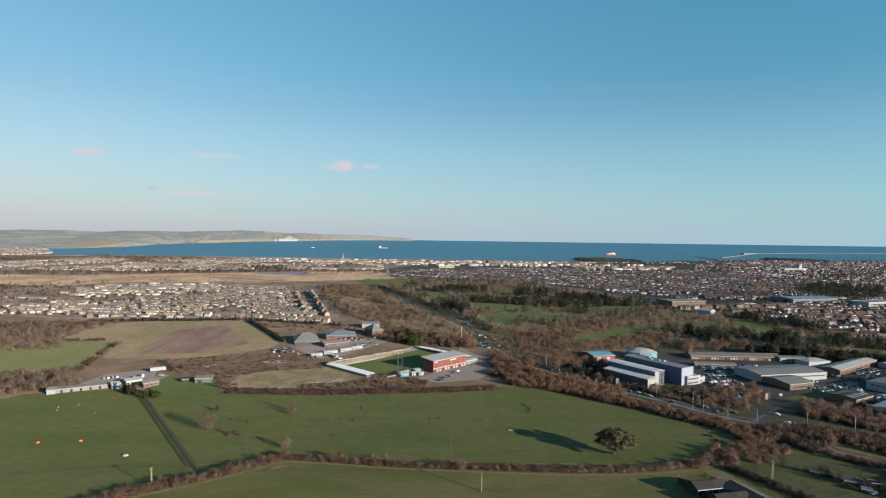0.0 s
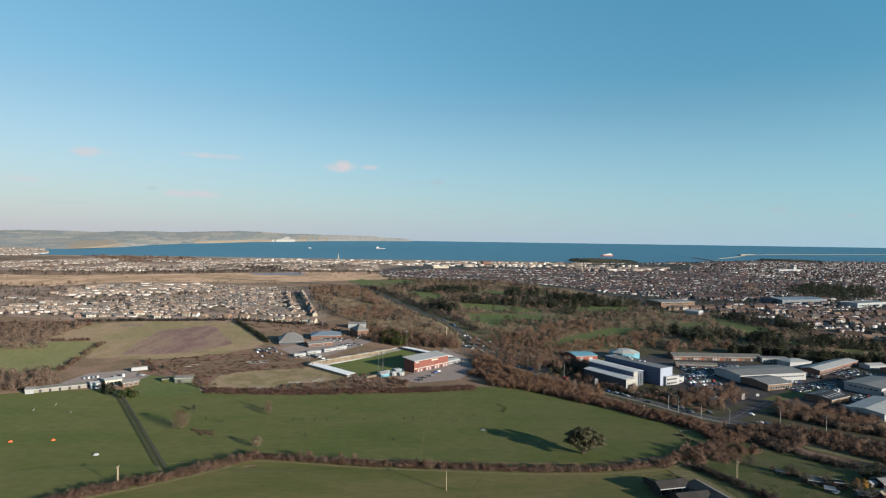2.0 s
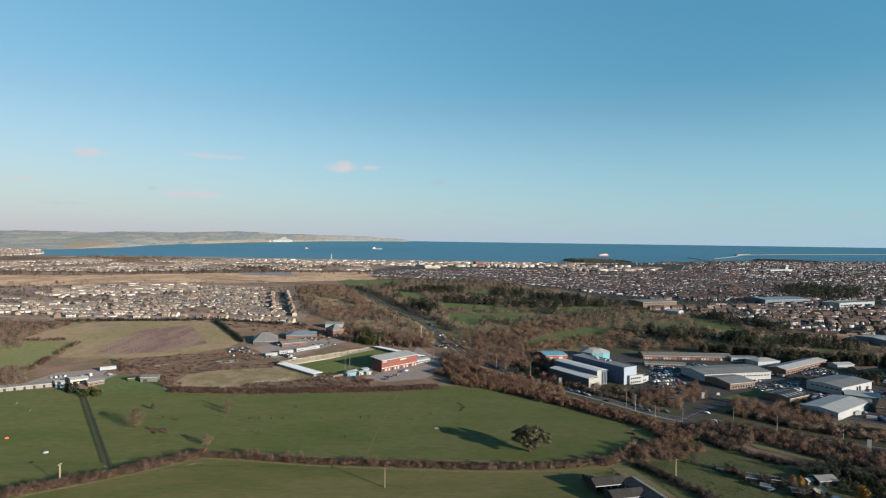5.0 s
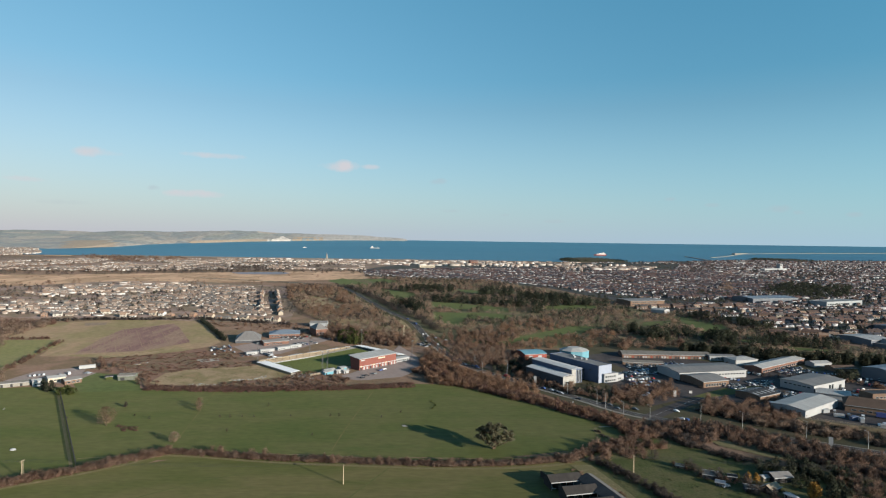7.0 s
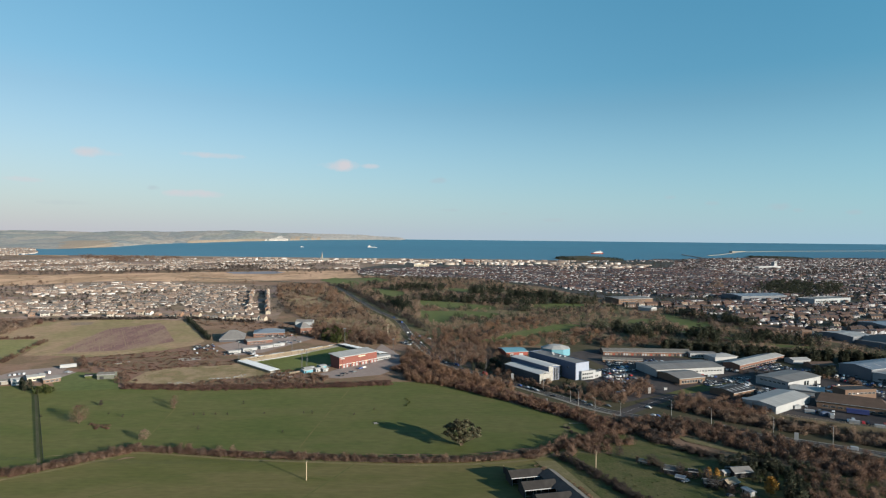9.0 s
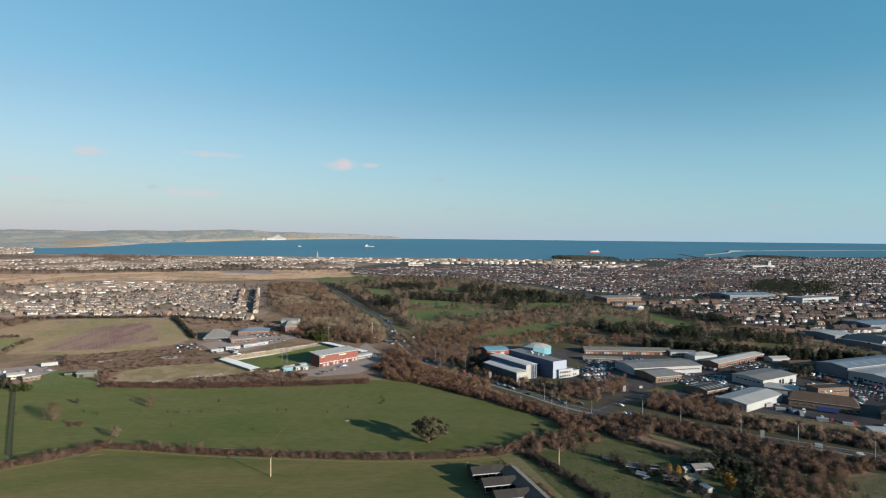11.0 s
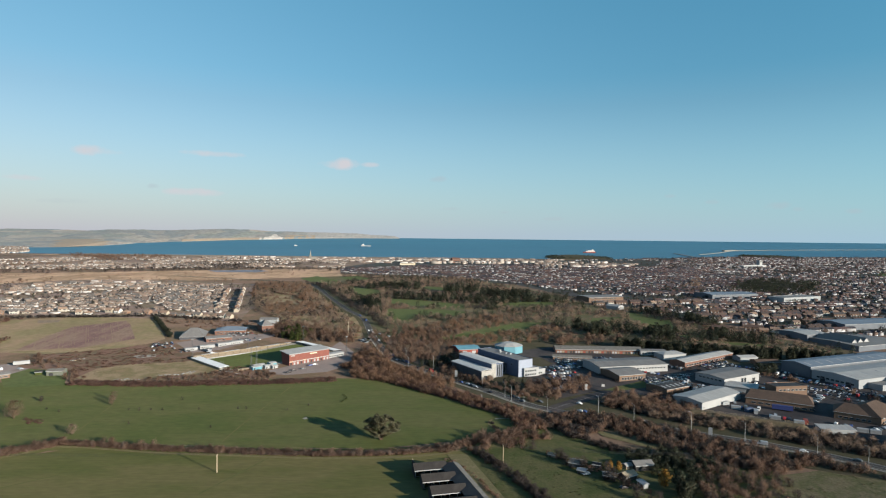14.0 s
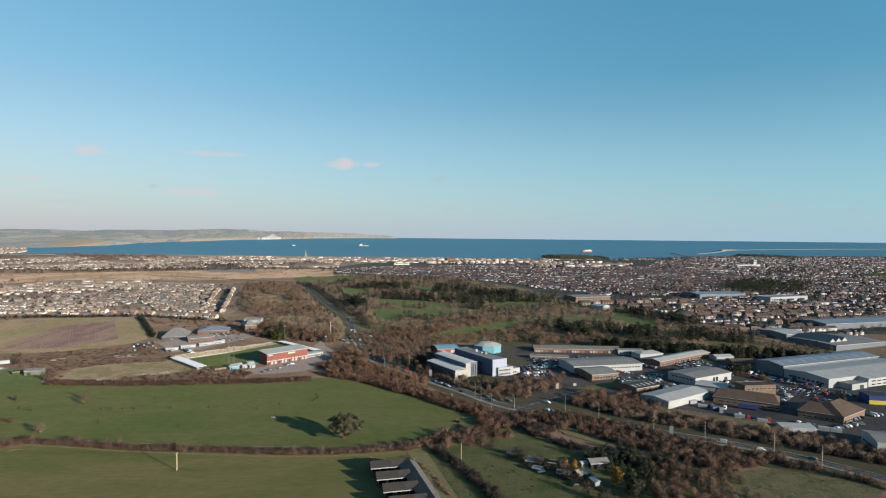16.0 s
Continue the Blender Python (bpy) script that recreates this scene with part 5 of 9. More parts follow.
part("wall", prism(bmesh.new(), oc, -0.4, 7.5, "z"), M["cyan"], oct_)
bm = bmesh.new()
base = [bm.verts.new((x * 1.04, (y - 12) * 1.04 + 12, 7.5)) for x, y in oc]
top_ = [bm.verts.new((x * 0.45, (y - 12) * 0.45 + 12, 10.2)) for x, y in oc]
for k in range(8):
    bm.faces.new((base[k], base[(k + 1) % 8], top_[(k + 1) % 8], top_[k]))
bm.faces.new(top_), bm.faces.new(base[::-1])
part("roof", bm, M["roof_pale"], oct_, "pale sheet roof")

# -- retail park --
hall("retail_unit", "wide pale-roofed retail unit with white walls", (272, 500), (338, 516), 32, 6.5, 8.0, M["white"], M["roof_grey"], "retail unit", windows=[("s", 36, 66, 3.2, 4.4, 10), ("e", 2, 30, 3.2, 4.4, 8)])
hall("retail_unit", "brick-fronted showroom wing with a pale roof", (282, 475), (307, 484), 30, 5.0, 6.8, M["tan_brick"], M["roof_grey"], "retail unit", windows=[("s", 2, 24, 1.0, 3.2, 8)])
hall("retail_unit", "large white box store with a grey roof", (363, 460), (404, 484), 27, 6.6, 7.7, M["white"], M["roof_grey"], "retail unit", windows=[("s", 22, 30, 0.8, 5, 2), ("w", 2, 24, 4.0, 5.2, 6)], doors=[("s", 38, 42, 3.5, M["dark"]), ("s", 2, 6, 4, M["glass"])])
hall("canopy_store", "low white flat-roofed garden store", (359.2, 451.1), (378.6, 439.2), 16, 4.0, 4.5, M["white"], M["roof_pale"], "retail unit", mono=True)
hall("retail_unit", "pale sheet-roofed warehouse behind trees", (316, 394), (358, 424), 23, 5.6, 7.0, M["white"], M["roof_pale"], "warehouse", doors=[("s", 40, 45, 4, M["grey_clad"])])
hall("depot_shed", "dark shed with pale rooflights", (306, 433), (328, 446), 20, 4.5, 5.8, M["tan_brick"], M["roof_dark"], "shed", lights=5)
hall("parade", "long low unit row with a grey sheet roof", (359.7, 530.7), (428.1, 579.6), 16, 5.0, 6.6, M["brick"], M["roof_pale"], "retail unit", windows=[("s", 2, 70, 0.8, 2.6, 16)])
hall("parade", "long depot row with coloured doors and grey roof", (250.6, 591.5), (339.4, 588.9), 17, 3.8, 6.0, M["brick"], M["old_roof"], "depot", doors=[("s", 1.5 + i * 2.7, 3.3 + i * 2.7, 2.3, (M["grey_clad"], M["red"], M["dark"], M["tan"], M["dark"], M["white"], M["old_roof"])[(i * 5) % 7]) for i in range(33)])
hall("parade", "low brick range in front of the depot", (242.4, 562.8), (279.5, 557.3), 8, 2.8, 4.2, M["tan_brick"], M["old_roof"], "depot", windows=[("s", 2, 34, 1.0, 2.0, 9)])
hall("depot_office", "pale flat-roofed office with strip windows", (336.2, 584.2), (362.5, 583.2), 12, 4.6, 5.2, M["grey_clad"], M["roof_grey"], "office", windows=[("s", 1, 26, 1.4, 2.8, 8)])
hip_hall("canopy", "pale hipped canopy of a filling station", (352.3, 564.0), (377.1, 570.5), 16, 5.5, 7.0, M["white"], M["roof_pale"], "canopy")
hall("small_unit", "small pale unit with a grey roof", (426.7, 560.7), (445.4, 564.2), 12, 4.0, 5.4, M["grey_clad"], M["roof_pale"], "shed")
hall("small_unit", "small brick unit with a tiled roof", (434.1, 544.0), (457.3, 545.3), 12, 3.4, 5.0, M["tan_brick"], M["brown_tile"], "shed")
big = hall("superstore", "very large grey superstore with a grey roof", (471, 458), (592, 508), 40, 7.6, 9.2, M["grey_clad"], M["roof_pale"], "superstore", lights=7, windows=[("w", 3, 36, 2.0, 3.6, 8)], doors=[("w", 6, 10, 4, M["dark"]), ("w", 28, 32, 4, M["dark"])])
hall("superstore", "rear hall of the superstore with a blue roof", (455.5, 496), (575, 545), 28, 9.6, 11.6, M["store_wall"], M["roof_blue"], "superstore", lights=9)
hall("retail_unit", "white store with square windows beside the superstore", (507, 463), (575, 490), 22, 7.0, 7.8, M["white"], M["roof_pale"], "retail unit", windows=[("s", 3, 66, 4.2, 5.4, 9), ("s", 3, 66, 1.4, 2.6, 9)])
flat_block("store_porch", "grey flat-roofed porch block", (486, 452), (504, 460), 12, 4.5, M["grey_clad"], M["roof_grey"], "retail unit", doors=[("s", 10, 15, 3.4, M["dark"])])
hip_hall("brown_roofed_unit", "brick unit with a long brown tiled roof", (356.8, 414.1), (393.4, 392.9), 24, 4.8, 9.0, M["tan_brick"], M["brown_tile"], "office", windows=[("s", 3, 44, 1.0, 2.4, 9), ("e", 2, 22, 1.0, 2.4, 5)], inset=3)
flat_block("brick_office", "orange brick two-storey office with square windows", (388.7, 430.8), (415.0, 435.0), 12, 8.0, M["tan_brick"], M["roof_dark"], "office", windows=[("s", 2, 26, 4.8, 6.2, 7), ("e", 1, 11, 4.8, 6.2, 3)])
hip_hall("brown_roofed_unit", "brick office with a pyramidal brown tiled roof", (399.4, 380.1), (421.7, 365.1), 20, 5.0, 9.5, M["tan_brick"], M["brown_tile"], "office", windows=[("s", 2, 28, 1.0, 2.4, 8), ("e", 2, 18, 1.0, 2.4, 4)], inset=6)
hip_hall("brown_roofed_unit", "brick wing with a steep brown tiled roof", (419.7, 363.8), (447.1, 383.0), 24, 5.0, 11.0, M["tan_brick"], M["brown_tile"], "office", windows=[("s", 2, 22, 1.0, 2.4, 7)], inset=9)
hall("grey_unit", "grey sheet-roofed unit with roof vents", (404.0, 312.0), (426.0, 306.0), 22, 6.5, 8.0, M["grey_clad"], M["roof_grey"], "warehouse", windows=[("s", 2, 18, 1.2, 2.6, 5), ("w", 2, 20, 1.2, 2.6, 5)])
yf_ = flat_block("yellow_fronted_unit", "dark unit with a yellow lower band", (471.4, 412.5), (508.0, 405.3), 16, 6.0, M["deep_blue"], M["roof_dark"], "retail unit")
part("lower_band", bx(0.0, 37.2, -0.2, 0.0, 0.2, 3.2), M["yellow"], yf_, "bright yellow lower band")
hall("glass_canopy", "long low pale canopy beside the embankment", (370.4, 347.8), (390.2, 345.2), 8, 3.0, 3.6, M["grey_clad"], M["roof_pale"], "canopy", mono=True)
wl_ = thing("earth_bund", (300.3, 381.5), turn_of((305.3, 384.5), (369.8, 351.0)), "long tan earth bund with a flat top above the road bank", "bund")
LWALL = 74.0
bm = bmesh.new()
rings = []
for i in range(25):
    x = LWALL * i / 24
    k = 1.0 if 0 < i < 23 else 0.55
    w_ = 0.4 * math.sin(i * 1.7) + 0.25 * math.sin(i * 0.6)
    rings.append([bm.verts.new((x, yy + w_ * 0.5, zz * k)) for yy, zz in ((-5.2, -0.4), (-3.6, 1.5), (-1.6, 3.4 + 0.2 * math.sin(i * 2.1)), (-0.6, 4.8), (1.6, 4.8), (3.4, -0.4))])
for u, v in zip(rings, rings[1:]):
    for j in range(5):
        bm.faces.new((u[j], v[j], v[j + 1], u[j + 1]))
bm.faces.new(rings[0]), bm.faces.new(rings[-1][::-1])
bmesh.ops.recalc_face_normals(bm, faces=bm.faces)
part("bank", bm, M["bund"], wl_, "dry tan grass bank")
for i in range(18):
    part("fence_post", bx(2 + i * 4, 2.12 + i * 4, 1.0, 1.12, 4.6, 5.9), M["pole_wood"], wl_)
for z in (5.2, 5.75):
    part("fence_rail", bx(2, LWALL - 3, 1.03, 1.09, z, z + 0.1), M["pole_wood"], wl_)
hall("far_store", "blue-grey store with a pale roof and a white sawtooth front", (553.8, 660.8), (586.5, 671.3), 40, 7, 8.5, M["store_wall"], M["roof_pale"], "retail unit", lights=4)
for i in range(3):
    hall("sawtooth_bay", "white gabled bay of a far store", between((580.6, 625.5), (608.7, 637.6), i / 3), between((580.6, 625.5), (608.7, 637.6), (i + 0.96) / 3), 40, 6, 10, M["white"], M["roof_grey"], "retail unit", along_y=True)
hall("far_store", "long low white-fronted store with dark roof", (577.6, 609.7), (653.1, 639.6), 60, 6, 7, M["store_wall"], M["roof_grey"], "retail unit")
hall("far_store", "long grey warehouse with a blue roof", (639.7, 723.0), (765.9, 758.8), 40, 8, 10, M["store_wall"], M["roof_blue"], "warehouse")
hall("school", "wide yellow-brick school with flat grey roof", (377.0, 966.2), (440.5, 986.7), 40, 8, 9, M["tan_brick"], M["roof_grey"], "school", windows=[("s", 3, 52, 1.5, 3, 12), ("s", 3, 52, 5, 6.5, 12)])
hall("blue_warehouse", "long blue-grey shed in the town", (610.3, 1025.8), (704.4, 1051.0), 50, 8, 10, M["store_wall"], M["roof_blue"], "warehouse", lights=6)

# -- cattle barns in the foreground --
def barns():
    a, b = (120.1, 272.8), (133.0, 276.0)
    tn = turn_of(a, b)
    d = Vector((math.cos(radians(tn)), math.sin(radians(tn))))
    n = Vector((-d.y, d.x))
    for i in range(4):
        o = Vector(a) - n * (14.2 * i) + d * (1.2 * i)
        ob = thing("cattle_barn", (o.x, o.y), tn, "open-sided farm barn with a dark sheet roof", "barn", "foreground barns")
        L, W = 16.5, 8.5
        for (y0, z0), (y1, z1) in (((-0.5, 4.0), (W / 2, 6.0)), ((W / 2, 6.0), (W + 0.5, 4.0))):
            part("roof_slope", prism(bmesh.new(), [(y0, z0), (y1, z1), (y1, z1 + 0.15), (y0, z0 + 0.15)], -0.4, L + 0.2, "x"), M["barn_roof"], ob)
        part("gutter", bx(-0.4, L + 0.2, -0.85, -0.55, 3.75, 4.1), M["white"], ob, "white gutter")
        part("gable", prism(bmesh.new(), [(0, 0), (W, 0), (W, 4.0), (W / 2, 5.9), (0, 4.0)], 0, 0.2, "x"), M["roof_dark"], ob)
        part("rear_wall", bx(0, L, W - 0.2, W, -0.3, 4.0), M["roof_dark"], ob)
        for k in range(7):
            part("post", bx(0.3 + k * 3.8, 0.55 + k * 3.8, 0, 0.25, -0.3, 4.0), M["steel"], ob)
        part("feed_rail", bx(0.3, L - 1, 0.05, 0.15, 0.8, 1.0), M["steel"], ob)
    s0, s1 = (152.5, 237.8), (139.2, 280.0)
    k = Vector((s0[0] - s1[0], s0[1] - s1[1])).normalized() * 8
    ob = thing("barn_spine", (s0[0] + k.x, s0[1] + k.y), turn_of(s0, s1), "long lean-to barn roof joining the open barns", "barn")
    L, W = math.hypot(s0[0] - s1[0], s0[1] - s1[1]) + 8, 2.6
    part("roof_slope", prism(bmesh.new(), [(-W, 5.2), (0.3, 6.0), (0.3, 6.15), (-W, 5.35)], 0, L, "x"), M["old_roof"], ob)
    # inner slope, turned from the sun, has its shade put into darker sheet
    part("roof_slope", prism(bmesh.new(), [(0.3, 6.0), (6.4, 4.3), (6.4, 4.45), (0.3, 6.15)], 0, L, "x"), M["roof_dark"], ob)
    part("side_wall", bx(0, L, -W + 0.3, -W + 0.5, -0.3, 4.9), M["tan"], ob)
    for x in (0.0, L - 0.2):
        part("gable", prism(bmesh.new(), [(-W + 0.5, -0.3), (1.1, -0.3), (1.1, 5.5), (0.3, 5.9), (-W + 0.5, 5.1)], x, x + 0.2, "x"), M["tan"], ob)

    wall = thing("barn_wall", (a[0], a[1]), 0, "dark boarded side wall linking the barns", "wall")
    bw = (133.9, 248.4)
    aw = (117.8, 289.5)
    wall.matrix_world = pose(aw[0], aw[1], 0, 0, 0, turn_of(aw, bw))
    n_ = 12
    LW = math.hypot(bw[0] - aw[0], bw[1] - aw[1]) + 12
    for i in range(n_):
        part("board_panel", bx(LW / n_ * i, LW / n_ * (i + 1) - 0.05, -0.15, 0.0, -0.2, 3.2), M["roof_dark"], wall)
        part("post", bx(LW / n_ * i - 0.1, LW / n_ * i + 0.1, 0.0, 0.2, -0.2, 3.7), M["pole_wood"], wall)


barns()

# -- smallholding sheds --
for p, q, w_, e, r, wm, rm, lb in (((200.4, 290.1), (207.5, 287.3), 6, 2.4, 3.4, M["dark_clad"], M["old_roof"], "grey sheet-roofed smallholding shed"), ((192.0, 303.9), (195.4, 301.6), 2.5, 1.6, 2.0, M["tan"], M["tan"], "small pale log pile shelter"),
        ((214.2, 274.2), (219.9, 273.0), 4.5, 2.2, 3.0, M["dark_clad"], M["old_roof"], "small grey-roofed allotment shed"), ((234.1, 285.1), (244.1, 286.9), 7, 2.8, 4.2, M["roof_dark"], M["roof_grey"], "dark cottage with a pale roof edge"),
        ((224.7, 271.1), (231.4, 275.3), 5, 2.4, 4.0, M["roof_dark"], M["tan"], "tan pitched hut on the smallholding"), ((229.5, 268.7), (230.8, 263.6), 2.6, 2.2, 2.5, M["white"], M["white"], "white static caravan on the smallholding"),
        ((229.7, 287.2), (234.4, 288.8), 3, 2.0, 2.6, M["tan"], M["roof_pale"], "small cream hut among trees"), ((212.7, 288.9), (216.4, 287.6), 3, 2.0, 2.5, M["dark_clad"], M["roof_dark"], "low wooden shed beside a hedge"), ((202.9, 281.4), (206.3, 279.4), 3, 2.0, 2.6, M["dark_clad"], M["roof_blue"], "small dark shed by a red car")):
    hall("shed", lb, p, q, w_, e, r, wm, rm, "shed", doors=[("s", 0.6, 1.5, 1.8, M["dark"])])


# ---- houses ----
def house(kind, L, W, eave, ridge, hipped=False, wall=None, tiles=None):
    ob = thing("house", (0, 0), 0, "", "house", z=0)
    part("wall", prism(bmesh.new(), [(0, -0.5), (W, -0.5), (W, eave), (W / 2, ridge - 0.3), (0, eave)], 0, L, "x") if not hipped else bx(0, L, 0, W, -0.5, eave), wall or M["house_wall"], ob)
    if hipped:
        bm = bmesh.new()
        e = [bm.verts.new(v) for v in ((-0.4, -0.4, eave), (L + 0.4, -0.4, eave), (L + 0.4, W + 0.4, eave), (-0.4, W + 0.4, eave))]
        r = [bm.verts.new((W * 0.45, W / 2, ridge)), bm.verts.new((L - W * 0.45, W / 2, ridge))]
        for f in ((e[0], e[1], r[1], r[0]), (e[1], e[2], r[1]), (e[2], e[3], r[0], r[1]), (e[3], e[0], r[0]), (e[3], e[2], e[1], e[0])):
            bm.faces.new(f)
        part("roof", bm, tiles or M["house_roof"], ob)
    else:
        bm = bmesh.new()
        prism(bm, [(-0.45, eave - 0.15), (W / 2, ridge), (W + 0.45, eave - 0.15), (W + 0.45, eave + 0.05), (W / 2, ridge + 0.22), (-0.45, eave + 0.05)], -0.3, L + 0.3, "x")
        part("roof", bm, tiles or M["house_roof"], ob)
    part("chimney", bx(L * 0.5, L * 0.5 + 0.9, W * 0.5 - 0.35, W * 0.5 + 0.35, ridge - 0.6, ridge + 1.1), M["brick"], ob)
    for k in range(2 if eave > 4 else 1):
        z = 1.0 + 2.6 * k
        if kind == "terrace":
            continue
        window(ob, "s", L * 0.1, L * 0.36, z, z + 1.2, L, W)
        window(ob, "s", L * 0.62, L * 0.9, z, z + 1.2, L, W)
    part("door", bx(L * 0.44, L * 0.44 + 0.95, -0.08, 0, 0, 2.05), M["dark"], ob)
    if kind == "terrace":
        for x in (1.2, 7.6, 14.0, 20.4):
            for z in (1.0, 3.6):
                part("window", bx(x + 2.6, x + 4.2, -0.06, 0.0, z, z + 1.2), M["glass"], ob)
            part("porch", bx(x - 0.2, x + 1.4, -1.0, 0.0, -0.3, 2.5), M["white"], ob, "pale porch")
        for x in (6.2, 19.2):
            part("chimney", bx(x, x + 1.1, W * 0.5 - 0.4, W * 0.5 + 0.4, ridge - 0.6, ridge + 1.3), M["brick"], ob)
    return ob


PROTO = [(house("semi", 13, 8, 5.0, 8.0), "two-storey semi-detached pair with a tiled pitched roof"), (house("bungalow", 11, 9, 2.7, 5.6, True), "pale bungalow with a hipped tiled roof"),
    (house("detached", 9, 8, 5.0, 7.8, True), "two-storey house with a hipped tiled roof"), (house("terrace", 26, 8.5, 5.2, 8.4, False, M["town_brick"], M["town_tile"]), "long buff-brick terrace with a tiled pitched roof"), (house("gabled", 9, 10, 4.9, 8.2), "gabled two-storey house with pale walls")]
PLACES = []


def street(p, q, kinds, gap, rng, off=0.0, flip=False, skip=0.06):
    """Houses side by side along a line."""
    L = math.hypot(q[0] - p[0], q[1] - p[1])
    d = ((q[0] - p[0]) / L, (q[1] - p[1]) / L)
    s = 0.0
    while s < L:
        k = rng.choice(kinds)
        ln = (13, 11, 9, 26, 9)[k]
        if rng.random() > skip:
            o = off + rng.uniform(-1.2, 1.2)
            PLACES.append((k, p[0] + d[0] * s - d[1] * o, p[1] + d[1] * s + d[0] * o, turn_of(p, q) + rng.uniform(-2, 2)))
        s += ln * 0.82 + gap * rng.uniform(0.7, 1.4)


hr = random.Random(5)
# front rows of the hillside estate
street((-461.8, 765.9), (-388.3, 800.1), [0, 1, 2, 4], 5, hr)
street((-333.2, 794.4), (-131.8, 754.5), [0, 1, 4, 1], 3.0, hr)
street((-361.3, 772.8), (-341.8, 778.4), [1, 4], 4, hr)
street((-188.7, 829.0), (-268.9, 1096.4), [4, 0, 2], 2.5, hr)
street((-155.0, 810.8), (-242.3, 1100.0), [4, 0, 0], 2.5, hr)
# town rows nearest to the golf course
street((375.5, 931.7), (451.0, 952.0), [3, 0], 4, hr)
street((450.2, 938.4), (560.6, 969.0), [3, 0, 3], 4, hr)
street((579.1, 801.3), (740.3, 838.9), [3, 0, 3], 5, hr)
street((531.9, 859.9), (600.3, 849.0), [3, 3, 0], 4, hr)
street((597.4, 727.6), (692.5, 740.3), [3, 0], 5, hr)
street((443.7, 899.3), (508.7, 917.5), [3, 3, 0], 4, hr)
street((445.1, 841.8), (495.1, 819.6), [3, 0, 3], 4, hr)
street((491.3, 804.3), (562.7, 819.8), [3, 3], 3, hr)
street((526.9, 900.4), (634.3, 935.0), [0, 3, 2], 6, hr)
street((608.3, 883.3), (721.4, 917.1), [3, 0], 5, hr)
street((513.2, 722.6), (559.0, 702.1), [3, 0, 2], 6, hr)
street((595.4, 756.2), (661.3, 767.8), [3, 0], 6, hr)
street((548.1, 701.4), (480.7, 722.0), [3, 0], 6, hr)
street((613.1, 766.2), (770.7, 797.5), [3, 3, 0], 5, hr)
street((574.1, 825.2), (742.0, 858.4), [3, 0, 2], 6, hr)
PLACES = PLACES[:260]
for i, (k, x, y, a) in enumerate(PLACES):
    ob = copy_thing(PROTO[k][0], pose(x, y, gz(y), 0, 0, a))
    tagged(ob, PROTO[k][1], "house", "estate houses" if x < 0 else "town houses")
    ob.scale = (0.8, 0.8, 0.8) if x < 0 else (0.78, 0.78, 0.78)
for ob, _ in PROTO:
    for o in list(ob.children_recursive) + [ob]:
        bpy.data.objects.remove(o)


def far_house(L, W, e, r, flat=False):
    """Template: material 0 walls, 1 roof; walls and roof are islands of their own."""
    w = [(0, 0, -1), (L, 0, -1), (L, W, -1), (0, W, -1), (0, 0, e), (L, 0, e), (L, W, e), (0, W, e), (0, W / 2, r), (L, W / 2, r)]
    wf = [(0, 1, 5), (0, 5, 4), (1, 2, 6), (1, 6, 5), (2, 3, 7), (2, 7, 6), (3, 0, 4), (3, 4, 7), (4, 7, 8), (5, 9, 6)]
    if flat:
        rv = [(0, 0, e), (L, 0, e), (L, W, e), (0, W, e)]
        rf = [(0, 1, 2), (0, 2, 3)]
        w, wf = w[:8], wf[:8]
    else:
        rv = [(-.3, -.3, e), (L + .3, -.3, e), (L + .3, W / 2, r + .1), (-.3, W / 2, r + .1), (-.3, W + .3, e), (L + .3, W + .3, e), (L + .3, W / 2, r + .1), (-.3, W / 2, r + .1)]
        rf = [(0, 1, 2), (0, 2, 3), (4, 7, 6), (4, 6, 5)]
    V = np.array(w + rv, float)
    V[:, 0] -= L / 2
    V[:, 1] -= W / 2
    F = np.array(wf + [tuple(i + len(w) for i in f) for f in rf])
    return V, F, np.array([0] * len(wf) + [1] * len(rf)), None


FH = [far_house(12, 8, 5, 8), far_house(10, 9, 3, 5.6), far_house(9, 8, 5, 7.6), far_house(20, 8.5, 5.2, 8.2), far_house(30, 9, 5.4, 8.6)]
EST = [far_house(11, 9, 2.6, 5.3), far_house(18, 9, 2.7, 5.5), far_house(9, 8, 4.0, 6.8)]
FB = [far_house(36, 14, 9, 12), far_house(28, 18, 11, 11.5, True), far_house(55, 16, 10, 10, True), far_house(22, 14, 13, 16), far_house(42, 20, 7, 9)]


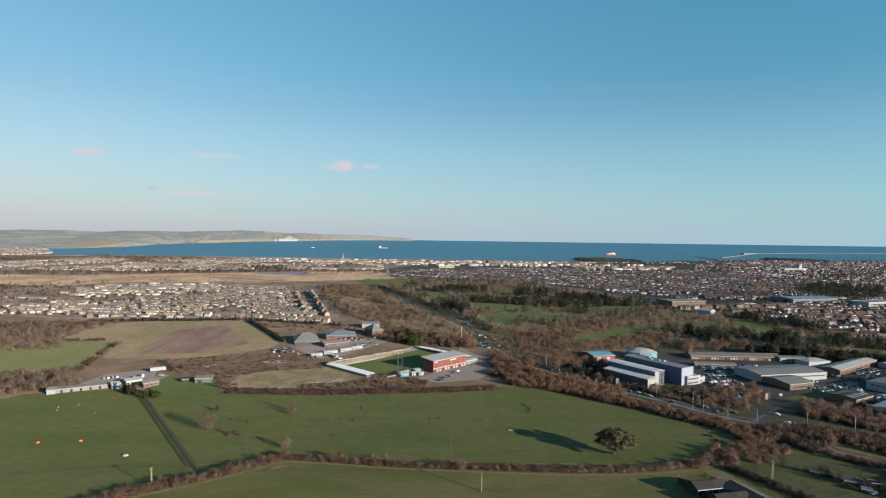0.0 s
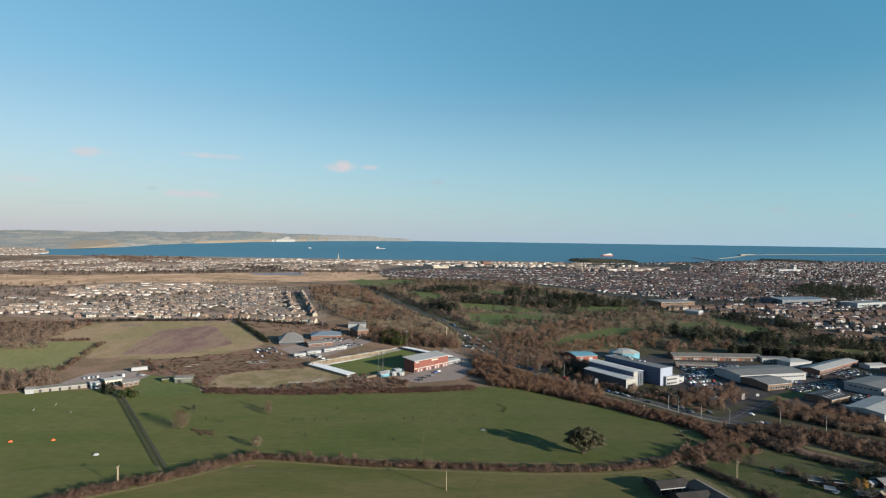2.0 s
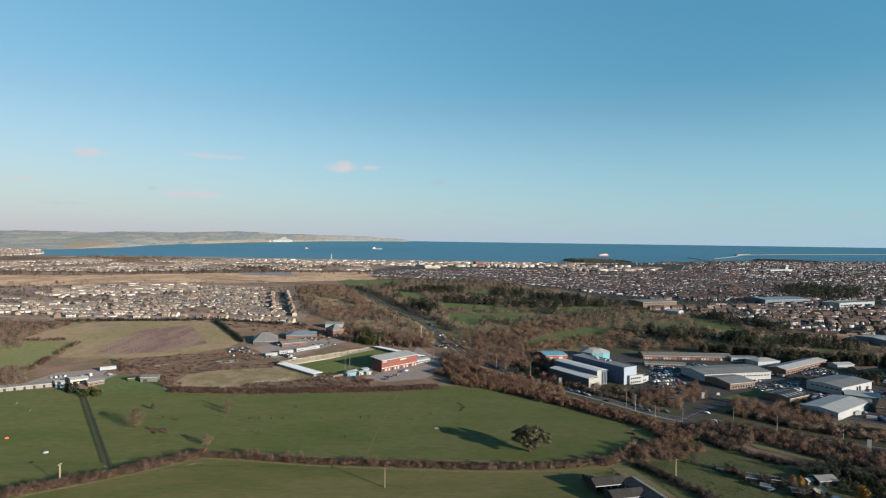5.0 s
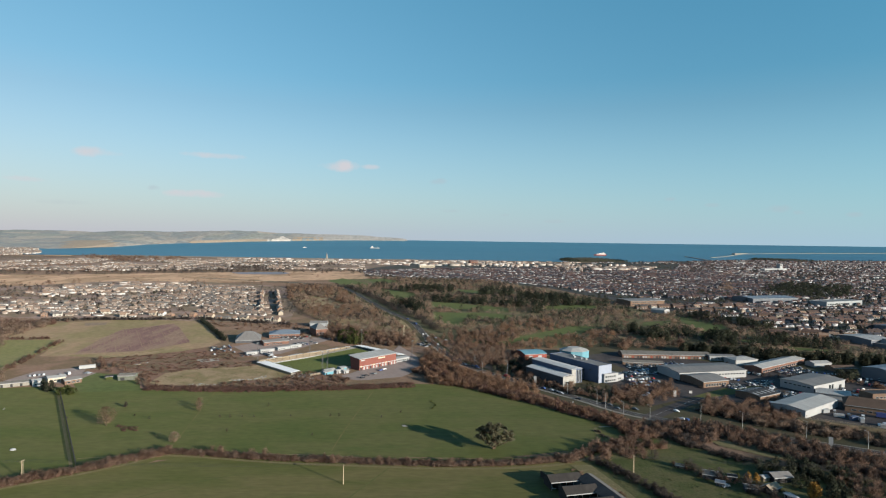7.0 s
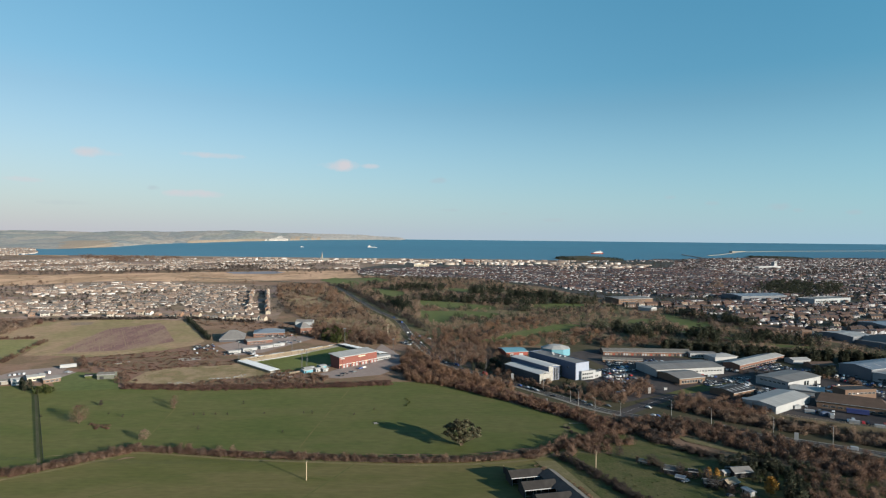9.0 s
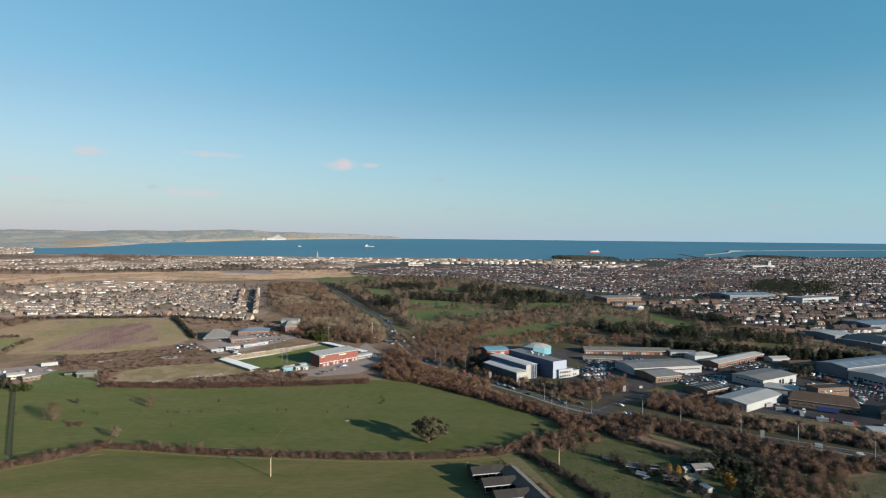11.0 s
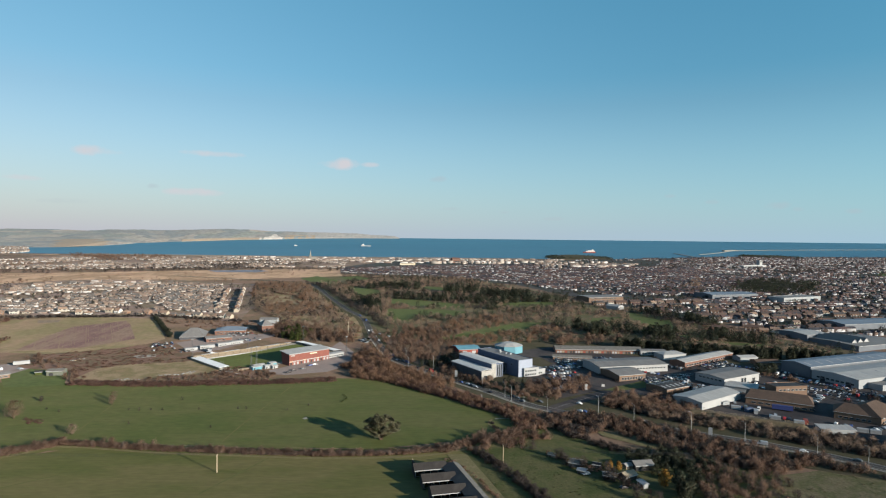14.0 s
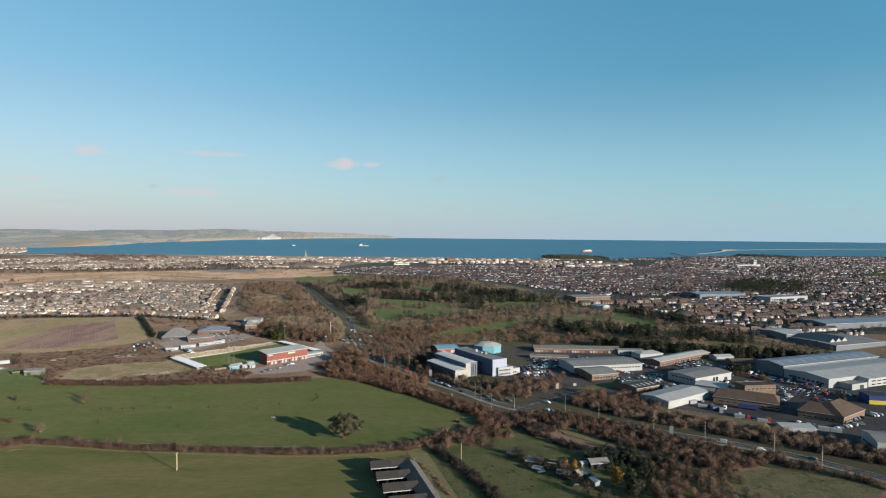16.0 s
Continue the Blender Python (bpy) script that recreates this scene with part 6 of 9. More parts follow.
def suburb(name, poly, row, gap, turn, label, temps, seed, keep=0.85, scale=(0.9, 1.1), wander=14.0, town=False, bare=-0.42):
    """Streets of far houses across a polygon: one kind of house to a run of a street, with gaps for roads and gardens."""
    rng = np.random.default_rng(seed)
    p = np.asarray(poly, float)
    c, s = math.cos(radians(turn)), math.sin(radians(turn))
    u, v = p @ (c, s), p @ (-s, c)
    items = []
    for b in np.arange(v.min(), v.max(), row):
        tw, left = rng.normal(0, 3), 0
        a = u.min() + rng.uniform(0, gap)
        while a < u.max():
            if left <= 0:
                left, kind, k0 = rng.integers(4, 14), rng.integers(len(temps)), rng.uniform(*scale)
                a += gap * rng.choice([0.3, 0.6, 2.0])
            left -= 1
            k = k0 * rng.uniform(0.94, 1.06)
            long = np.ptp(temps[kind][0][:, 0]) * k
            bend = a * 0.011 + b * 0.02 + seed
            bb = b + wander * math.sin(bend) + rng.normal(0, 0.8)
            x, y = a * c - bb * s, a * s + bb * c
            if rng.random() < keep and noise.noise((x * 0.008, y * 0.006, seed * 2.3)) > bare and inside(poly, np.array([x]), np.array([y]))[0]:
                items.append((temps[kind], x, y, gz(y), k, k * rng.uniform(0.92, 1.08), radians(turn + tw + wander * math.cos(bend) * 0.63 + (90 if rng.random() < 0.1 else 0))))
            a += max(long * rng.uniform(1.0, 1.25), gap * 0.8)
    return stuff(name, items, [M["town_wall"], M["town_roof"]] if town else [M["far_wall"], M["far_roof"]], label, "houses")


suburb("estate_houses", [(-690.7, 764.2), (-543.8, 785.0), (-418.2, 796.8), (-487.7, 929.0), (-605.0, 952.5), (-901.6, 997.8)], 19, 8, 8, "pale rendered houses among bare trees", EST + FH[:1], 13, 0.72, (0.55, 0.7), bare=-0.2)
suburb("estate_terraces", [(-614.3, 958.9), (-536.6, 999.2), (-411.0, 1065.8), (-465.3, 1235.4), (-579.0, 1247.2), (-675.6, 1154.2), (-676.3, 1045.6)], 22, 14, 7, "long pale estate terraces with flat windows", FH[3:], 3, 0.85, (0.55, 0.68), 5)
suburb("estate_bungalows", [(-473.3, 782.6), (-336.9, 783.6), (-286.4, 825.0), (-166.0, 797.5), (-318.9, 1189.6), (-448.7, 1210.7), (-399.1, 1039.7), (-522.6, 976.1), (-533.4, 881.4)], 20, 7, -11, "cream rendered semis and bungalows with brown tiled roofs in rows", EST, 23, 0.95, (0.62, 0.78), 8)
suburb("valley_houses", [(-1122.9, 1585.7), (-822.1, 1595.1), (-492.1, 1765.2), (-170.2, 1773.4), (-255.8, 2388.7), (-829.1, 2448.2), (-1292.0, 2241.2), (-1432.2, 1997.2), (-1384.3, 1753.5)], 24, 10, 3, "light-coloured seaside houses in rows", FH[:4], 4, 0.85, (0.5, 0.72), 10, bare=-0.08)
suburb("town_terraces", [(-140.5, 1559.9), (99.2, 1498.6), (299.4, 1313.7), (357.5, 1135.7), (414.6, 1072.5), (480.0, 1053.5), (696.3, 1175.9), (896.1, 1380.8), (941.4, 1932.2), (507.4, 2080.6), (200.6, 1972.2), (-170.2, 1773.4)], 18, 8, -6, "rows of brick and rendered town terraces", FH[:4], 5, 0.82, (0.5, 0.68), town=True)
suburb("town_houses_far", [(468.4, 1078.1), (608.5, 1066.4), (758.6, 1110.2), (873.1, 1051.2), (1036.0, 1027.6), (1536.1, 1570.4), (1235.3, 1682.7), (851.4, 1560.4)], 20, 9, 8, "brick and rendered houses on a hillside", FH[:4], 6, 0.75, (0.5, 0.68), town=True)
suburb("town_houses_far", [(428.5, 916.8), (557.0, 961.7), (666.2, 957.8), (738.5, 871.2), (851.2, 827.0), (1036.0, 1027.6), (740.1, 1079.6), (478.3, 997.7)], 19, 9, 6, "brick terraces beyond the golf course", FH[:4], 16, 0.8, (0.55, 0.72), town=True)
suburb("town_row_houses", [(440, 912), (480, 850), (505, 760), (560, 712), (640, 690), (790, 730), (870, 830), (740, 875), (560, 965)], 24, 9, 10, "brick houses and terraces among bare trees", FH[:4], 31, 0.7, (0.6, 0.78), 8, town=True, bare=-0.12)
suburb("hill_houses", [(718.3, 1685.4), (1056.4, 1653.7), (1460.7, 1764.5), (1864.9, 1831.7), (3508.1, 3526.8), (2165.4, 3044.6), (1092.5, 2547.6)], 28, 11, 12, "pale houses on the far headland", FH[:4], 7, 0.6, (0.5, 0.75), town=True)
suburb("hill_houses", [(640, 2480), (830, 2600), (1080, 2760), (1360, 2950), (1740, 3200), (2080, 3235), (2600, 3310), (3400, 3560), (3508, 3500), (2165, 3044), (1092, 2547)], 38, 13, 9, "pale houses above the harbour", FH[:4], 17, 0.75, (0.6, 0.85), town=True, bare=-0.15)
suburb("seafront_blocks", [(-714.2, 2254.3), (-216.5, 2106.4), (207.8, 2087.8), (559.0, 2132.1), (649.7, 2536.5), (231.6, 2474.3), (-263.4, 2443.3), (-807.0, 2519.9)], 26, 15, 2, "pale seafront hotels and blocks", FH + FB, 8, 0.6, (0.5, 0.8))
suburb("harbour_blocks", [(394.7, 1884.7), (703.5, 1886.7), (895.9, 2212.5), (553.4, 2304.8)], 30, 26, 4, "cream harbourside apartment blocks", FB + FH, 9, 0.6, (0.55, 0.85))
suburb("caravan_park", [(-3300, 4060), (-3079.6, 4104.9), (-2881.7, 4159.5), (-2420, 3600), (-1850, 2800), (-1790, 2560), (-1850, 2420), (-2300, 2900), (-2900, 3500)], 36, 15, 0, "white holiday chalets and houses on a slope", FH[:4], 10, 0.7, (0.8, 1.1), 12)
suburb("hillside_village", [(-2883.7, 4607.8), (-2741.3, 4627.9), (-2822.2, 4700), (-2975.3, 4690)], 40, 22, 0, "cluster of white houses on the downs", FH, 11, 0.8, (1.0, 1.4), 6)


# -- town landmarks --
def church():
    p = (-388.7, 2296.4)
    ob = thing("church", p, 0, "grey church with a tall pointed spire", "church")
    part("tower", bx(-3.2, 3.2, -3.2, 3.2, -1, 17), M["concrete"], ob)
    bm = bmesh.new()
    tube(bm, (0, 0, 17), (0, 0, 38), 3.8, 0.2, 8)
    part("spire", bm, M["concrete"], ob)
    part("nave", prism(bmesh.new(), [(-6, -1), (6, -1), (6, 7), (0, 12), (-6, 7)], 3.2, 26, "x"), M["concrete"], ob)


church()
flat_block("landmark_block", "long white flat-roofed building on the hill", (1165, 2010), (1278, 2075), 16, 9, M["white"], M["roof_pale"], "building", windows=[("s", 4, 110, 3, 6, 14)])
flat_block("landmark_tower", "white tower block on the hill", (1258, 2082), (1272, 2090), 12, 24, M["white"], M["roof_pale"], "building", windows=[("s", 1, 12, 18, 22, 3)])
hall("red_hall", "large red-brick seafront hall", (166.6, 2161.0), (193.9, 2167.9), 30, 14, 19, M["brick"], M["brick"], "building", windows=[("s", 3, 32, 4, 8, 6)])
flat_block("white_block", "long cream seafront block with flat roof", (-12.0, 1966), (38.0, 1978), 16, 6.5, M["cream"], M["roof_pale"], "building", windows=[("s", 3, 48, 3, 5.5, 14)])
flat_block("white_block", "long white industrial building with flat roof", (716.7, 990.6), (803.6, 1028.7), 30, 8, M["grey_clad"], M["roof_grey"], "building", windows=[("s", 3, 60, 3, 5, 14)])
hall("white_store", "long white-roofed shed among trees", (385.4, 894.3), (399.2, 877.5), 16, 5, 7, M["white"], M["roof_pale"], "shed")

# ---- far hills, breakwater, ships ----
def sea_z(y):
    return gz(min(y, 4950)) - 0.6


def downs():
    """Far rolling downs across the bay: a shoreline, a crest, chalk and sand cliffs between."""
    xs = np.linspace(-5200, -235, 620)
    shore = np.interp(xs, [-5200, -3300, -2420, -2290, -2270, -2150, -2010, -1525, -1197, -956, -652, -235], [3300, 3420, 3560, 3760, 3980, 4380, 4490, 4716, 4790, 4860, 4900, 4922])
    crest = np.interp(xs, [-5200, -3675, -3528, -3235, -2866, -2625, -2156, -1717, -1476, -1267, -1121, -960, -766, -520, -275, -235], [126, 129.5, 138.4, 139.6, 129.4, 142.2, 140.8, 155.5, 151.4, 137.4, 141, 137.8, 135.4, 123.7, 109.2, 95])
    steps = [0, 0.02, 0.06, 0.12, 0.2, 0.3, 0.42, 0.56, 0.72, 0.87, 1.0]
    V, F, mi = [], [], []
    for i, x in enumerate(xs):
        cliff = -1900 < x < -640
        for t in steps:
            y = shore[i] + (4934 - shore[i]) * t
            g = 0.25 * min(1, t / 0.06) + 0.75 * t if cliff else t ** 0.8
            lump = 2.5 * noise.noise((x * 0.007, y * 0.005, 0.0)) + 1.2 * noise.noise((x * 0.03, y * 0.01, 4.0))
            az = (x - 77) / (y + 10)
            headland = 3 * max(0.0, 1 - abs((az + 0.612) / 0.05) ** 2) * max(0.0, 1 - abs((y - 3950) / 300) ** 2)
            V.append((x, y, sea_z(y) - 0.5 + (crest[i] - 92 + lump) * g + lump * min(1, t * 6) * 0.6 + headland))
    n = len(steps)
    for i in range(len(xs) - 1):
        x = xs[i]
        for j in range(n - 1):
            a = i * n + j
            F += [(a, a + n, a + n + 1), (a, a + n + 1, a + 1)]
            y = V[a][1]
            t = steps[j]
            peak = 0.5 * max(0.0, 1 - abs((x + 1262) / 70)) + 0.18 * noise.noise((x * 0.06, 0.0, 5.0))
            chalk = (-1360 < x < -1170 and t < peak + 0.15 * noise.noise((x * 0.05, t * 3, 3.0)))
            pale = (-1170 <= x < -940 and t < 0.4 and noise.noise((x * 0.03, t * 4, 7.0)) > -0.1) or (-1900 < x < -1360 and t < 0.05)
            az = (x - 77) / (y + 10)
            sand = -0.658 < az < -0.565 and 3640 < y < 4180
            # index 3 is the ridge with the strongest haze in its colour
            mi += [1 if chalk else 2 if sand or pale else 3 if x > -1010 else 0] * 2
    tagged(new("backdrop_downs", mesh_np("backdrop_downs", V, F, [M["hill"], M["chalk"], M["sand"], M["haze_ridge"]], mi)), "far rolling downland with white chalk cliffs", "hills", kind="structure")


downs()


def headland(c, rx, ry, h, label):
    """A low rounded hill standing in the water."""
    V, F = [], []
    for i in range(9):
        k = i / 8
        for j in range(28):
            a = 6.2832 * j / 28
            r = k * (1 + 0.12 * math.sin(3 * a + c[0]) + 0.06 * math.sin(7 * a))
            x, y = c[0] + rx * r * math.cos(a), c[1] + ry * r * math.sin(a)
            V.append((x, y, gz(y) - 2 + h * max(0.0, 1 - k ** 2.4)))
    for i in range(8):
        for j in range(28):
            p, q = i * 28 + j, i * 28 + (j + 1) % 28
            F += [(p, p + 28, q + 28), (p, q + 28, q)]
    tagged(new("headland", mesh_np("headland", V, F, [M["paddock"]])), label, "headland", kind="structure")


headland((770, 2830), 150, 260, 15, "low dark headland by the harbour mouth")
headland((1930, 3250), 130, 260, 12, "low dark far headland by the harbour")


def breakwater(line, label):
    ribbon("breakwater", line, 9, M["concrete"], label, 0.5, 2.2, "breakwater")


breakwater([(1688.2, 3575.0), (2118.6, 4136.7), (2310.9, 4278.0), (2883.0, 4404.9), (4059.0, 4544.6)], "long low stone breakwater arm")
breakwater([(1610.9, 3764.5), (1508.9, 3317.4), (1391.0, 2882.1)], "short dark harbour pier")
flat_block("fort", "pale stone fort on the breakwater", (2140.6, 4198.0), (2275.3, 4272.6), 24, 8, M["concrete"], M["concrete"], "fort")


def ship(p, L, yaw, label, hull, low=0.0):
    ob = thing("ship", p, yaw, label, "ship", "ships at anchor", z=gz(p[1]) - 0.8)
    W = L * 0.16
    bm = bmesh.new()
    top = [(-L / 2, -W / 2), (L * 0.3, -W / 2), (L / 2, 0), (L * 0.3, W / 2), (-L / 2, W / 2)]
    lo, hi = [bm.verts.new((x * 0.94, y * 0.8, 0)) for x, y in top], [bm.verts.new((x, y, L * 0.085)) for x, y in top]
    bm.faces.new(lo[::-1]), bm.faces.new(hi)
    for i in range(5):
        bm.faces.new((lo[i], lo[(i + 1) % 5], hi[(i + 1) % 5], hi[i]))
    part("hull", bm, hull, ob)
    part("deckhouse", bx(-L * 0.42, L * (0.28 - low), -W * 0.42, W * 0.42, L * 0.085, L * 0.14), M["ship"], ob)
    part("deckhouse", bx(-L * 0.38, L * (0.1 - low * 0.7), -W * 0.36, W * 0.36, L * 0.14, L * 0.19), M["ship"], ob)
    part("funnel", bx(-L * 0.3, -L * 0.22, -W * 0.15, W * 0.15, L * 0.19, L * 0.26, taper=0.5), M["ship"], ob)
    part("mast", tb((L * 0.2, 0, L * 0.14), (L * 0.2, 0, L * 0.27), 0.8, 0.4), M["steel"], ob)


ship((1072.1, 3788.1), 84, 185, "large pale passenger ship with a red hull at anchor", M["red"])
ship((-438.4, 4326.3), 72, 4, "long grey ship with white upperworks at anchor", M["grey_clad"], 0.42)
ship((-946.7, 4299.6), 26, 0, "small white ship far out in the bay", M["ship"])

# ---- woods, hedges, scrub ----
rg = np.random.default_rng(21)
HEDGE = [(-165.5, 238.9), (-147.5, 264.6), (-117.9, 285.5), (-98.5, 301.8), (-81.5, 314.8), (-23.3, 307.5), (20.9, 304.5), (64.5, 302.3), (109.3, 305.3), (139.9, 314.9), (175.9, 341.0)]
ribbon("hedge_bottom", HEDGE, 20, M["meadow"], "rough green grass along the hedgerow", 0.03, 0.0, "grass")
ribbon("hedge_bottom", HEDGE, 2.2, M["dry"], "pale dry grass strip at the hedge foot", 0.09, 0.0, "grass", side=-4.2)
grow("hedgerow", along(HEDGE, 4.6, 1.35, rg), BUSH, M["twig"], "thick leafless brown hedgerow along the field", "hedge", (0.85, 1.35), 1.0, 1)
grow("hedgerow", along(HEDGE, 4.4, 2.6, rg), BUSH, M["twig_pale"], "paler tan shrubs mixed into the hedgerow", "hedge", (0.8, 1.4), 1.0, 97)
grow("hedgerow", along(HEDGE[:5], 6, 2.2, rg), BUSH, M["twig"], "tall thick part of the brown hedgerow", "hedge", (1.2, 1.9), 1.0, 104)
grow("hedgerow_trees", along(HEDGE, 5, 9, rg), BARE, M["twig"], "bare young trees standing in the hedgerow", "trees", (0.4, 0.7), 0.8, 2)
grow("hedgerow", along([(-420, 130), (-165.5, 238.9)], 6.5, 2.0, rg), SCRUB, M["twig"], "thick leafless brown hedgerow", "hedge", (0.7, 1.2), 1.0, 3)
FARHEDGE = [(-163.7, 450.1), (-122.4, 448.6), (-91.4, 448.4),  (-57.7, 453.5), (-5.3, 459.6), (45.0, 470.7)]
grow("scrub_bank", along(FARHEDGE, 15, 2.1, rg), BUSH, M["twig_red"], "russet bramble scrub bank behind the field", "scrub", (1.1, 1.5), 0.62, 4)
grow("scrub_bank", along(FARHEDGE, 10, 6.5, rg), BARE, M["twig"], "thin bare saplings in the scrub bank", "trees", (0.25, 0.5), 0.7, 99)
grow("scrub_bank", along([(-172.5, 471.4), (-102.4, 482.8), (-36.8, 475.3), (36.8, 483.1)], 12, 3.6, rg), SCRUB, M["twig_red"], "brown scrub behind the field", "scrub", (0.7, 1.1), 0.6, 5, -0.15)
ROADHEDGE = [(44.8, 524.2), (60.6, 508.0), (83.0, 481.9), (116.0, 447.5), (145.5, 420.5), (167.3, 395.2), (186.6, 372.7), (190.1, 349.1)]
grow("road_hedge", along(ROADHEDGE, 17, 3.2, rg), BUSH, M["twig_red"], "dense russet scrub between field and road", "scrub", (1.2, 2.1), 1.0, 6)
grow("road_hedge", along(ROADHEDGE, 18, 3.6, rg), BUSH, M["twig_orange"], "tan and orange scrub between field and road", "scrub", (1.2, 2.2), 1.0, 157)
grow("road_hedge", along(ROADHEDGE, 14, 7.0, rg), BUSH, M["twig_olive"], "dark scrub between field and road", "scrub", (1.2, 2.0), 1.0, 158)
grow("road_hedge", along(ROADHEDGE, 11, 6, rg), BARE, M["twig"], "bare trees in the roadside scrub", "trees", (0.35, 0.8), 0.75, 7)
grow("road_thicket", fill([(45.3, 559.1), (63.7, 589.1), (85.8, 524.8), (122.7, 478.8), (142.3, 451.0), (115.7, 449.8), (80.4, 465.5), (54.7, 479.2)], 3.8, rg), SCRUB, M["twig_orange"], "tall russet thicket between car park and road", "scrub", (0.9, 1.9), 1.0, 95)
grow("road_thicket", fill([(47.0, 578.9), (80.9, 561.2), (85.5, 502.9), (56.7, 487.1)], 6.5, rg), BARE, M["twig_red"], "russet trees beside the stadium car park", "trees", (0.5, 0.85), 0.8, 96)
grow("roadside_trees", along([(53.5, 559.6), (70.3, 535.7), (100.3, 503.7), (143.3, 457.9)], 20, 7, rg), BARE, M["twig_orange"], "bare brown trees beside the main road", "trees", (0.5, 1.0), 0.8, 8)
# wooded corner and slope below the main road
SLOPE = [(196.8, 376.8), (239.4, 378.3), (274.5, 354.5), (310.5, 321.0), (348.0, 300.3), (392.2, 244.1), (361.4, 274.4), (336.6, 291.3), (301.7, 281.3), (282.9, 300.9), (260.4, 319.5), (236.5, 346.7), (210.3, 337.4)]
grow("road_bank_scrub", fill(SLOPE, 4.4, rg), SCRUB, M["twig"], "brown scrub on the bank below the road", "scrub", (0.7, 1.6), 1.0, 9)
grow("road_bank_scrub", fill(SLOPE, 4.6, rg), SCRUB, M["twig_olive"], "dark scrub mixed over the road bank", "scrub", (0.7, 1.5), 0.95, 121)
grow("road_bank_trees", fill(SLOPE, 9.0, rg, keep=0.7), BARE, M["twig"], "bare trees on the bank below the road", "trees", (0.35, 0.75), 0.85, 10)
LOWER = [(255.4, 246.5), (260.3, 271.7), (272.6, 298.2), (284.2, 304.3), (305.8, 283.6), (305.2, 259.7), (300, 190), (250, 170)]
grow("smallholding_wood", fill(LOWER, 5.4, rg), BARE, M["twig"], "dense leafless brown trees on the smallholding", "woodland", (0.35, 0.75), 0.85, 11)
grow("smallholding_wood", fill(LOWER, 7, rg), BARE, M["twig_olive"], "dark bare trees on the smallholding", "woodland", (0.35, 0.7), 0.85, 111)
grow("smallholding_wood", fill([(233.1, 301.2), (249.6, 310.2), (267.2, 300.5), (259.3, 286.1), (240.0, 291.7)], 4.5, rg), ROUND, M["ever"], "dark evergreen trees behind the smallholding", "trees", (0.5, 0.9), 0.85, 12)
grow("smallholding_wood", fill([(240.5, 318.9), (262.3, 315.0), (285.1, 298.5), (274.4, 286.5), (242.9, 303.1)], 6, rg), ROUND, M["ever"], "dark evergreen thicket by the cutting", "trees", (0.4, 0.8), 0.8, 13)
grow("smallholding_conifers", fill([(240.5, 280.4), (245.4, 303.0), (264.4, 311.0), (277.6, 299.9), (269.0, 277.7), (250.6, 252.2), (240.1, 252.0), (249.6, 277.1)], 4.0, rg), CONE + ROUND, M["ever"], "dark dense conifers on the smallholding", "trees", (0.4, 0.75), 0.85, 84)
grow("smallholding_shrubs", fill([(215.0, 294.3), (241.4, 300.5), (242.7, 292.8), (220.7, 284.8)], 3.2, rg, keep=0.7), ROUND, M["leaf"], "green shrubs behind the sheds", "trees", (0.25, 0.45), 0.9, 85)
grow("smallholding_shrubs", fill([(197.6, 296.1), (211.3, 291.9), (240.5, 276.9), (232.3, 251.8), (215.4, 269.6), (199.4, 281.4)], 4.0, rg, keep=0.5), SCRUB, M["twig_olive"], "dark scrub between the sheds", "scrub", (0.4, 0.9), 0.7, 86)
grow("smallholding_hedge", along([(200.6, 358.8), (216.4, 332.5), (238.3, 309.8)], 7, 2.5, rg), SCRUB, M["twig_olive"], "dark hedge of the small paddock", "hedge", (0.7, 1.2), 0.9, 14)
grow("ditch_scrub", along([(151.7, 311.7), (162.6, 291.1), (174.7, 266.1), (183.8, 244.8), (205, 190)], 7, 1.9, rg), SCRUB, M["twig_olive"], "dark scrub along a ditch", "hedge", (0.6, 1.1), 0.8, 15)
grow("paddock_hedge", along([(136.4, 298.4), (149.3, 277.2), (160.6, 250.0)], 3, 1.8, rg), SCRUB, M["twig"], "thin hedge beside the barns", "hedge", (0.35, 0.7), 0.6, 16)
grow("corner_thicket", fill([(129.5, 306.6), (148.0, 330.4), (179.6, 347.0), (199.3, 364.7), (197.5, 331.9), (181.1, 317.1), (158.1, 313.7)], 4.0, rg), SCRUB, M["twig"], "thicket at the field corner", "scrub", (0.8, 1.5), 1.0, 17)
grow("shed_hedge", along([(190.1, 308.4), (202.7, 296.2), (219.2, 279.1), (231.1, 257.9)], 4, 3, rg), SCRUB, M["twig_red"], "hedge behind the smallholding sheds", "hedge", (0.5, 0.9), 0.8, 18)
# bank between the main road and the retail park
BANK = [(245.9, 410.0), (268.8, 402.2), (298.5, 381.7), (368.0, 346.6), (411.1, 314.9), (432.9, 290.8), (423.1, 279.5), (395.2, 293.7), (353.2, 320.4), (306.7, 353.3), (270.6, 379.4)]
grow("bank_trees", fill(BANK, 5.2, rg), BARE, M["twig_pale"], "bare grey-brown trees on the bank above the road", "trees", (0.5, 0.85), 0.75, 19)
grow("bank_scrub", fill(BANK, 3.2, rg, keep=0.8), SCRUB, M["twig_olive"], "brown scrub on the bank above the road", "scrub", (0.7, 1.3), 1.0, 20)
grow("junction_trees", fill([(250.7, 412.7), (267.1, 437.2), (308.3, 429.8), (312.8, 393.9), (286.3, 380.5), (252.5, 388.9)], 4.8, rg), BARE, M["twig"], "bare trees by the estate road junction", "trees", (0.5, 0.9), 0.85, 21)
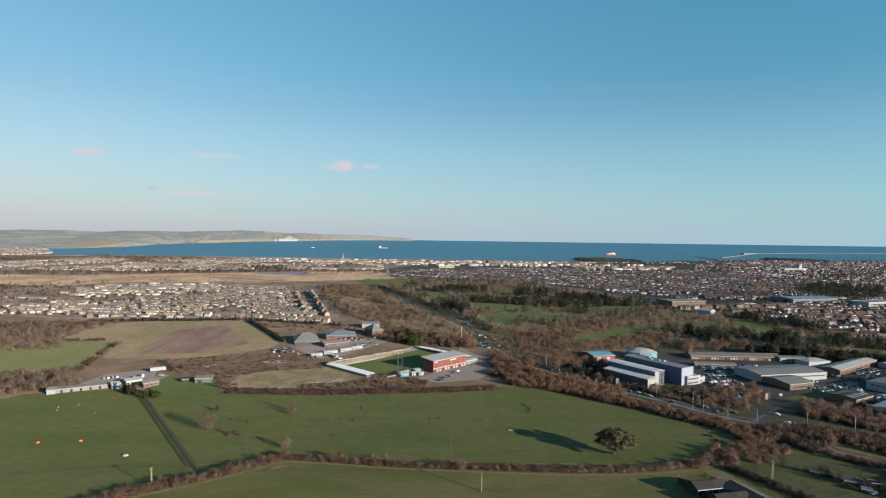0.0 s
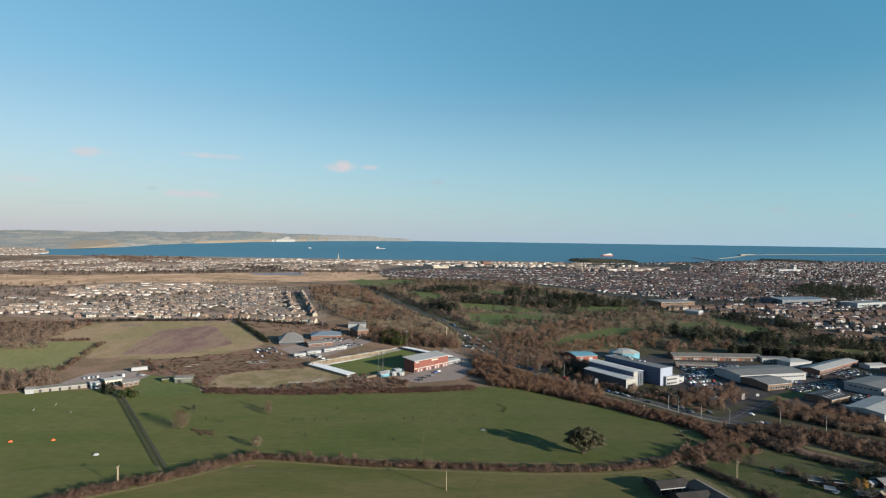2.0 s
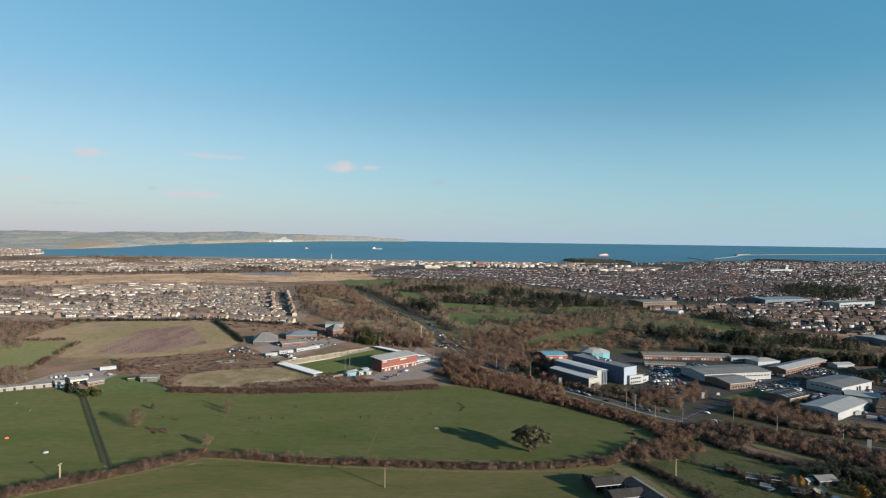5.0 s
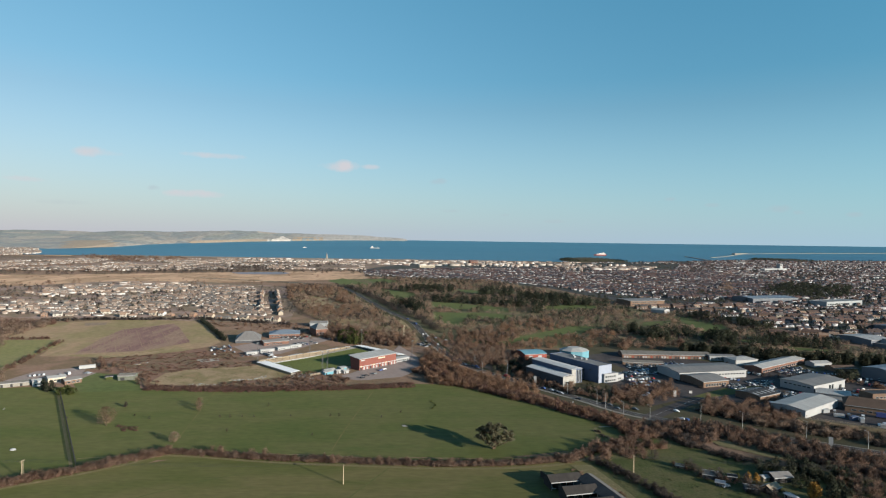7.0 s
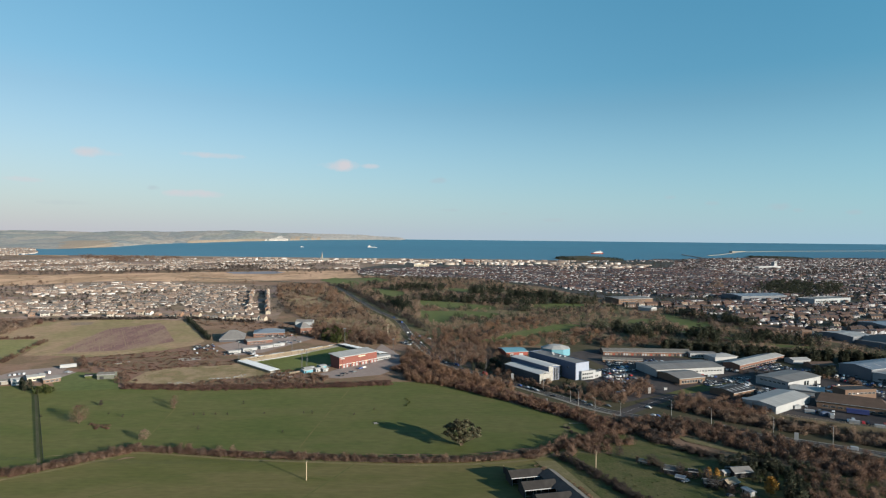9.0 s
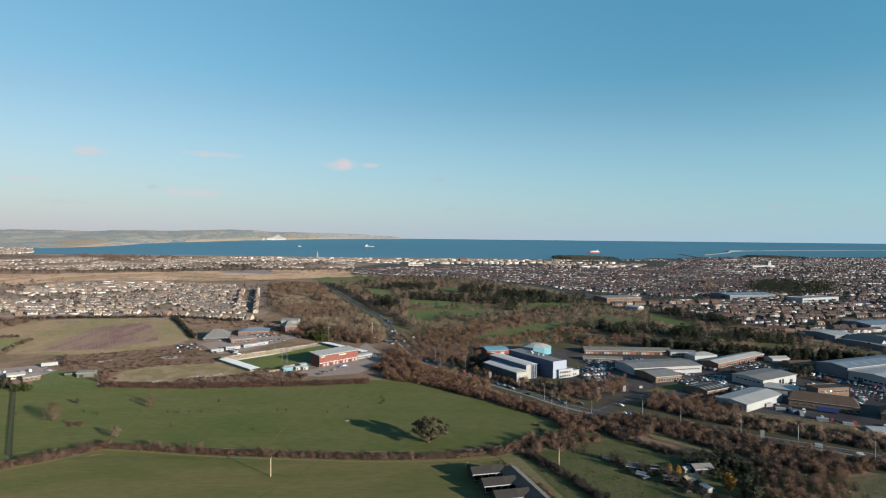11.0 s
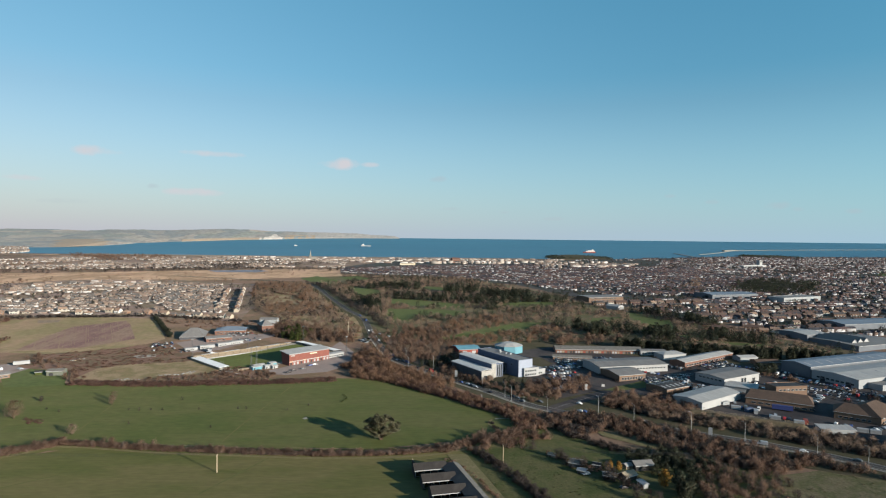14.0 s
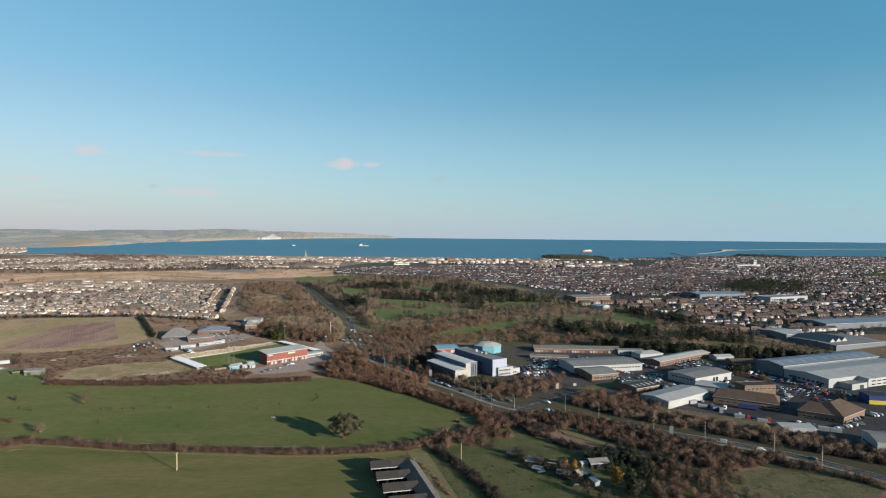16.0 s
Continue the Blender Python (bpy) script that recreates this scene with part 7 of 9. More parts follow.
grow("car_park_trees", fill([(193.0, 424.7), (202.4, 460.8), (224.1, 472.6), (253.4, 470.4), (251.1, 446.1), (216.5, 419.8)], 5.5, rg, keep=0.9), BARE, M["twig"], "bare brown trees beside the car park", "trees", (0.6, 1.0), 0.85, 22)
grow("office_trees", fill([(178.1, 452.7), (188.3, 478.3), (201.6, 475.2), (198.0, 443.7)], 5.5, rg), ROUND, M["ever"], "dark evergreens in front of the offices", "trees", (0.5, 0.8), 0.8, 23)
grow("office_hedge", along([(135.9, 491.2), (154.1, 469.2), (172.6, 447.4)], 9, 4.0, rg), SCRUB, M["twig_olive"], "dark shrubs along the road front", "scrub", (0.7, 1.3), 1.0, 24)
grow("complex_trees", fill([(130.3, 507.4), (130.4, 564.1), (145.9, 579.3), (174.9, 566.7), (172.3, 551.2), (150.5, 528.4), (145.6, 491.7)], 5.5, rg), BARE, M["twig"], "bare trees between the road and the industrial unit", "trees", (0.5, 0.9), 0.8, 106)
grow("roadside_evergreens", fill([(111.6, 526.3), (124.9, 563.8), (144.3, 564.9), (140.1, 527.8), (125.3, 507.1)], 6, rg), ROUND, M["ever"], "dark evergreens beside the main road", "trees", (0.6, 1.0), 0.9, 25)
grow("paddock_trees", along([(187.2, 317.4), (198.4, 299.3), (213.2, 279.6), (230.2, 252.9), (262, 190)], 8, 6.0, rg), BARE, M["twig_olive"], "bare hedgerow trees along the paddock", "trees", (0.5, 0.9), 0.85, 90)
grow("yard_trees", along([(306.0, 442.2), (317.9, 424.3), (313.8, 388.9)], 5, 5, rg), BARE, M["twig"], "bare trees beside the warehouse", "trees", (0.4, 0.7), 0.8, 91)
for k, ln in enumerate(([(318, 470), (352, 440)], [(410, 520), (460, 440)], [(300, 548), (352, 562)], [(222, 470), (262, 488)], [(345, 522), (382, 504)], [(300, 440), (330, 428)], [(470, 440), (440, 400)])):
    grow("yard_trees", along(ln, 7, 6, rg), BARE, M["twig"] if k % 2 else M["twig_olive"], "bare trees between rows of parked cars", "trees", (0.4, 0.75), 0.8, 130 + k)
grow("yard_hedge", along([(268.2, 498.0), (277.4, 490.4), (280.8, 464.5)], 3, 2.2, rg), SCRUB, M["twig_olive"], "low hedge round a car park", "hedge", (0.4, 0.7), 0.8, 92)
grow("yard_hedge", along([(376.8, 450.3), (409.3, 451.6), (431.2, 427.7), (449.1, 403.1)], 3, 2.4, rg), SCRUB, M["twig_olive"], "dark hedge between yards", "hedge", (0.5, 0.8), 0.9, 93)
grow("yard_hedge", along([(420.1, 510.9), (437.5, 486.4), (458.7, 436.7)], 3, 2.6, rg), SCRUB, M["ever"], "dark hedge along a parking row", "hedge", (0.4, 0.7), 0.8, 94)
grow("paddock_tussocks", fill([(153.3, 307.3), (177.8, 317.0), (220.4, 285.0), (214.8, 257.5), (230, 215), (180, 200), (158.0, 269.0)], 4.4, rg, keep=0.95), BUSH, M["tussock"], "brown and green grass tussocks in the paddock", "grass", (0.25, 0.6), 0.4, 107, -0.1)
grow("paddock_tussocks", fill([(301.0, 279.8), (343.2, 292.2), (383.9, 278.5), (330, 215), (290, 180), (255, 200)], 4.6, rg, keep=0.95), BUSH, M["tan_tussock"], "brown grass tussocks on the slope", "grass", (0.25, 0.6), 0.4, 108, -0.1)
# woods in the middle distance
W1 = [(49.0, 663.3), (88.4, 714.1), (156.4, 701.3), (154.5, 654.5), (154.3, 601.1), (129.3, 551.2), (101.8, 537.4), (69.9, 560.6), (49.0, 595.6)]
grow("roadside_wood", fill(W1, 8.2, rg), BARE, M["twig"], "leafless brown wood beside the main road", "woodland", (0.5, 1.0), 0.8, 26)
grow("orange_wood", clear_of(fill([(81.1, 630.8), (102.2, 711.5), (139.9, 750.0), (205.5, 796.9), (277.7, 708.5), (249.4, 639.9), (159.5, 619.0)], 8.0, rg, keep=0.9), GOLF), BARE, M["twig_orange"], "russet leafless trees on the golf course", "woodland", (0.5, 0.85), 0.8, 27)
W2 = [(-259.1, 1223.5), (-169.6, 1249.1), (-140.7, 1177.2), (-69.2, 968.7), (-17.9, 832.0), (18.0, 743.1), (36.2, 694.6), (37.2, 645.1), (-15.1, 659.7), (-60.6, 694.9), (-87.9, 758.6), (-141.8, 854.7), (-194.2, 985.9)]
CLEARING = [(-172.0, 1050.0), (-128.0, 1010.0), (-88.0, 936.2), (-90.0, 885.0), (-138.0, 930.0)]
grow("valley_wood", clear_of(fill(W2, 8.6, rg, keep=0.9), [CLEARING]), FARB, M["twig_pale"], "leafless brown valley woodland", "woodland", (0.5, 1.15), 0.8, 28, -0.34)
grow("valley_wood", clear_of(fill(W2, 14, rg), [CLEARING]), FARB, M["twig_orange"], "warm brown taller trees in the valley", "woodland", (0.8, 1.3), 0.85, 109, -0.1)
grow("valley_wood", clear_of(fill(W2, 20, rg), [CLEARING]), FARB, M["twig_olive"], "darker olive-brown trees in the valley", "woodland", (0.7, 1.2), 0.8, 110, -0.1)
grow("valley_evergreens", clear_of(fill(W2, 26, rg), [CLEARING]), FARC, M["ever"], "dark evergreens scattered in the valley", "trees", (0.4, 0.8), 0.9, 105)
grow("valley_scrub", fill(W2, 9, rg), FARS, M["twig_red"], "low russet scrub across the valley", "scrub", (0.5, 1.0), 0.4, 87)
grow("valley_wood", fill([(-58.1, 681.9), (-32.8, 689.9), (-6.9, 645.5), (-22.9, 627.8), (-47.3, 643.2)], 7, rg), ROUND, M["leaf"], "olive green trees behind the football ground", "trees", (0.8, 1.3), 0.9, 29)
grow("valley_wood", fill([(-89.6, 703.2), (-52.1, 723.1), (23.2, 661.9), (38.2, 628.5), (-4.3, 626.1), (-65.9, 656.7)], 6, rg), BARE, M["twig"], "bare trees behind the football ground", "trees", (0.6, 1.1), 0.9, 30)
grow("roadside_belt", along([(-166.0, 1250.0), (-124.0, 1207.0), (-48.0, 1005.0), (5.0, 861.0), (41.0, 776.0), (66.0, 700.0)], 11, 5.5, rg), FARB, M["twig_olive"], "dark belt of bare trees along the main road", "woodland", (0.55, 0.95), 0.85, 31)
grow("roadside_belt", along([(-146.0, 1190.0), (-74.0, 994.0), (-22.0, 848.0), (13.0, 764.0)], 6, 9, rg), FARC, M["ever"], "dark trees and ivy beside the main road", "woodland", (0.5, 0.8), 0.85, 143)
grow("golf_wood", clear_of(fill([(-140.0, 1235.0), (-43.4, 1250.0), (14.0, 1000.0), (52.0, 870.0), (70.0, 735.0), (58.0, 735.0), (12.0, 861.0), (-40.0, 1005.0)], 8.5, rg, keep=0.9), GOLF), FARB, M["twig_pale"], "mixed bare trees between the road and the fairways", "woodland", (0.6, 1.15), 0.85, 144)
grow("golf_wood", clear_of(fill([(-140.0, 1235.0), (-43.4, 1250.0), (14.0, 1000.0), (52.0, 870.0), (70.0, 735.0), (12.0, 861.0), (-40.0, 1005.0)], 17, rg, keep=0.9), GOLF), FARC, M["ever"], "dark evergreens between the road and the fairways", "woodland", (0.7, 1.3), 0.9, 145)
# the golf course: bare woods and scrub everywhere but on the fairways
WG = [(-132.1, 1499.6), (-43.4, 1475.5), (181.6, 1438.6), (308.1, 1109.0), (375.8, 918.6), (436.6, 892.6), (459.2, 762.7), (530.7, 669.6), (574.7, 596.0), (442.7, 608.5), (343.1, 656.3), (262.1, 640.6), (148.5, 629.0), (88.4, 714.1), (63.6, 737.7), (39.9, 870.4), (-32.9, 1089.4)]
grow("golf_wood", clear_of(fill(WG, 9.4, rg, keep=0.95), GOLF), FARB, M["twig_pale"], "mixed bare woodland between golf fairways", "woodland", (0.5, 1.05), 0.7, 32, -0.22)
grow("golf_wood", clear_of(fill(WG, 22, rg, keep=0.9), GOLF), FARB, M["twig_olive"], "taller dark bare trees between golf fairways", "woodland", (0.8, 1.25), 0.85, 33, -0.1)
grow("golf_scrub", clear_of(fill(WG, 11, rg), GOLF), FARS, M["twig_red"], "low russet scrub between the fairways", "scrub", (0.5, 1.0), 0.4, 88, -0.1)
grow("golf_evergreens", clear_of(fill(WG, 24, rg), GOLF), FARC, M["ever"], "scattered dark evergreens on the golf course", "trees", (0.7, 1.3), 0.95, 89, -0.05)
BELTS = [([(49.0, 988.5), (103.2, 971.3), (159.2, 952.0), (185.4, 936.4)], 14), ([(185.4, 936.4), (261.5, 956.7)], 14), ([(-16.9, 1148.4), (32.7, 1155.6), (87.4, 1153.6)], 24), ([(131.9, 1098.0), (199.0, 1102.7)], 24), ([(-40.2, 1035.3), (-28.3, 1036.8)], 10), ([(-2.4, 928.1), (19.9, 901.1), (36.9, 854.3)], 14), ([(198.7, 870.2), (225.3, 872.9)], 12), ([(199.2, 1045.6), (284.7, 1019.3)], 34)]
BELTS += [([(267.7, 965.5), (342.2, 970.8)], 18), ([(277.4, 725.2), (321.0, 706.9), (371.9, 699.0)], 20), ([(373.3, 662.8), (401.6, 662.1)], 22), ([(414.2, 661.6), (463.5, 655.9), (511.7, 644.3)], 14), ([(448.8, 800.5), (479.9, 777.9), (485.4, 748.1)], 24), ([(414.5, 865.4), (438.8, 838.5), (450.8, 803.7)], 12)]
for k, (ln, wd) in enumerate(BELTS):
    grow("conifer_belt", along(ln, wd, 5.8, rg), FARC, M["ever"], "dark evergreen tree belt", "woodland", (1.1, 1.8) if k < 9 else (0.9, 1.5), 1.05, 40 + k)
grow("conifer_belt", along([(320.2, 619.8), (342.4, 615.3), (358.3, 606.4), (407.0, 592.6), (463.6, 578.0), (540.0, 556.0)], 12, 4.0, rg), ROUND, M["ever"], "tall dark conifer screen behind the retail park", "woodland", (1.0, 1.5), 1.0, 60)
grow("conifer_belt", along([(373.5, 679.5), (410.2, 687.8)], 18, 5.5, rg), ROUND, M["ever"], "tall dark evergreen clump on the golf course", "woodland", (1.2, 1.7), 1.0, 114)
grow("conifer_belt", along([(306.4, 679.1), (331.1, 683.6)], 16, 5.5, rg), ROUND, M["ever"], "dark evergreen clump on the golf course", "woodland", (1.1, 1.6), 1.0, 115)
grow("conifer_belt", along([(449.5, 677.2), (470.5, 675.2)], 16, 5.5, rg), ROUND, M["ever"], "dark evergreen clump below the town", "woodland", (1.1, 1.6), 1.0, 116)
grow("town_edge_trees", along([(427.0, 868.2), (441.1, 805.3), (455.4, 754.9), (494.3, 708.0), (528.7, 666.6)], 46, 9, rg), FARB, M["twig_olive"], "dark bare trees at the edge of the town", "woodland", (0.5, 0.9), 0.8, 112)
grow("town_edge_trees", along([(543.2, 779.8), (582.6, 726.8), (614.7, 677.3)], 40, 12, rg), FARC, M["ever"], "dark evergreens at the edge of the town", "woodland", (0.5, 1.0), 0.9, 113)
grow("depot_wood", fill([(256.0, 618.9), (268.6, 663.8), (341.2, 667.9), (336.3, 639.2)], 9, rg), BARE, M["twig"], "bare trees behind the depot", "woodland", (0.7, 1.1), 0.9, 62)
# left side
grow("left_wood", fill([(-400, 470), (-354.5, 488.7), (-306.6, 496.3), (-282.3, 462.8), (-295.8, 442.6), (-330, 424), (-400, 430)], 5.2, rg), BARE, M["twig_pale"], "tall bare grey-brown trees beside the field", "woodland", (0.6, 0.95), 1.0, 63)
grow("left_wood", fill([(-620, 690), (-532.0, 712.1), (-470.4, 732.9), (-417.8, 733.7), (-406.0, 666.7), (-421.8, 651.9), (-384.3, 593.3), (-414.7, 586.0), (-470, 575), (-560, 600)], 6.5, rg, keep=0.95), FARB, M["twig_pale"], "leafless wood on the slope", "woodland", (0.65, 1.1), 0.8, 64)
grow("left_wood", fill([(-620, 690), (-532.0, 722.1), (-400, 745), (-417.8, 715), (-520, 690)], 6.5, rg), SCRUB, M["twig_red"], "russet scrub at the edge of the slope wood", "scrub", (1.0, 1.9), 0.9, 119)
WASTE = [(-237.3, 507.1), (-259.4, 556.8), (-227.6, 574.3), (-201.2, 589.9), (-175.5, 611.6), (-112.5, 565.6), (-89.3, 543.6), (-119.7, 525.0), (-151.8, 516.3), (-170.6, 497.7), (-179.9, 482.8)]
grow("clubhouse_scrub", fill(WASTE, 4.6, rg), BUSH, M["twig"], "low brown bramble scrub on waste ground", "scrub", (1.0, 2.0), 0.3, 65, -0.05)
grow("clubhouse_scrub", fill(WASTE, 5.0, rg, keep=0.9), BUSH, M["twig_red"], "russet scrub patches on waste ground", "scrub", (0.9, 1.9), 0.35, 100, -0.05)
grow("clubhouse_scrub", fill([(-125.3, 455.5), (-104.4, 471.1), (-67.9, 488.7), (-55.4, 514.8), (-11.0, 491.6), (-5.6, 461.3), (-92.0, 450.1)], 3.0, rg, keep=0.8), BUSH, M["twig"], "brown scrub below the football ground", "scrub", (0.6, 1.3), 0.8, 101, -0.2)
grow("dry_tussocks", fill([(-169.8, 467.8), (-171.6, 499.8), (-152.8, 518.5), (-120.5, 527.3), (-91.9, 543.5), (-55.4, 514.8), (-67.9, 488.7), (-104.4, 471.1), (-126.1, 457.2), (-155.9, 455.7)], 3.6, rg, keep=0.7), BUSH, M["rough_meadow"], "tan grass tussocks on waste ground", "grass", (0.3, 0.7), 0.45, 102)
grow("clubhouse_trees", along([(-258.1, 541.3), (-207.3, 497.9), (-179.5, 475.0), (-165.9, 451.7)], 12, 8, rg), BARE, M["twig"], "scattered bare trees on waste ground", "trees", (0.4, 0.8), 0.85, 66)
grow("estate_hedge", along([(-443.7, 741.7), (-390.5, 755.9), (-326.1, 759.8), (-252, 769.4), (-127.3, 738.8)], 7, 3.4, rg), SCRUB, M["twig_olive"], "dark hedge line below the estate", "hedge", (0.8, 1.5), 0.9, 67)
grow("slope_scrub", fill([(-155.5, 788.2), (-149.4, 884.5), (-109.6, 757.1), (-65.9, 687.9), (-78.5, 656.0), (-140.8, 670.7), (-205.9, 720.6), (-243.4, 760.2)], 6, rg), BUSH, M["twig"], "low brown scrub on the slope below the estate", "scrub", (0.6, 1.5), 0.7, 109, -0.15)
grow("estate_hedge", along([(-250.1, 764.2), (-210.5, 702.5), (-172.2, 642.6)], 4.5, 2.6, rg), SCRUB, M["ever"], "dark hedge beside the pale field", "hedge", (0.8, 1.4), 1.0, 68)
grow("field_hedge", along([(-312.8, 505.4), (-335.0, 580.1), (-344.7, 628.6)], 5, 3, rg), SCRUB, M["twig"], "hedge between two fields", "hedge", (0.7, 1.2), 1.0, 69)
grow("field_hedge", along([(-410.6, 635.6), (-358.5, 640.4)], 4, 3, rg), SCRUB, M["twig_red"], "low hedge at a field edge", "hedge", (0.7, 1.1), 0.9, 70)
grow("estate_trees", fill([(-649.4, 767.4), (-142.0, 812.0), (-220.9, 1194.3), (-868.6, 1157.7), (-849.7, 1004.2)], 11, rg, keep=0.7), FARS, M["twig_olive"], "garden trees among estate houses", "trees", (0.35, 0.8), 0.9, 71)
grow("estate_trees", fill([(-600, 800), (-330, 790), (-330, 1150), (-600, 1150)], 30, rg, keep=0.8), FARC, M["ever"], "dark evergreens in estate gardens", "trees", (0.5, 1.1), 0.9, 120, 0.0)
grow("estate_trees", fill([(-709.3, 784.9), (-536.9, 858.1), (-689.3, 1101.7), (-937.9, 1038.0)], 20, rg, keep=0.5), FARB, M["twig"], "bare garden trees among houses", "trees", (0.5, 0.9), 0.9, 79)
grow("valley_trees", fill([(-1072.0, 1345.1), (-980.6, 1396.5), (-444.9, 1618.2), (-146.5, 1602.8), (-170.2, 1773.4), (-680.8, 1622.1), (-1254.0, 1559.9)], 24, rg, keep=0.7), FARB, M["twig_olive"], "dark trees between houses and reed bed", "trees", (0.8, 1.3), 0.9, 72)
grow("valley_trees", fill([(-842.7, 1074.7), (-680.1, 1178.8), (-269.9, 1262.9), (-289.5, 1334.5), (-849.6, 1222.3), (-954.8, 1207.0)], 24, rg, keep=0.5), FARB, M["twig"], "bare trees at the edge of the reed bed", "trees", (0.7, 1.1), 0.8, 73)
grow("town_trees", fill([(-132.1, 1499.6), (287.8, 1244.2), (454.9, 938.8), (607.1, 695.3), (772.9, 704.8), (2926.6, 2927.0), (1092.5, 2547.6), (297.9, 1994.5), (-170.2, 1773.4)], 24, rg, keep=0.8), FARS, M["twig_olive"], "garden and street trees through the town", "trees", (0.6, 1.3), 0.8, 74)
grow("town_trees", fill([(298, 1090), (440, 925), (607, 705), (772, 720), (1100, 1000), (1300, 1500), (700, 1500)], 14, rg, keep=0.75), FARS, M["twig_olive"], "bare garden trees between town terraces", "trees", (0.35, 0.85), 0.9, 122)
grow("town_trees", fill([(298.2, 1060.6), (446.9, 918.5), (607.1, 695.3), (772.9, 704.8), (2218.5, 2196.5), (957.4, 1485.2), (591.7, 1283.9)], 27, rg, keep=0.8), FARC, M["ever"], "dark evergreens among town gardens", "trees", (0.5, 1.1), 0.9, 103)
grow("town_wood", fill([(560, 1130), (640, 1120), (660, 1190), (575, 1205)], 13, rg), FARC, M["ever"], "dark clump of evergreens between streets", "woodland", (0.7, 1.2), 0.9, 140)
grow("town_wood", fill([(930, 1010), (1080, 1050), (1130, 1150), (960, 1100)], 14, rg), FARB, M["twig_olive"], "bare wood behind the town warehouses", "woodland", (0.7, 1.1), 0.8, 141)
grow("town_wood", fill([(1080, 1700), (1330, 1760), (1420, 1950), (1150, 1880)], 24, rg), FARS, M["twig_olive"], "dark hillside wood among far houses", "woodland", (0.9, 1.5), 0.8, 142)
grow("town_wood", fill([(801.4, 1346.9), (933.5, 1474.6), (1024.2, 1381.6), (907.9, 1212.4), (779.2, 1131.8), (751.0, 1213.1)], 13, rg, keep=0.95), FARC, M["ever"], "broad dark evergreen wood in the town", "woodland", (0.9, 1.5), 0.9, 150)
grow("town_wood", fill([(1260.1, 1949.4), (1424.7, 2051.6), (1266.5, 1795.0), (1118.5, 1698.0)], 22, rg), FARS, M["twig_olive"], "dark wood on the hillside", "woodland", (1.0, 1.6), 0.85, 151)
grow("town_wood", fill([(950.2, 2143.6), (1122.3, 2312.8), (966.1, 1941.0), (824.2, 1828.1)], 24, rg), FARS, M["twig_olive"], "bare wood among far terraces", "woodland", (1.0, 1.6), 0.85, 152)
grow("town_wood", fill([(723.0, 1392.5), (778.6, 1432.6), (686.8, 1251.1), (646.7, 1233.2)], 14, rg), FARB, M["twig_pale"], "pale bare trees between terraces", "woodland", (0.9, 1.4), 0.85, 153)
grow("town_wood", fill([(640, 2480), (830, 2600), (1080, 2760), (1360, 2950), (1740, 3200), (2080, 3235), (2600, 3310), (3400, 3560), (3508, 3500), (2165, 3044), (1092, 2547)], 38, rg, keep=0.9), FARS, M["twig_olive"], "dark trees above the harbour", "trees", (1.0, 1.7), 0.85, 154)
grow("roadside_scrub", along([(134, 505), (150, 482), (168, 458), (190, 432), (203, 412)], 8, 3.6, rg), SCRUB, M["twig"], "brown scrub between the road and the car park", "scrub", (0.7, 1.3), 0.9, 155)
grow("roadside_scrub", along([(140, 508), (158, 484), (178, 460), (200, 436), (222, 424)], 16, 6.5, rg), BARE, M["twig_pale"], "bare grey-brown trees between the road and the car park", "trees", (0.4, 0.75), 0.8, 156)
grow("reed_scrub", fill([(-987.4, 1245.4), (-889.5, 1275.4), (-581.6, 1276.0), (-272.5, 1369.4), (-51.5, 1575.3), (-444.9, 1618.2), (-764.8, 1492.8), (-968.3, 1380.1), (-1072.0, 1345.1)], 30, rg, keep=0.8), FARS, M["twig_red"], "russet bushes in the reed bed", "scrub", (0.3, 0.8), 0.7, 118, 0.0)
grow("town_wood", fill([(721.9, 1208.2), (882.8, 1411.6), (968.2, 1290.5), (875.1, 1147.6), (735.9, 1061.0)], 12, rg, keep=0.95), FARC, M["ever"], "dark wooded hillside in the town", "woodland", (0.9, 1.4), 0.9, 75)
grow("headland_wood", fill([(640, 2640), (900, 2640), (915, 2850), (860, 3020), (680, 3020), (630, 2850)], 15, rg), FARS, M["ever"], "dark wooded headland by the harbour", "woodland", (1.3, 2.0), 0.8, 76)
grow("headland_wood", fill([(1820, 3080), (2040, 3080), (2050, 3300), (1980, 3450), (1860, 3450), (1810, 3300)], 15, rg), FARS, M["ever"], "dark wooded far headland", "woodland", (1.3, 2.0), 0.8, 77)
grow("seafront_trees", fill([(-1355.5, 1895.1), (-548.7, 1941.4), (-186.2, 1888.2), (283.5, 1862.8), (-228.6, 2192.8), (-1033.8, 2382.1), (-1521.5, 2115.9)], 40, rg, keep=0.6), FARS, M["twig_olive"], "trees among seafront houses", "trees", (0.7, 1.2), 0.8, 78)

grow("seaside_wood", fill([(-871.0, 1773.9), (-714.6, 1807.3), (-461.2, 1963.2), (-383.5, 1679.0), (-618.1, 1586.0), (-759.9, 1537.1)], 17, rg, keep=0.75), FARS, M["twig_olive"], "dark bare trees below the seaside houses", "woodland", (0.9, 1.5), 0.85, 146)
grow("seaside_wood", fill([(-1526.8, 2600.0), (-1070.5, 2540.0), (-887.2, 2203.5), (-1009.1, 2071.3), (-1263.9, 2195.1)], 21, rg, keep=0.85), FARS, M["twig"], "brown bare trees near the shore", "woodland", (1.0, 1.7), 0.85, 147)
grow("seaside_wood", fill([(-1355.4, 1895.0), (-1165.5, 1941.0), (-932.0, 1855.1), (-775.7, 1512.3), (-1061.3, 1503.8)], 20, rg, keep=0.7), FARS, M["twig"], "bare trees among seaside houses", "woodland", (0.7, 1.3), 0.85, 148, -0.1)
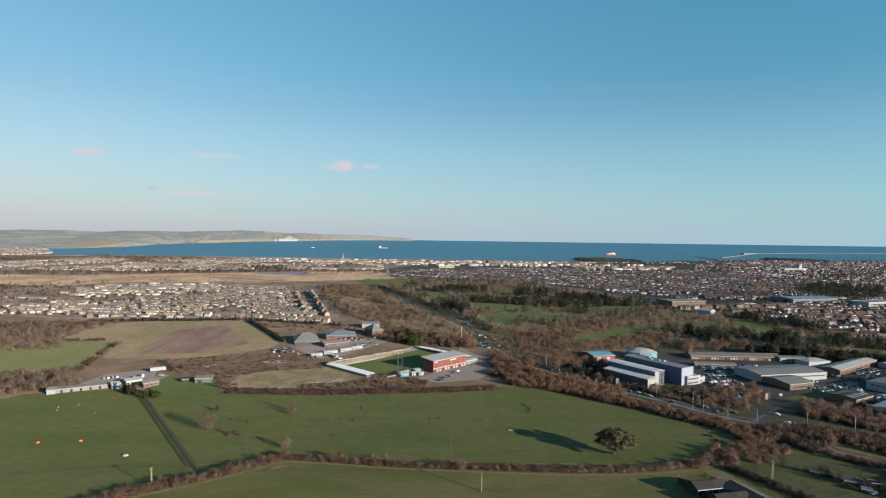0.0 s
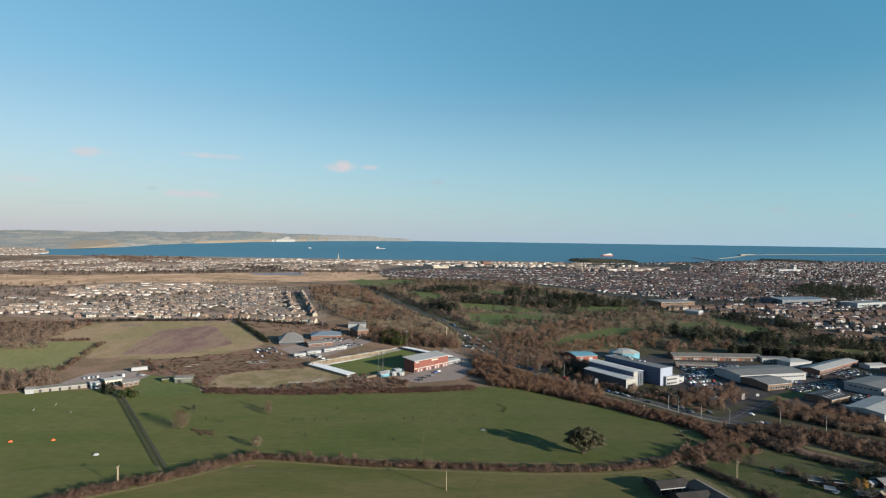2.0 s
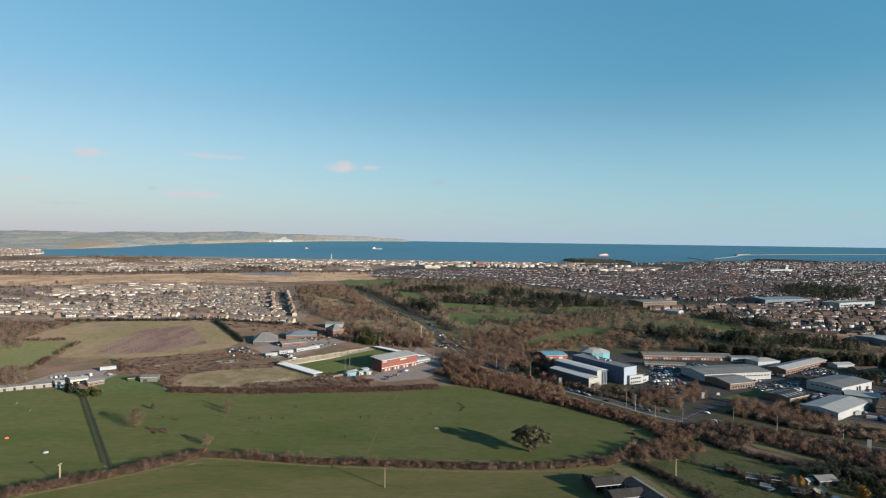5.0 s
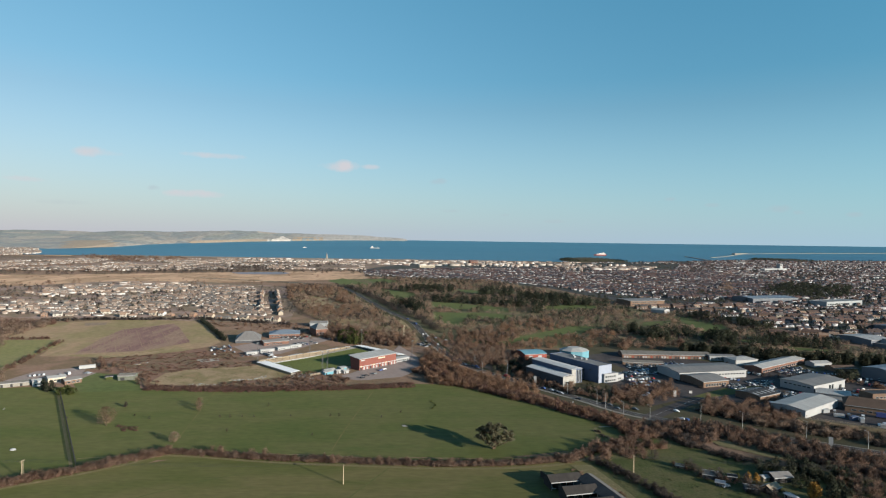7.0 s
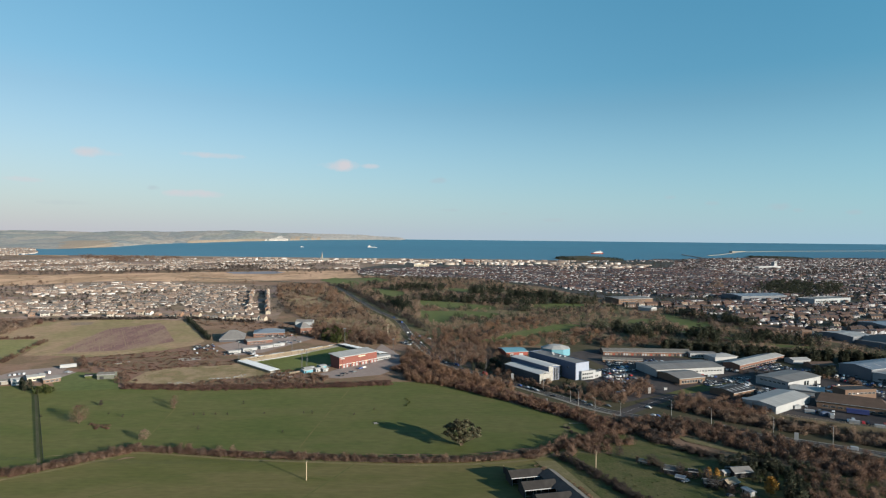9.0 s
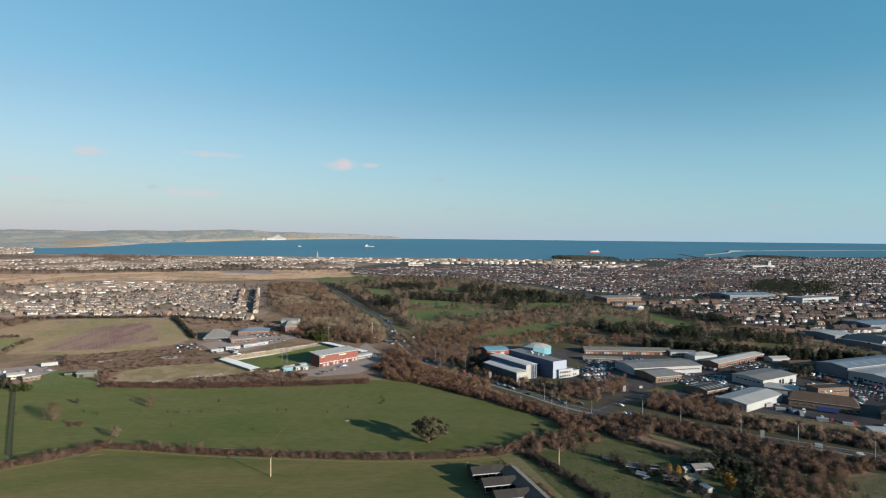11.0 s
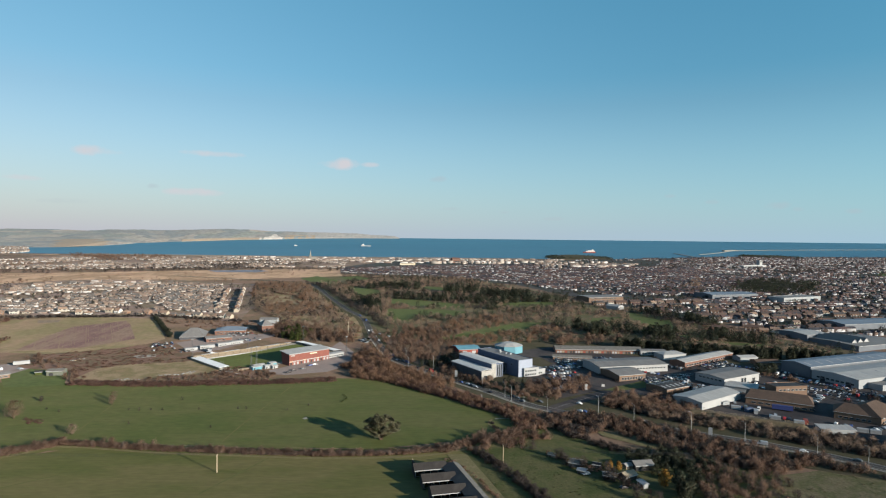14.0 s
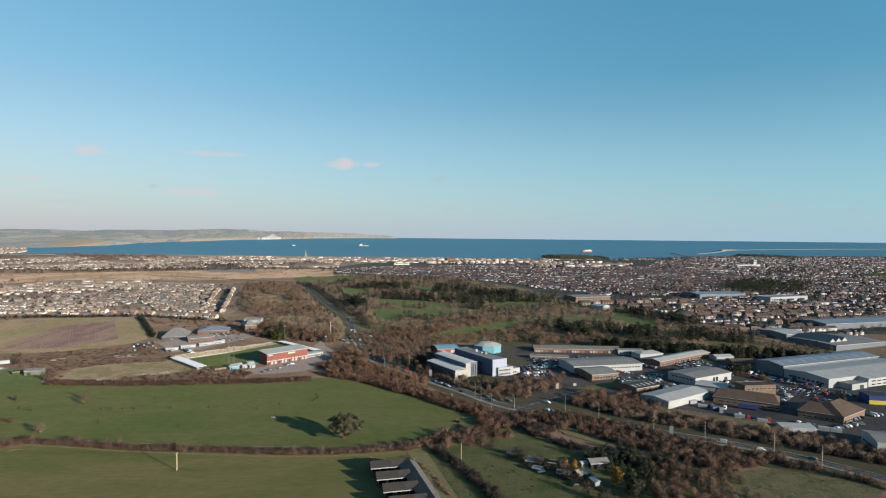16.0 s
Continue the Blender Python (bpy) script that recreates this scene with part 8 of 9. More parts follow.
grow("seaside_wood", fill([(-814.1, 2035.5), (-407.5, 2240.1), (-205.4, 2026.5), (-411.6, 1781.5), (-602.5, 1742.8)], 24, rg, keep=0.6), FARS, M["twig_olive"], "dark garden trees behind the seafront", "trees", (0.7, 1.2), 0.85, 149)

# ---- single trees ----
def tree(name, p, h, r, n, label, crown, seed, base=0.18, ln=2.0, w=0.12, up=0.9, limbs=9, group="trees in the sports field", trunks=1):
    rng = np.random.default_rng(seed)
    ob = thing(name, p, 0, label, "tree", group)
    V, F = np.zeros((0, 3)), np.zeros((0, 3), int)
    for t in range(trunks):
        a = rng.uniform(0, 6.283)
        o = 0.3 * (trunks - 1)
        foot = (o * math.cos(a), o * math.sin(a), -0.3)
        topp = (o * 3 * math.cos(a), o * 3 * math.sin(a), h * 0.62)
        V, F = stick(V, F, foot, topp, 0.028 * h, 0.01 * h, 7)
    for i in range(limbs):
        a, z = rng.uniform(0, 6.283), h * rng.uniform(0.2, 0.55)
        rr = r * rng.uniform(0.45, 0.85)
        V, F = stick(V, F, (0, 0, z), (rr * math.cos(a), rr * math.sin(a), z + h * rng.uniform(0.15, 0.4)), 0.011 * h, 0.003 * h, 4)
    tr = new("trunk", mesh_np("trunk", V, F, [M["bark"]]))
    tr.parent = ob
    V, F = slivers(rng, n, r, h * base, h, ln, w, up)
    F, N = soften(V, F, (0, 0, h * 0.4), r, h * 0.6)
    cr = new("crown", mesh_np("crown", V, F, [crown], None, N))
    cr.parent = ob
    return ob


# the broad evergreen in the field: a cluster of uneven boughs
def pine(p, label):
    ob = thing("pine_tree", p, 0, label, "tree", "trees in the sports field")
    rng = np.random.default_rng(77)
    V, F = np.zeros((0, 3)), np.zeros((0, 3), int)
    Vc, Fc, Nc = [], [], []
    off = 0
    for i in range(58):
        a = rng.uniform(0, 6.283)
        d = 10.6 * rng.random() ** 0.6
        z = 3.2 + 11.0 * math.sqrt(1 - (d / 12.5) ** 2) * rng.uniform(0.25, 1.0)
        c = (d * math.cos(a), 0.8 * d * math.sin(a), z)
        V, F = stick(V, F, (c[0] * 0.12, c[1] * 0.12, z * 0.25), c, 0.16, 0.06, 4)
        v, f = slivers(rng, 190, rng.uniform(2.0, 3.2), -1.4, 1.7, 1.0, 0.28, 0.5)
        f, nrm = soften(v, f, (-0.15 * c[0], -0.15 * c[1], -1.0), 2.6, 2.0)
        Vc.append(v + np.array(c)), Fc.append(f + off), Nc.append(nrm)
        off += len(v)
    for k in range(3):
        V, F = stick(V, F, (0.5 * k - 0.5, 0.3 * k, -0.3), (1.6 * (k - 1), 0.8 * k, 7.0), 0.42, 0.2, 7)
    for nm, vv, ff, mt, nn in (("trunk", V, F, M["bark"], None), ("crown", np.concatenate(Vc), np.concatenate(Fc), M["pine"], np.concatenate(Nc))):
        o = new(nm, mesh_np(nm, vv, ff, [mt], None, nn))
        o.parent = ob


pine((97.4, 327.5), "broad dark evergreen with several trunks on the field")
tree("bare_tree", (-142.6, 358.9), 12, 7.2, 1500, "large leafless tree with a wispy round crown on the field", M["twig"], 1, ln=1.7, w=0.05)
tree("bare_tree", (-87.0, 330.0), 6.5, 4.0, 700, "small leafless tree on the field", M["twig_pale"], 2, ln=1.2, w=0.055)
tree("bare_tree", (-101.3, 400.3), 7.5, 3.6, 420, "thin leafless tree on the field", M["twig"], 3, ln=1.3, w=0.05)
tree("bare_tree", (-98.0, 391.8), 7.0, 3.0, 380, "thin leafless tree on the field", M["twig"], 4, ln=1.3, w=0.05)
tree("bare_tree", (-151.4, 398.2), 4.0, 2.0, 180, "small dark leafless bush tree on the field", M["twig_olive"], 5, ln=0.9)
grow("bramble_patch", fill([(-137.4, 359.1), (-124.5, 359.6), (-116.3, 349.1), (-127.1, 348.6)], 2.2, rg), SCRUB, M["twig_red"], "low russet bramble patch beneath a tree", "scrub", (0.4, 0.7), 0.5, 81)
grow("bramble_patch", along([(59.2, 424.9), (63.2, 416.6), (60.1, 403.0)], 1.5, 1.5, rg), SCRUB, M["leaf"], "curved low green hedge on the field", "hedge", (0.3, 0.5), 0.6, 82)
grow("bramble_patch", along([(164.7, 365.3), (165.5, 353.4), (168.0, 349.3)], 2.5, 1.5, rg), SCRUB, M["twig_olive"], "small scrub patch at the field corner", "scrub", (0.4, 0.7), 0.6, 83)
for i, (p, h, r) in enumerate((((-236.6, 439.7), 9, 2.2), ((-231.1, 435.0), 8, 2.0), ((-230.3, 439.2), 8, 2.6))):
    tree("evergreen_tree", p, h, r, 420, "dark narrow evergreen beside the clubhouse", M["ever"], 30 + i, base=0.03, ln=1.0, w=0.3, up=0.6, group="evergreens by the clubhouse")
for i, (p, h, r, m) in enumerate((((-215.9, 427.5), 5.5, 4.2, "leaf"), ((-208.6, 429.4), 5.0, 4.0, "leaf"), ((-215.7, 435.2), 5.5, 3.5, "leaf"))):
    tree("round_tree", p, h, r, 420, "rounded green shrub tree beside the clubhouse", M[m], 40 + i, base=0.05, ln=0.9, w=0.3, up=0.4, group="shrubs by the clubhouse")
for i, p in enumerate(((242.0, 266.4), (220.7, 284.8), (225.6, 286.4))):
    tree("golden_tree", p, (8.5, 5.5, 4.5)[i], (3.6, 2.0, 2.0)[i], (700, 300, 260)[i], "autumn golden-brown tree on the smallholding", M["gold"], 50 + i, base=0.1, ln=0.9, w=0.25, up=0.5, group="golden trees")
for i, p in enumerate(((246.5, 259.5), (249.0, 254.6), (245.1, 249.1))):
    tree("evergreen_tree", p, (11, 9, 10)[i], 3.4, 520, "dark green conifer on the smallholding", M["ever"], 60 + i, base=0.03, ln=1.2, w=0.28, up=0.6, group="conifers on the smallholding")
for i, p in enumerate(((422.1, 505.9), (420.0, 514.1), (433.0, 514.8))):
    tree("round_tree", p, 9, 6, 520, "dark broad evergreen beside the car park", M["ever"], 70 + i, base=0.05, ln=1.4, w=0.35, up=0.4, group="car park evergreens")
for i, p in enumerate(((80.8, 541.1), (104.4, 537.6), (122.5, 533.8), (26.0, 627.8), (111.1, 563.0))):
    tree("bare_tree", p, 11, 6, 700, "large bare roadside tree", M["twig"], 80 + i, group="roadside trees")


# ---- poles, wires, lamps, signs, fence ----
def power_pole(p, yaw, h=10.2):
    ob = thing("power_pole", p, yaw, "wooden twin power pole with a crossarm", "power pole", "field power poles")
    for x in (-0.45, 0.45):
        part("pole", tb((x, 0, -0.3), (x, 0, h), 0.15, 0.11, 8), M["pole_wood"], ob)
    part("crossarm", bx(-1.6, 1.6, -0.1, 0.1, h - 0.35, h - 0.1), M["pole_wood"], ob)
    part("brace", tb((-0.45, 0, h - 2.2), (0.45, 0, h - 2.0), 0.06, 0.06, 4), M["steel"], ob)
    for x in (-1.5, 0, 1.5):
        part("insulator", tb((x, 0, h - 0.1), (x, 0, h + 0.25), 0.09, 0.05, 6), M["dark"], ob)
    return ob


PP = [(-135.7, 275.8), (19.8, 277.1), (166.0, 292.7)]
for i, p in enumerate(PP):
    power_pole(p, turn_of(PP[max(0, i - 1)], PP[min(2, i + 1)]) + 90, (9.8, 9.2, 10.4)[i])
for a, b in zip([(PP[0][0] - 150, PP[0][1] - 30)] + PP, PP + [(PP[2][0] + 120, PP[2][1] - 8)]):
    d = Vector((b[0] - a[0], b[1] - a[1])).normalized()
    for o in (-1.5, 0, 1.5):
        pts = []
        for k in range(9):
            t = k / 8
            q = between(a, b, t)
            pts.append((q[0] - d.y * o, q[1] + d.x * o, 10.0 - 4 * 1.6 * t * (1 - t)))
        tagged(part("power_line", cable(pts, 0.03), M["dark"], None), "thin overhead power line between wooden poles", "cable", "overhead wires")


def lamp_post(p, yaw, h=11.5, arms=1):
    ob = thing("street_lamp", p, yaw, "tall grey street lamp beside the main road", "street lamp", "road lamps")
    part("column", tb((0, 0, -0.2), (0, 0, h), 0.14, 0.08, 6), M["steel"], ob)
    part("base", tb((0, 0, -0.1), (0, 0, 1.1), 0.2, 0.18, 6), M["steel"], ob)
    for s in ((1,) if arms == 1 else (1, -1)):
        part("arm", tb((0, 0, h - 0.1), (1.6 * s, 0, h + 0.25), 0.06, 0.05, 4), M["steel"], ob)
        part("lantern", bx(1.4 * s - 0.1, 1.4 * s + 0.75 if s > 0 else 1.4 * s + 0.1, -0.16, 0.16, h + 0.15, h + 0.35) if s > 0 else bx(1.4 * s - 0.75, 1.4 * s + 0.1, -0.16, 0.16, h + 0.15, h + 0.35), M["grey_clad"], ob)


for p in ((98.0, 549.4), (125.1, 515.8), (165.2, 450.4), (180.1, 419.7), (190.1, 388.9), (205.1, 380.8), (241.0, 385.9), (259.7, 367.8), (290.3, 350.8), (314.7, 332.3), (344.2, 310.3), (360.2, 292.7), (102.6, 510.5), (184.0, 411.4)):
    lamp_post(p, 130)


def sign(p, w, h, z, label, m, yaw=10, legs=2):
    ob = thing("road_sign", p, yaw, label, "sign")
    part("panel", bx(-w / 2, w / 2, -0.06, 0.06, z, z + h), m, ob)
    for x in ((-w * 0.35, w * 0.35) if legs == 2 else (0,)):
        part("leg", tb((x, 0.1, -0.2), (x, 0.1, z + h * 0.9), 0.06, 0.06, 5), M["steel"], ob)


sign((145.0, 483.8), 2.4, 5.5, 0.6, "tall white totem sign at the roadside", M["white"], -20)
sign((247.1, 446.0), 2.2, 4.6, 0.4, "white totem sign by the estate road", M["white"], 0)
sign((296.1, 337.0), 2.2, 6.2, 0.4, "tall white panel sign beside the road", M["white"], -30)
sign((263.0, 455.0), 2.5, 2.0, 0.8, "small white sign on grass", M["white"], 0)
sign((234.5, 378.4), 1.0, 2.6, 0.4, "white traffic bollard sign at the junction", M["white"], 0, 1)
sign((104.6, 510.3), 1.6, 2.0, 1.0, "white road sign on a verge", M["white"], -20)
sign((127.7, 486.8), 1.6, 2.2, 1.0, "white road sign on a verge", M["white"], -20)
sign((193.8, 374.4), 1.0, 2.2, 1.0, "small white road sign", M["white"], -20, 1)
sign((162.6, 418.9), 1.0, 2.0, 1.0, "small white road sign", M["white"], -20, 1)


def mast(p, h, label):
    ob = thing("mast", p, 0, label, "mast", "slim masts")
    part("pole", tb((0, 0, -0.3), (0, 0, h), 0.35, 0.22, 8), M["cream"], ob)
    part("head", tb((0, 0, h), (0, 0, h + 1.8), 0.45, 0.45, 8), M["cream"], ob)


mast((22.5, 670.9), 13, "slim pale telecom mast beside the road")


def fence():
    """The tall net fence across the field: posts and mesh wires."""
    a, b = (-214.8, 426.0), (-121.9, 295.1)
    L, tn = math.hypot(b[0] - a[0], b[1] - a[1]), turn_of(a, b)
    ob = thing("net_fence", a, tn, "tall dark chain-link fence across the sports field", "fence")
    n = 58
    for i in range(n + 1):
        part("post", tb((L * i / n, 0, -0.2), (L * i / n, 0, 3.4), 0.05, 0.05, 5), M["dark"], ob)
    for z in (0.1, 0.9, 1.7, 2.5, 3.3):
        part("rail", tb((0, 0, z), (L, 0, z), 0.03, 0.03, 4), M["dark"], ob)
    bm = bmesh.new()
    for i in range(int(L / 0.66)):
        x = i * 0.66
        tube(bm, (x, 0, 0.05), (x + 1.2, 0, 3.3), 0.034, 0.034, 3)
        tube(bm, (x + 1.2, 0.05, 0.05), (x, 0.05, 3.3), 0.034, 0.034, 3)
    part("mesh", bm, M["dark"], ob, "dark wire netting")


fence()
ribbon("worn_strip", [(-216.4, 426.0), (-123.2, 293.6)], 1.6, M["dry"], "worn strip of rough grass along the fence", 0.07, category="grass")


# ---- vehicles ----
def car(kind):
    L, W, H = {"hatch": (4.2, 1.75, 1.45), "estate": (4.6, 1.8, 1.48), "van": (5.4, 2.0, 2.3)}[kind]
    ob = thing("car" if kind != "van" else "van", (0, 0), 0, "", "car" if kind != "van" else "van", z=0)
    bm = bmesh.new()
    if kind == "van":
        prof = [(-L / 2, 0.35), (L / 2, 0.35), (L / 2, 0.95), (L * 0.36, 1.15), (L * 0.24, H - 0.1), (L * 0.18, H), (-L / 2, H)]
    else:
        tail = -L / 2 + (0.25 if kind == "hatch" else 0.12)
        prof = [(-L / 2, 0.3), (L / 2, 0.3), (L / 2, 0.7), (L * 0.27, 0.9), (L * 0.1, H - 0.06), (-L * 0.1, H), (tail + 0.4, H - 0.08), (tail, 0.9), (-L / 2, 0.8)]
    prism(bm, prof, -W / 2, W / 2, "y")
    for v in bm.verts:
        if v.co.z > 1.0:
            v.co.y *= 0.86
    bmesh.ops.bevel(bm, geom=bm.edges[:], offset=0.05, segments=1, affect="EDGES")
    part("body", bm, M["carpaint"], ob)
    bm = bmesh.new()
    if kind == "van":
        box(bm, L * 0.19, L * 0.33, -W * 0.435, W * 0.435, 1.25, H - 0.25)
    else:
        prism(bm, [(L * 0.24, 0.93), (L * 0.105, H - 0.12), (-L * 0.28, H - 0.12), (-L * 0.36, 0.95)], -W * 0.45, W * 0.45, "y")
    part("window_band", bm, M["glass"], ob)
    for x in (-L * 0.31, L * 0.31):
        for y in (-W / 2 - 0.01, W / 2 - 0.19):
            part("wheel", tb((x, y, 0.31), (x, y + 0.2, 0.31), 0.31, 0.31, 10), M["tyre"], ob)
    return ob


CARS = [(car("hatch"), "small hatchback car"), (car("estate"), "family estate car"), (car("van"), "panel van")]
cr_ = random.Random(9)


def park(p, yaw, where, kinds=(0, 0, 1, 1, 2), group="parked cars", z=0.22):
    k = cr_.choice(kinds)
    ob = copy_thing(CARS[k][0], pose(p[0], p[1], gz(p[1]) + z, 0, 0, yaw + cr_.uniform(-2, 2) + cr_.choice((0, 180))))
    tagged(ob, CARS[k][1] + " " + where, "van" if k == 2 else "car", group)


def car_row(p, q, where, keep=0.85, pitch=2.7, kinds=(0, 0, 1, 1, 2)):
    L = math.hypot(q[0] - p[0], q[1] - p[1])
    for i in range(int(L / pitch)):
        if cr_.random() < keep:
            park(between(p, q, (i + 0.5) * pitch / L), turn_of(p, q) + 90, where, kinds)


for a, b in (((232.4, 517.1), (266.5, 527.9)), ((223.7, 495.7), (253.7, 505.4)), ((220.5, 476.1), (240.7, 480.9)), ((239.2, 462.5), (222.3, 444.8)), ((269.4, 551.7), (306.6, 564.0)), ((321.9, 473.7), (343.0, 478.4)), ((334.6, 467.1), (353.1, 455.9)), ((330.2, 454.8), (342.7, 445.5)), ((386.4, 480.6), (396.0, 470.1)),
        ((400.7, 470.3), (420.8, 450.7)), ((426.8, 494.1), (465.4, 453.9)), ((413.4, 477.5), (415.1, 462.6)), ((463.3, 436.9), (479.1, 434.3)), ((423.6, 461.1), (437.3, 452.7)), ((427.2, 435.5), (404.8, 411.5)), ((335.3, 448.6), (335.4, 474.2))):
    car_row(a, b, "parked on the retail park")
for a, b in (((347.4, 413.8), (357.4, 408.3)), ((346.4, 402.2), (359.0, 394.3)), ((353.2, 382.3), (368.3, 374.0)), ((391.1, 367.6), (400.5, 358.6)), ((408.7, 354.4), (435.5, 366.7)), ((298.3, 410.6), (314.8, 430.1))):
    car_row(a, b, "parked behind the units", kinds=(0, 1, 2))
for a, b in (((245.0, 533.6), (263.4, 541.7)), ((226.3, 487.9), (254.4, 493.2)), ((301.3, 518.6), (325.7, 500.9)), ((322.8, 485.0), (346.8, 490.0)), ((333.0, 461.0), (352.9, 452.8)), ((386.1, 450.7), (408.4, 458.7)), ((430.9, 507.0), (452.8, 479.2)), ((439.6, 452.8), (456.6, 433.4)), ((428.2, 372.4), (461.0, 386.1)), ((492.8, 438.1), (511.4, 430.7))):
    car_row(a, b, "parked on the retail park", 0.7)
for a, b in (((216.0, 516.3), (223.8, 497.7)), ((403.6, 540.0), (429.9, 525.5)), ((439.3, 515.1), (461.5, 501.8)), ((315.8, 445.9), (312.8, 424.1)), ((344.0, 536.7), (355.9, 519.3)), ((383.6, 486.1), (399.7, 476.9)), ((336.5, 428.8), (343.3, 412.2)), ((439.1, 426.4), (455.1, 411.9))):
    car_row(a, b, "parked in a yard of the retail park", 0.65, 3.0)
for a, b in (((356.4, 576.1), (369.3, 557.4)), ((382.1, 541.1), (414.3, 559.9)), ((276.7, 557.2), (325.8, 557.4))):
    car_row(a, b, "parked by the depot", 0.6, 3.4)
for p in ((2.1, 500.6), (-0.5, 492.2), (11.9, 520.8), (14.9, 525.5), (8.6, 507.3)):
    park(p, 40, "parked by the football ground")
for p in ((75.5, 531.2), (103.3, 514.6), (136.0, 471.9), (154.6, 458.5), (157.7, 455.2), (229.2, 388.0), (231.4, 386.8), (272.3, 353.3), (249.2, 410.1), (232.8, 406.6), (169.9, 434.4), (204.9, 409.7), (59.3, 670.8), (70.8, 658.9), (77.1, 678.1), (49.9, 645.9), (91.9, 678.8)):
    park(p, -50, "driving on the main road", (0, 1), "cars on the road")
for i in range(30):
    k = cr_.uniform(1.5, 9.5)
    a, b = ROAD[int(k)], ROAD[int(k) + 1]
    p, d = between(a, b, k % 1), Vector((b[0] - a[0], b[1] - a[1])).normalized()
    o = cr_.choice((-1.7, 1.7))
    park((p[0] - d.y * o, p[1] + d.x * o), turn_of(a, b), "driving on the main road", (0, 1, 0, 1, 2), "cars on the road")
for a, b in (((-171.2, 594.0), (-161.0, 602.0)), ((-157.2, 592.2), (-147.2, 602.8)), ((-262.2, 478.5), (-245.0, 495.8)), ((-260.7, 463.2), (-246.0, 475.4)), ((-161.7, 578.2), (-137.6, 593.5)), ((-277.4, 480.5), (-263.6, 489.1)), ((-244.6, 498.3), (-227.0, 491.2)), ((-87.3, 563.5), (-119.7, 589.8))):
    car_row(a, b, "parked beside low buildings", 0.5, 3.2)
for p in ((207.1, 279.5), (221.3, 263.4)):
    park(p, 20, "parked on the smallholding", (0,))
for ob, _ in CARS:
    for o in list(ob.children_recursive) + [ob]:
        bpy.data.objects.remove(o)


def container(p, yaw, label, m, L=6.1):
    ob = thing("container", p, yaw, label, "container", "yard containers")
    part("box", bx(0, L, 0, 2.4, 0.15, 2.6), m, ob)
    for i in range(8):
        part("rib", bx(0.3 + i * L / 8.2, 0.5 + i * L / 8.2, -0.06, 0, 0.25, 2.5), m, ob)
    part("door", bx(L, L + 0.05, 0.1, 2.3, 0.25, 2.5), M["grey_clad"], ob)


for i, (p, m, cl) in enumerate((((339.0, 399.1), "white", "white"), ((346.3, 391.2), "blue", "dark blue"), ((351.1, 386.1), "grey_clad", "grey"), ((354.0, 376.0), "white", "white"), ((364.4, 366.7), "grey_clad", "grey"), ((371.2, 595.2), "blue", "dark blue"), ((372.6, 364.6), "red", "red"), ((395.4, 351.8), "white", "white"), ((401.3, 348.7), "grey_clad", "grey"), ((337.2, 407.6), "grey_clad", "grey"))):
    container(p, (-25, 20, 65, -28)[i % 4], cl + " steel storage container in a yard", M[m])

def car_shape(L=4.3, W=1.75, H=1.42):
    """A simple closed car: body, sloping cabin; material 0 paint, 1 glass."""
    V = [(x, y, z) for z, k in ((0.15, 1.0), (0.82, 1.0)) for x, y in ((-L / 2, -W / 2 * k), (L / 2, -W / 2 * k), (L / 2, W / 2 * k), (-L / 2, W / 2 * k))]
    V += [(-L * 0.45, -W * 0.46, 0.82), (L * 0.22, -W * 0.46, 0.82), (L * 0.22, W * 0.46, 0.82), (-L * 0.45, W * 0.46, 0.82), (-L * 0.34, -W * 0.38, H), (L * 0.05, -W * 0.38, H), (L * 0.05, W * 0.38, H), (-L * 0.34, W * 0.38, H)]
    F, mi = [], []
    for o, sides, top in ((0, 0, 0), (8, 1, 0)):
        for a, b, c, d, m in ((0, 1, 5, 4, sides), (1, 2, 6, 5, sides), (2, 3, 7, 6, sides), (3, 0, 4, 7, sides), (4, 5, 6, 7, top)):
            F += [(a + o, b + o, c + o), (a + o, c + o, d + o)]
            mi += [m, m]
    return np.array(V, float), np.array(F), np.array(mi), None


SHAPES = [car_shape(), car_shape(4.7, 1.8, 1.5), car_shape(3.9, 1.68, 1.5), car_shape(5.2, 1.95, 2.1)]
M["fleet"] = mat("mixed_car_paint", [(0.42, 0.42, 0.43), (0.025, 0.025, 0.03), (0.22, 0.23, 0.25), (0.05, 0.07, 0.15), (0.10, 0.105, 0.11), (0.48, 0.48, 0.48), (0.25, 0.03, 0.03), (0.35, 0.36, 0.38)], 0.5, 3.0, rough=0.3, bump=0.0, fine=0.05, by="island", step=True, pos=[0, 0.13, 0.36, 0.5, 0.62, 0.82, 0.92, 0.95])


def car_parks(name, lots, label, seed):
    """Bays of parked cars: each lot has a corner, the row's end, the number of rows and the step between them."""
    r = np.random.default_rng(seed)
    items = []
    for (ax, ay), (bx_, by_), rows, step in lots:
        L = math.hypot(bx_ - ax, by_ - ay)
        dx, dy = (bx_ - ax) / L, (by_ - ay) / L
        for j in range(rows):
            for i in range(int(L / 2.6)):
                if r.random() < 0.68:
                    x, y = ax + dx * (i + 0.5) * 2.6 - dy * step * j, ay + dy * (i + 0.5) * 2.6 + dx * step * j
                    k = r.choice(4, p=[0.4, 0.3, 0.2, 0.1])
                    items.append((SHAPES[k], x, y, gz(y) + 0.15, 1.0, 1.0, math.atan2(dy, dx) + 1.571 + r.normal(0, 0.05)))
    return stuff(name, items, [M["fleet"], M["glass"]], label, "cars")


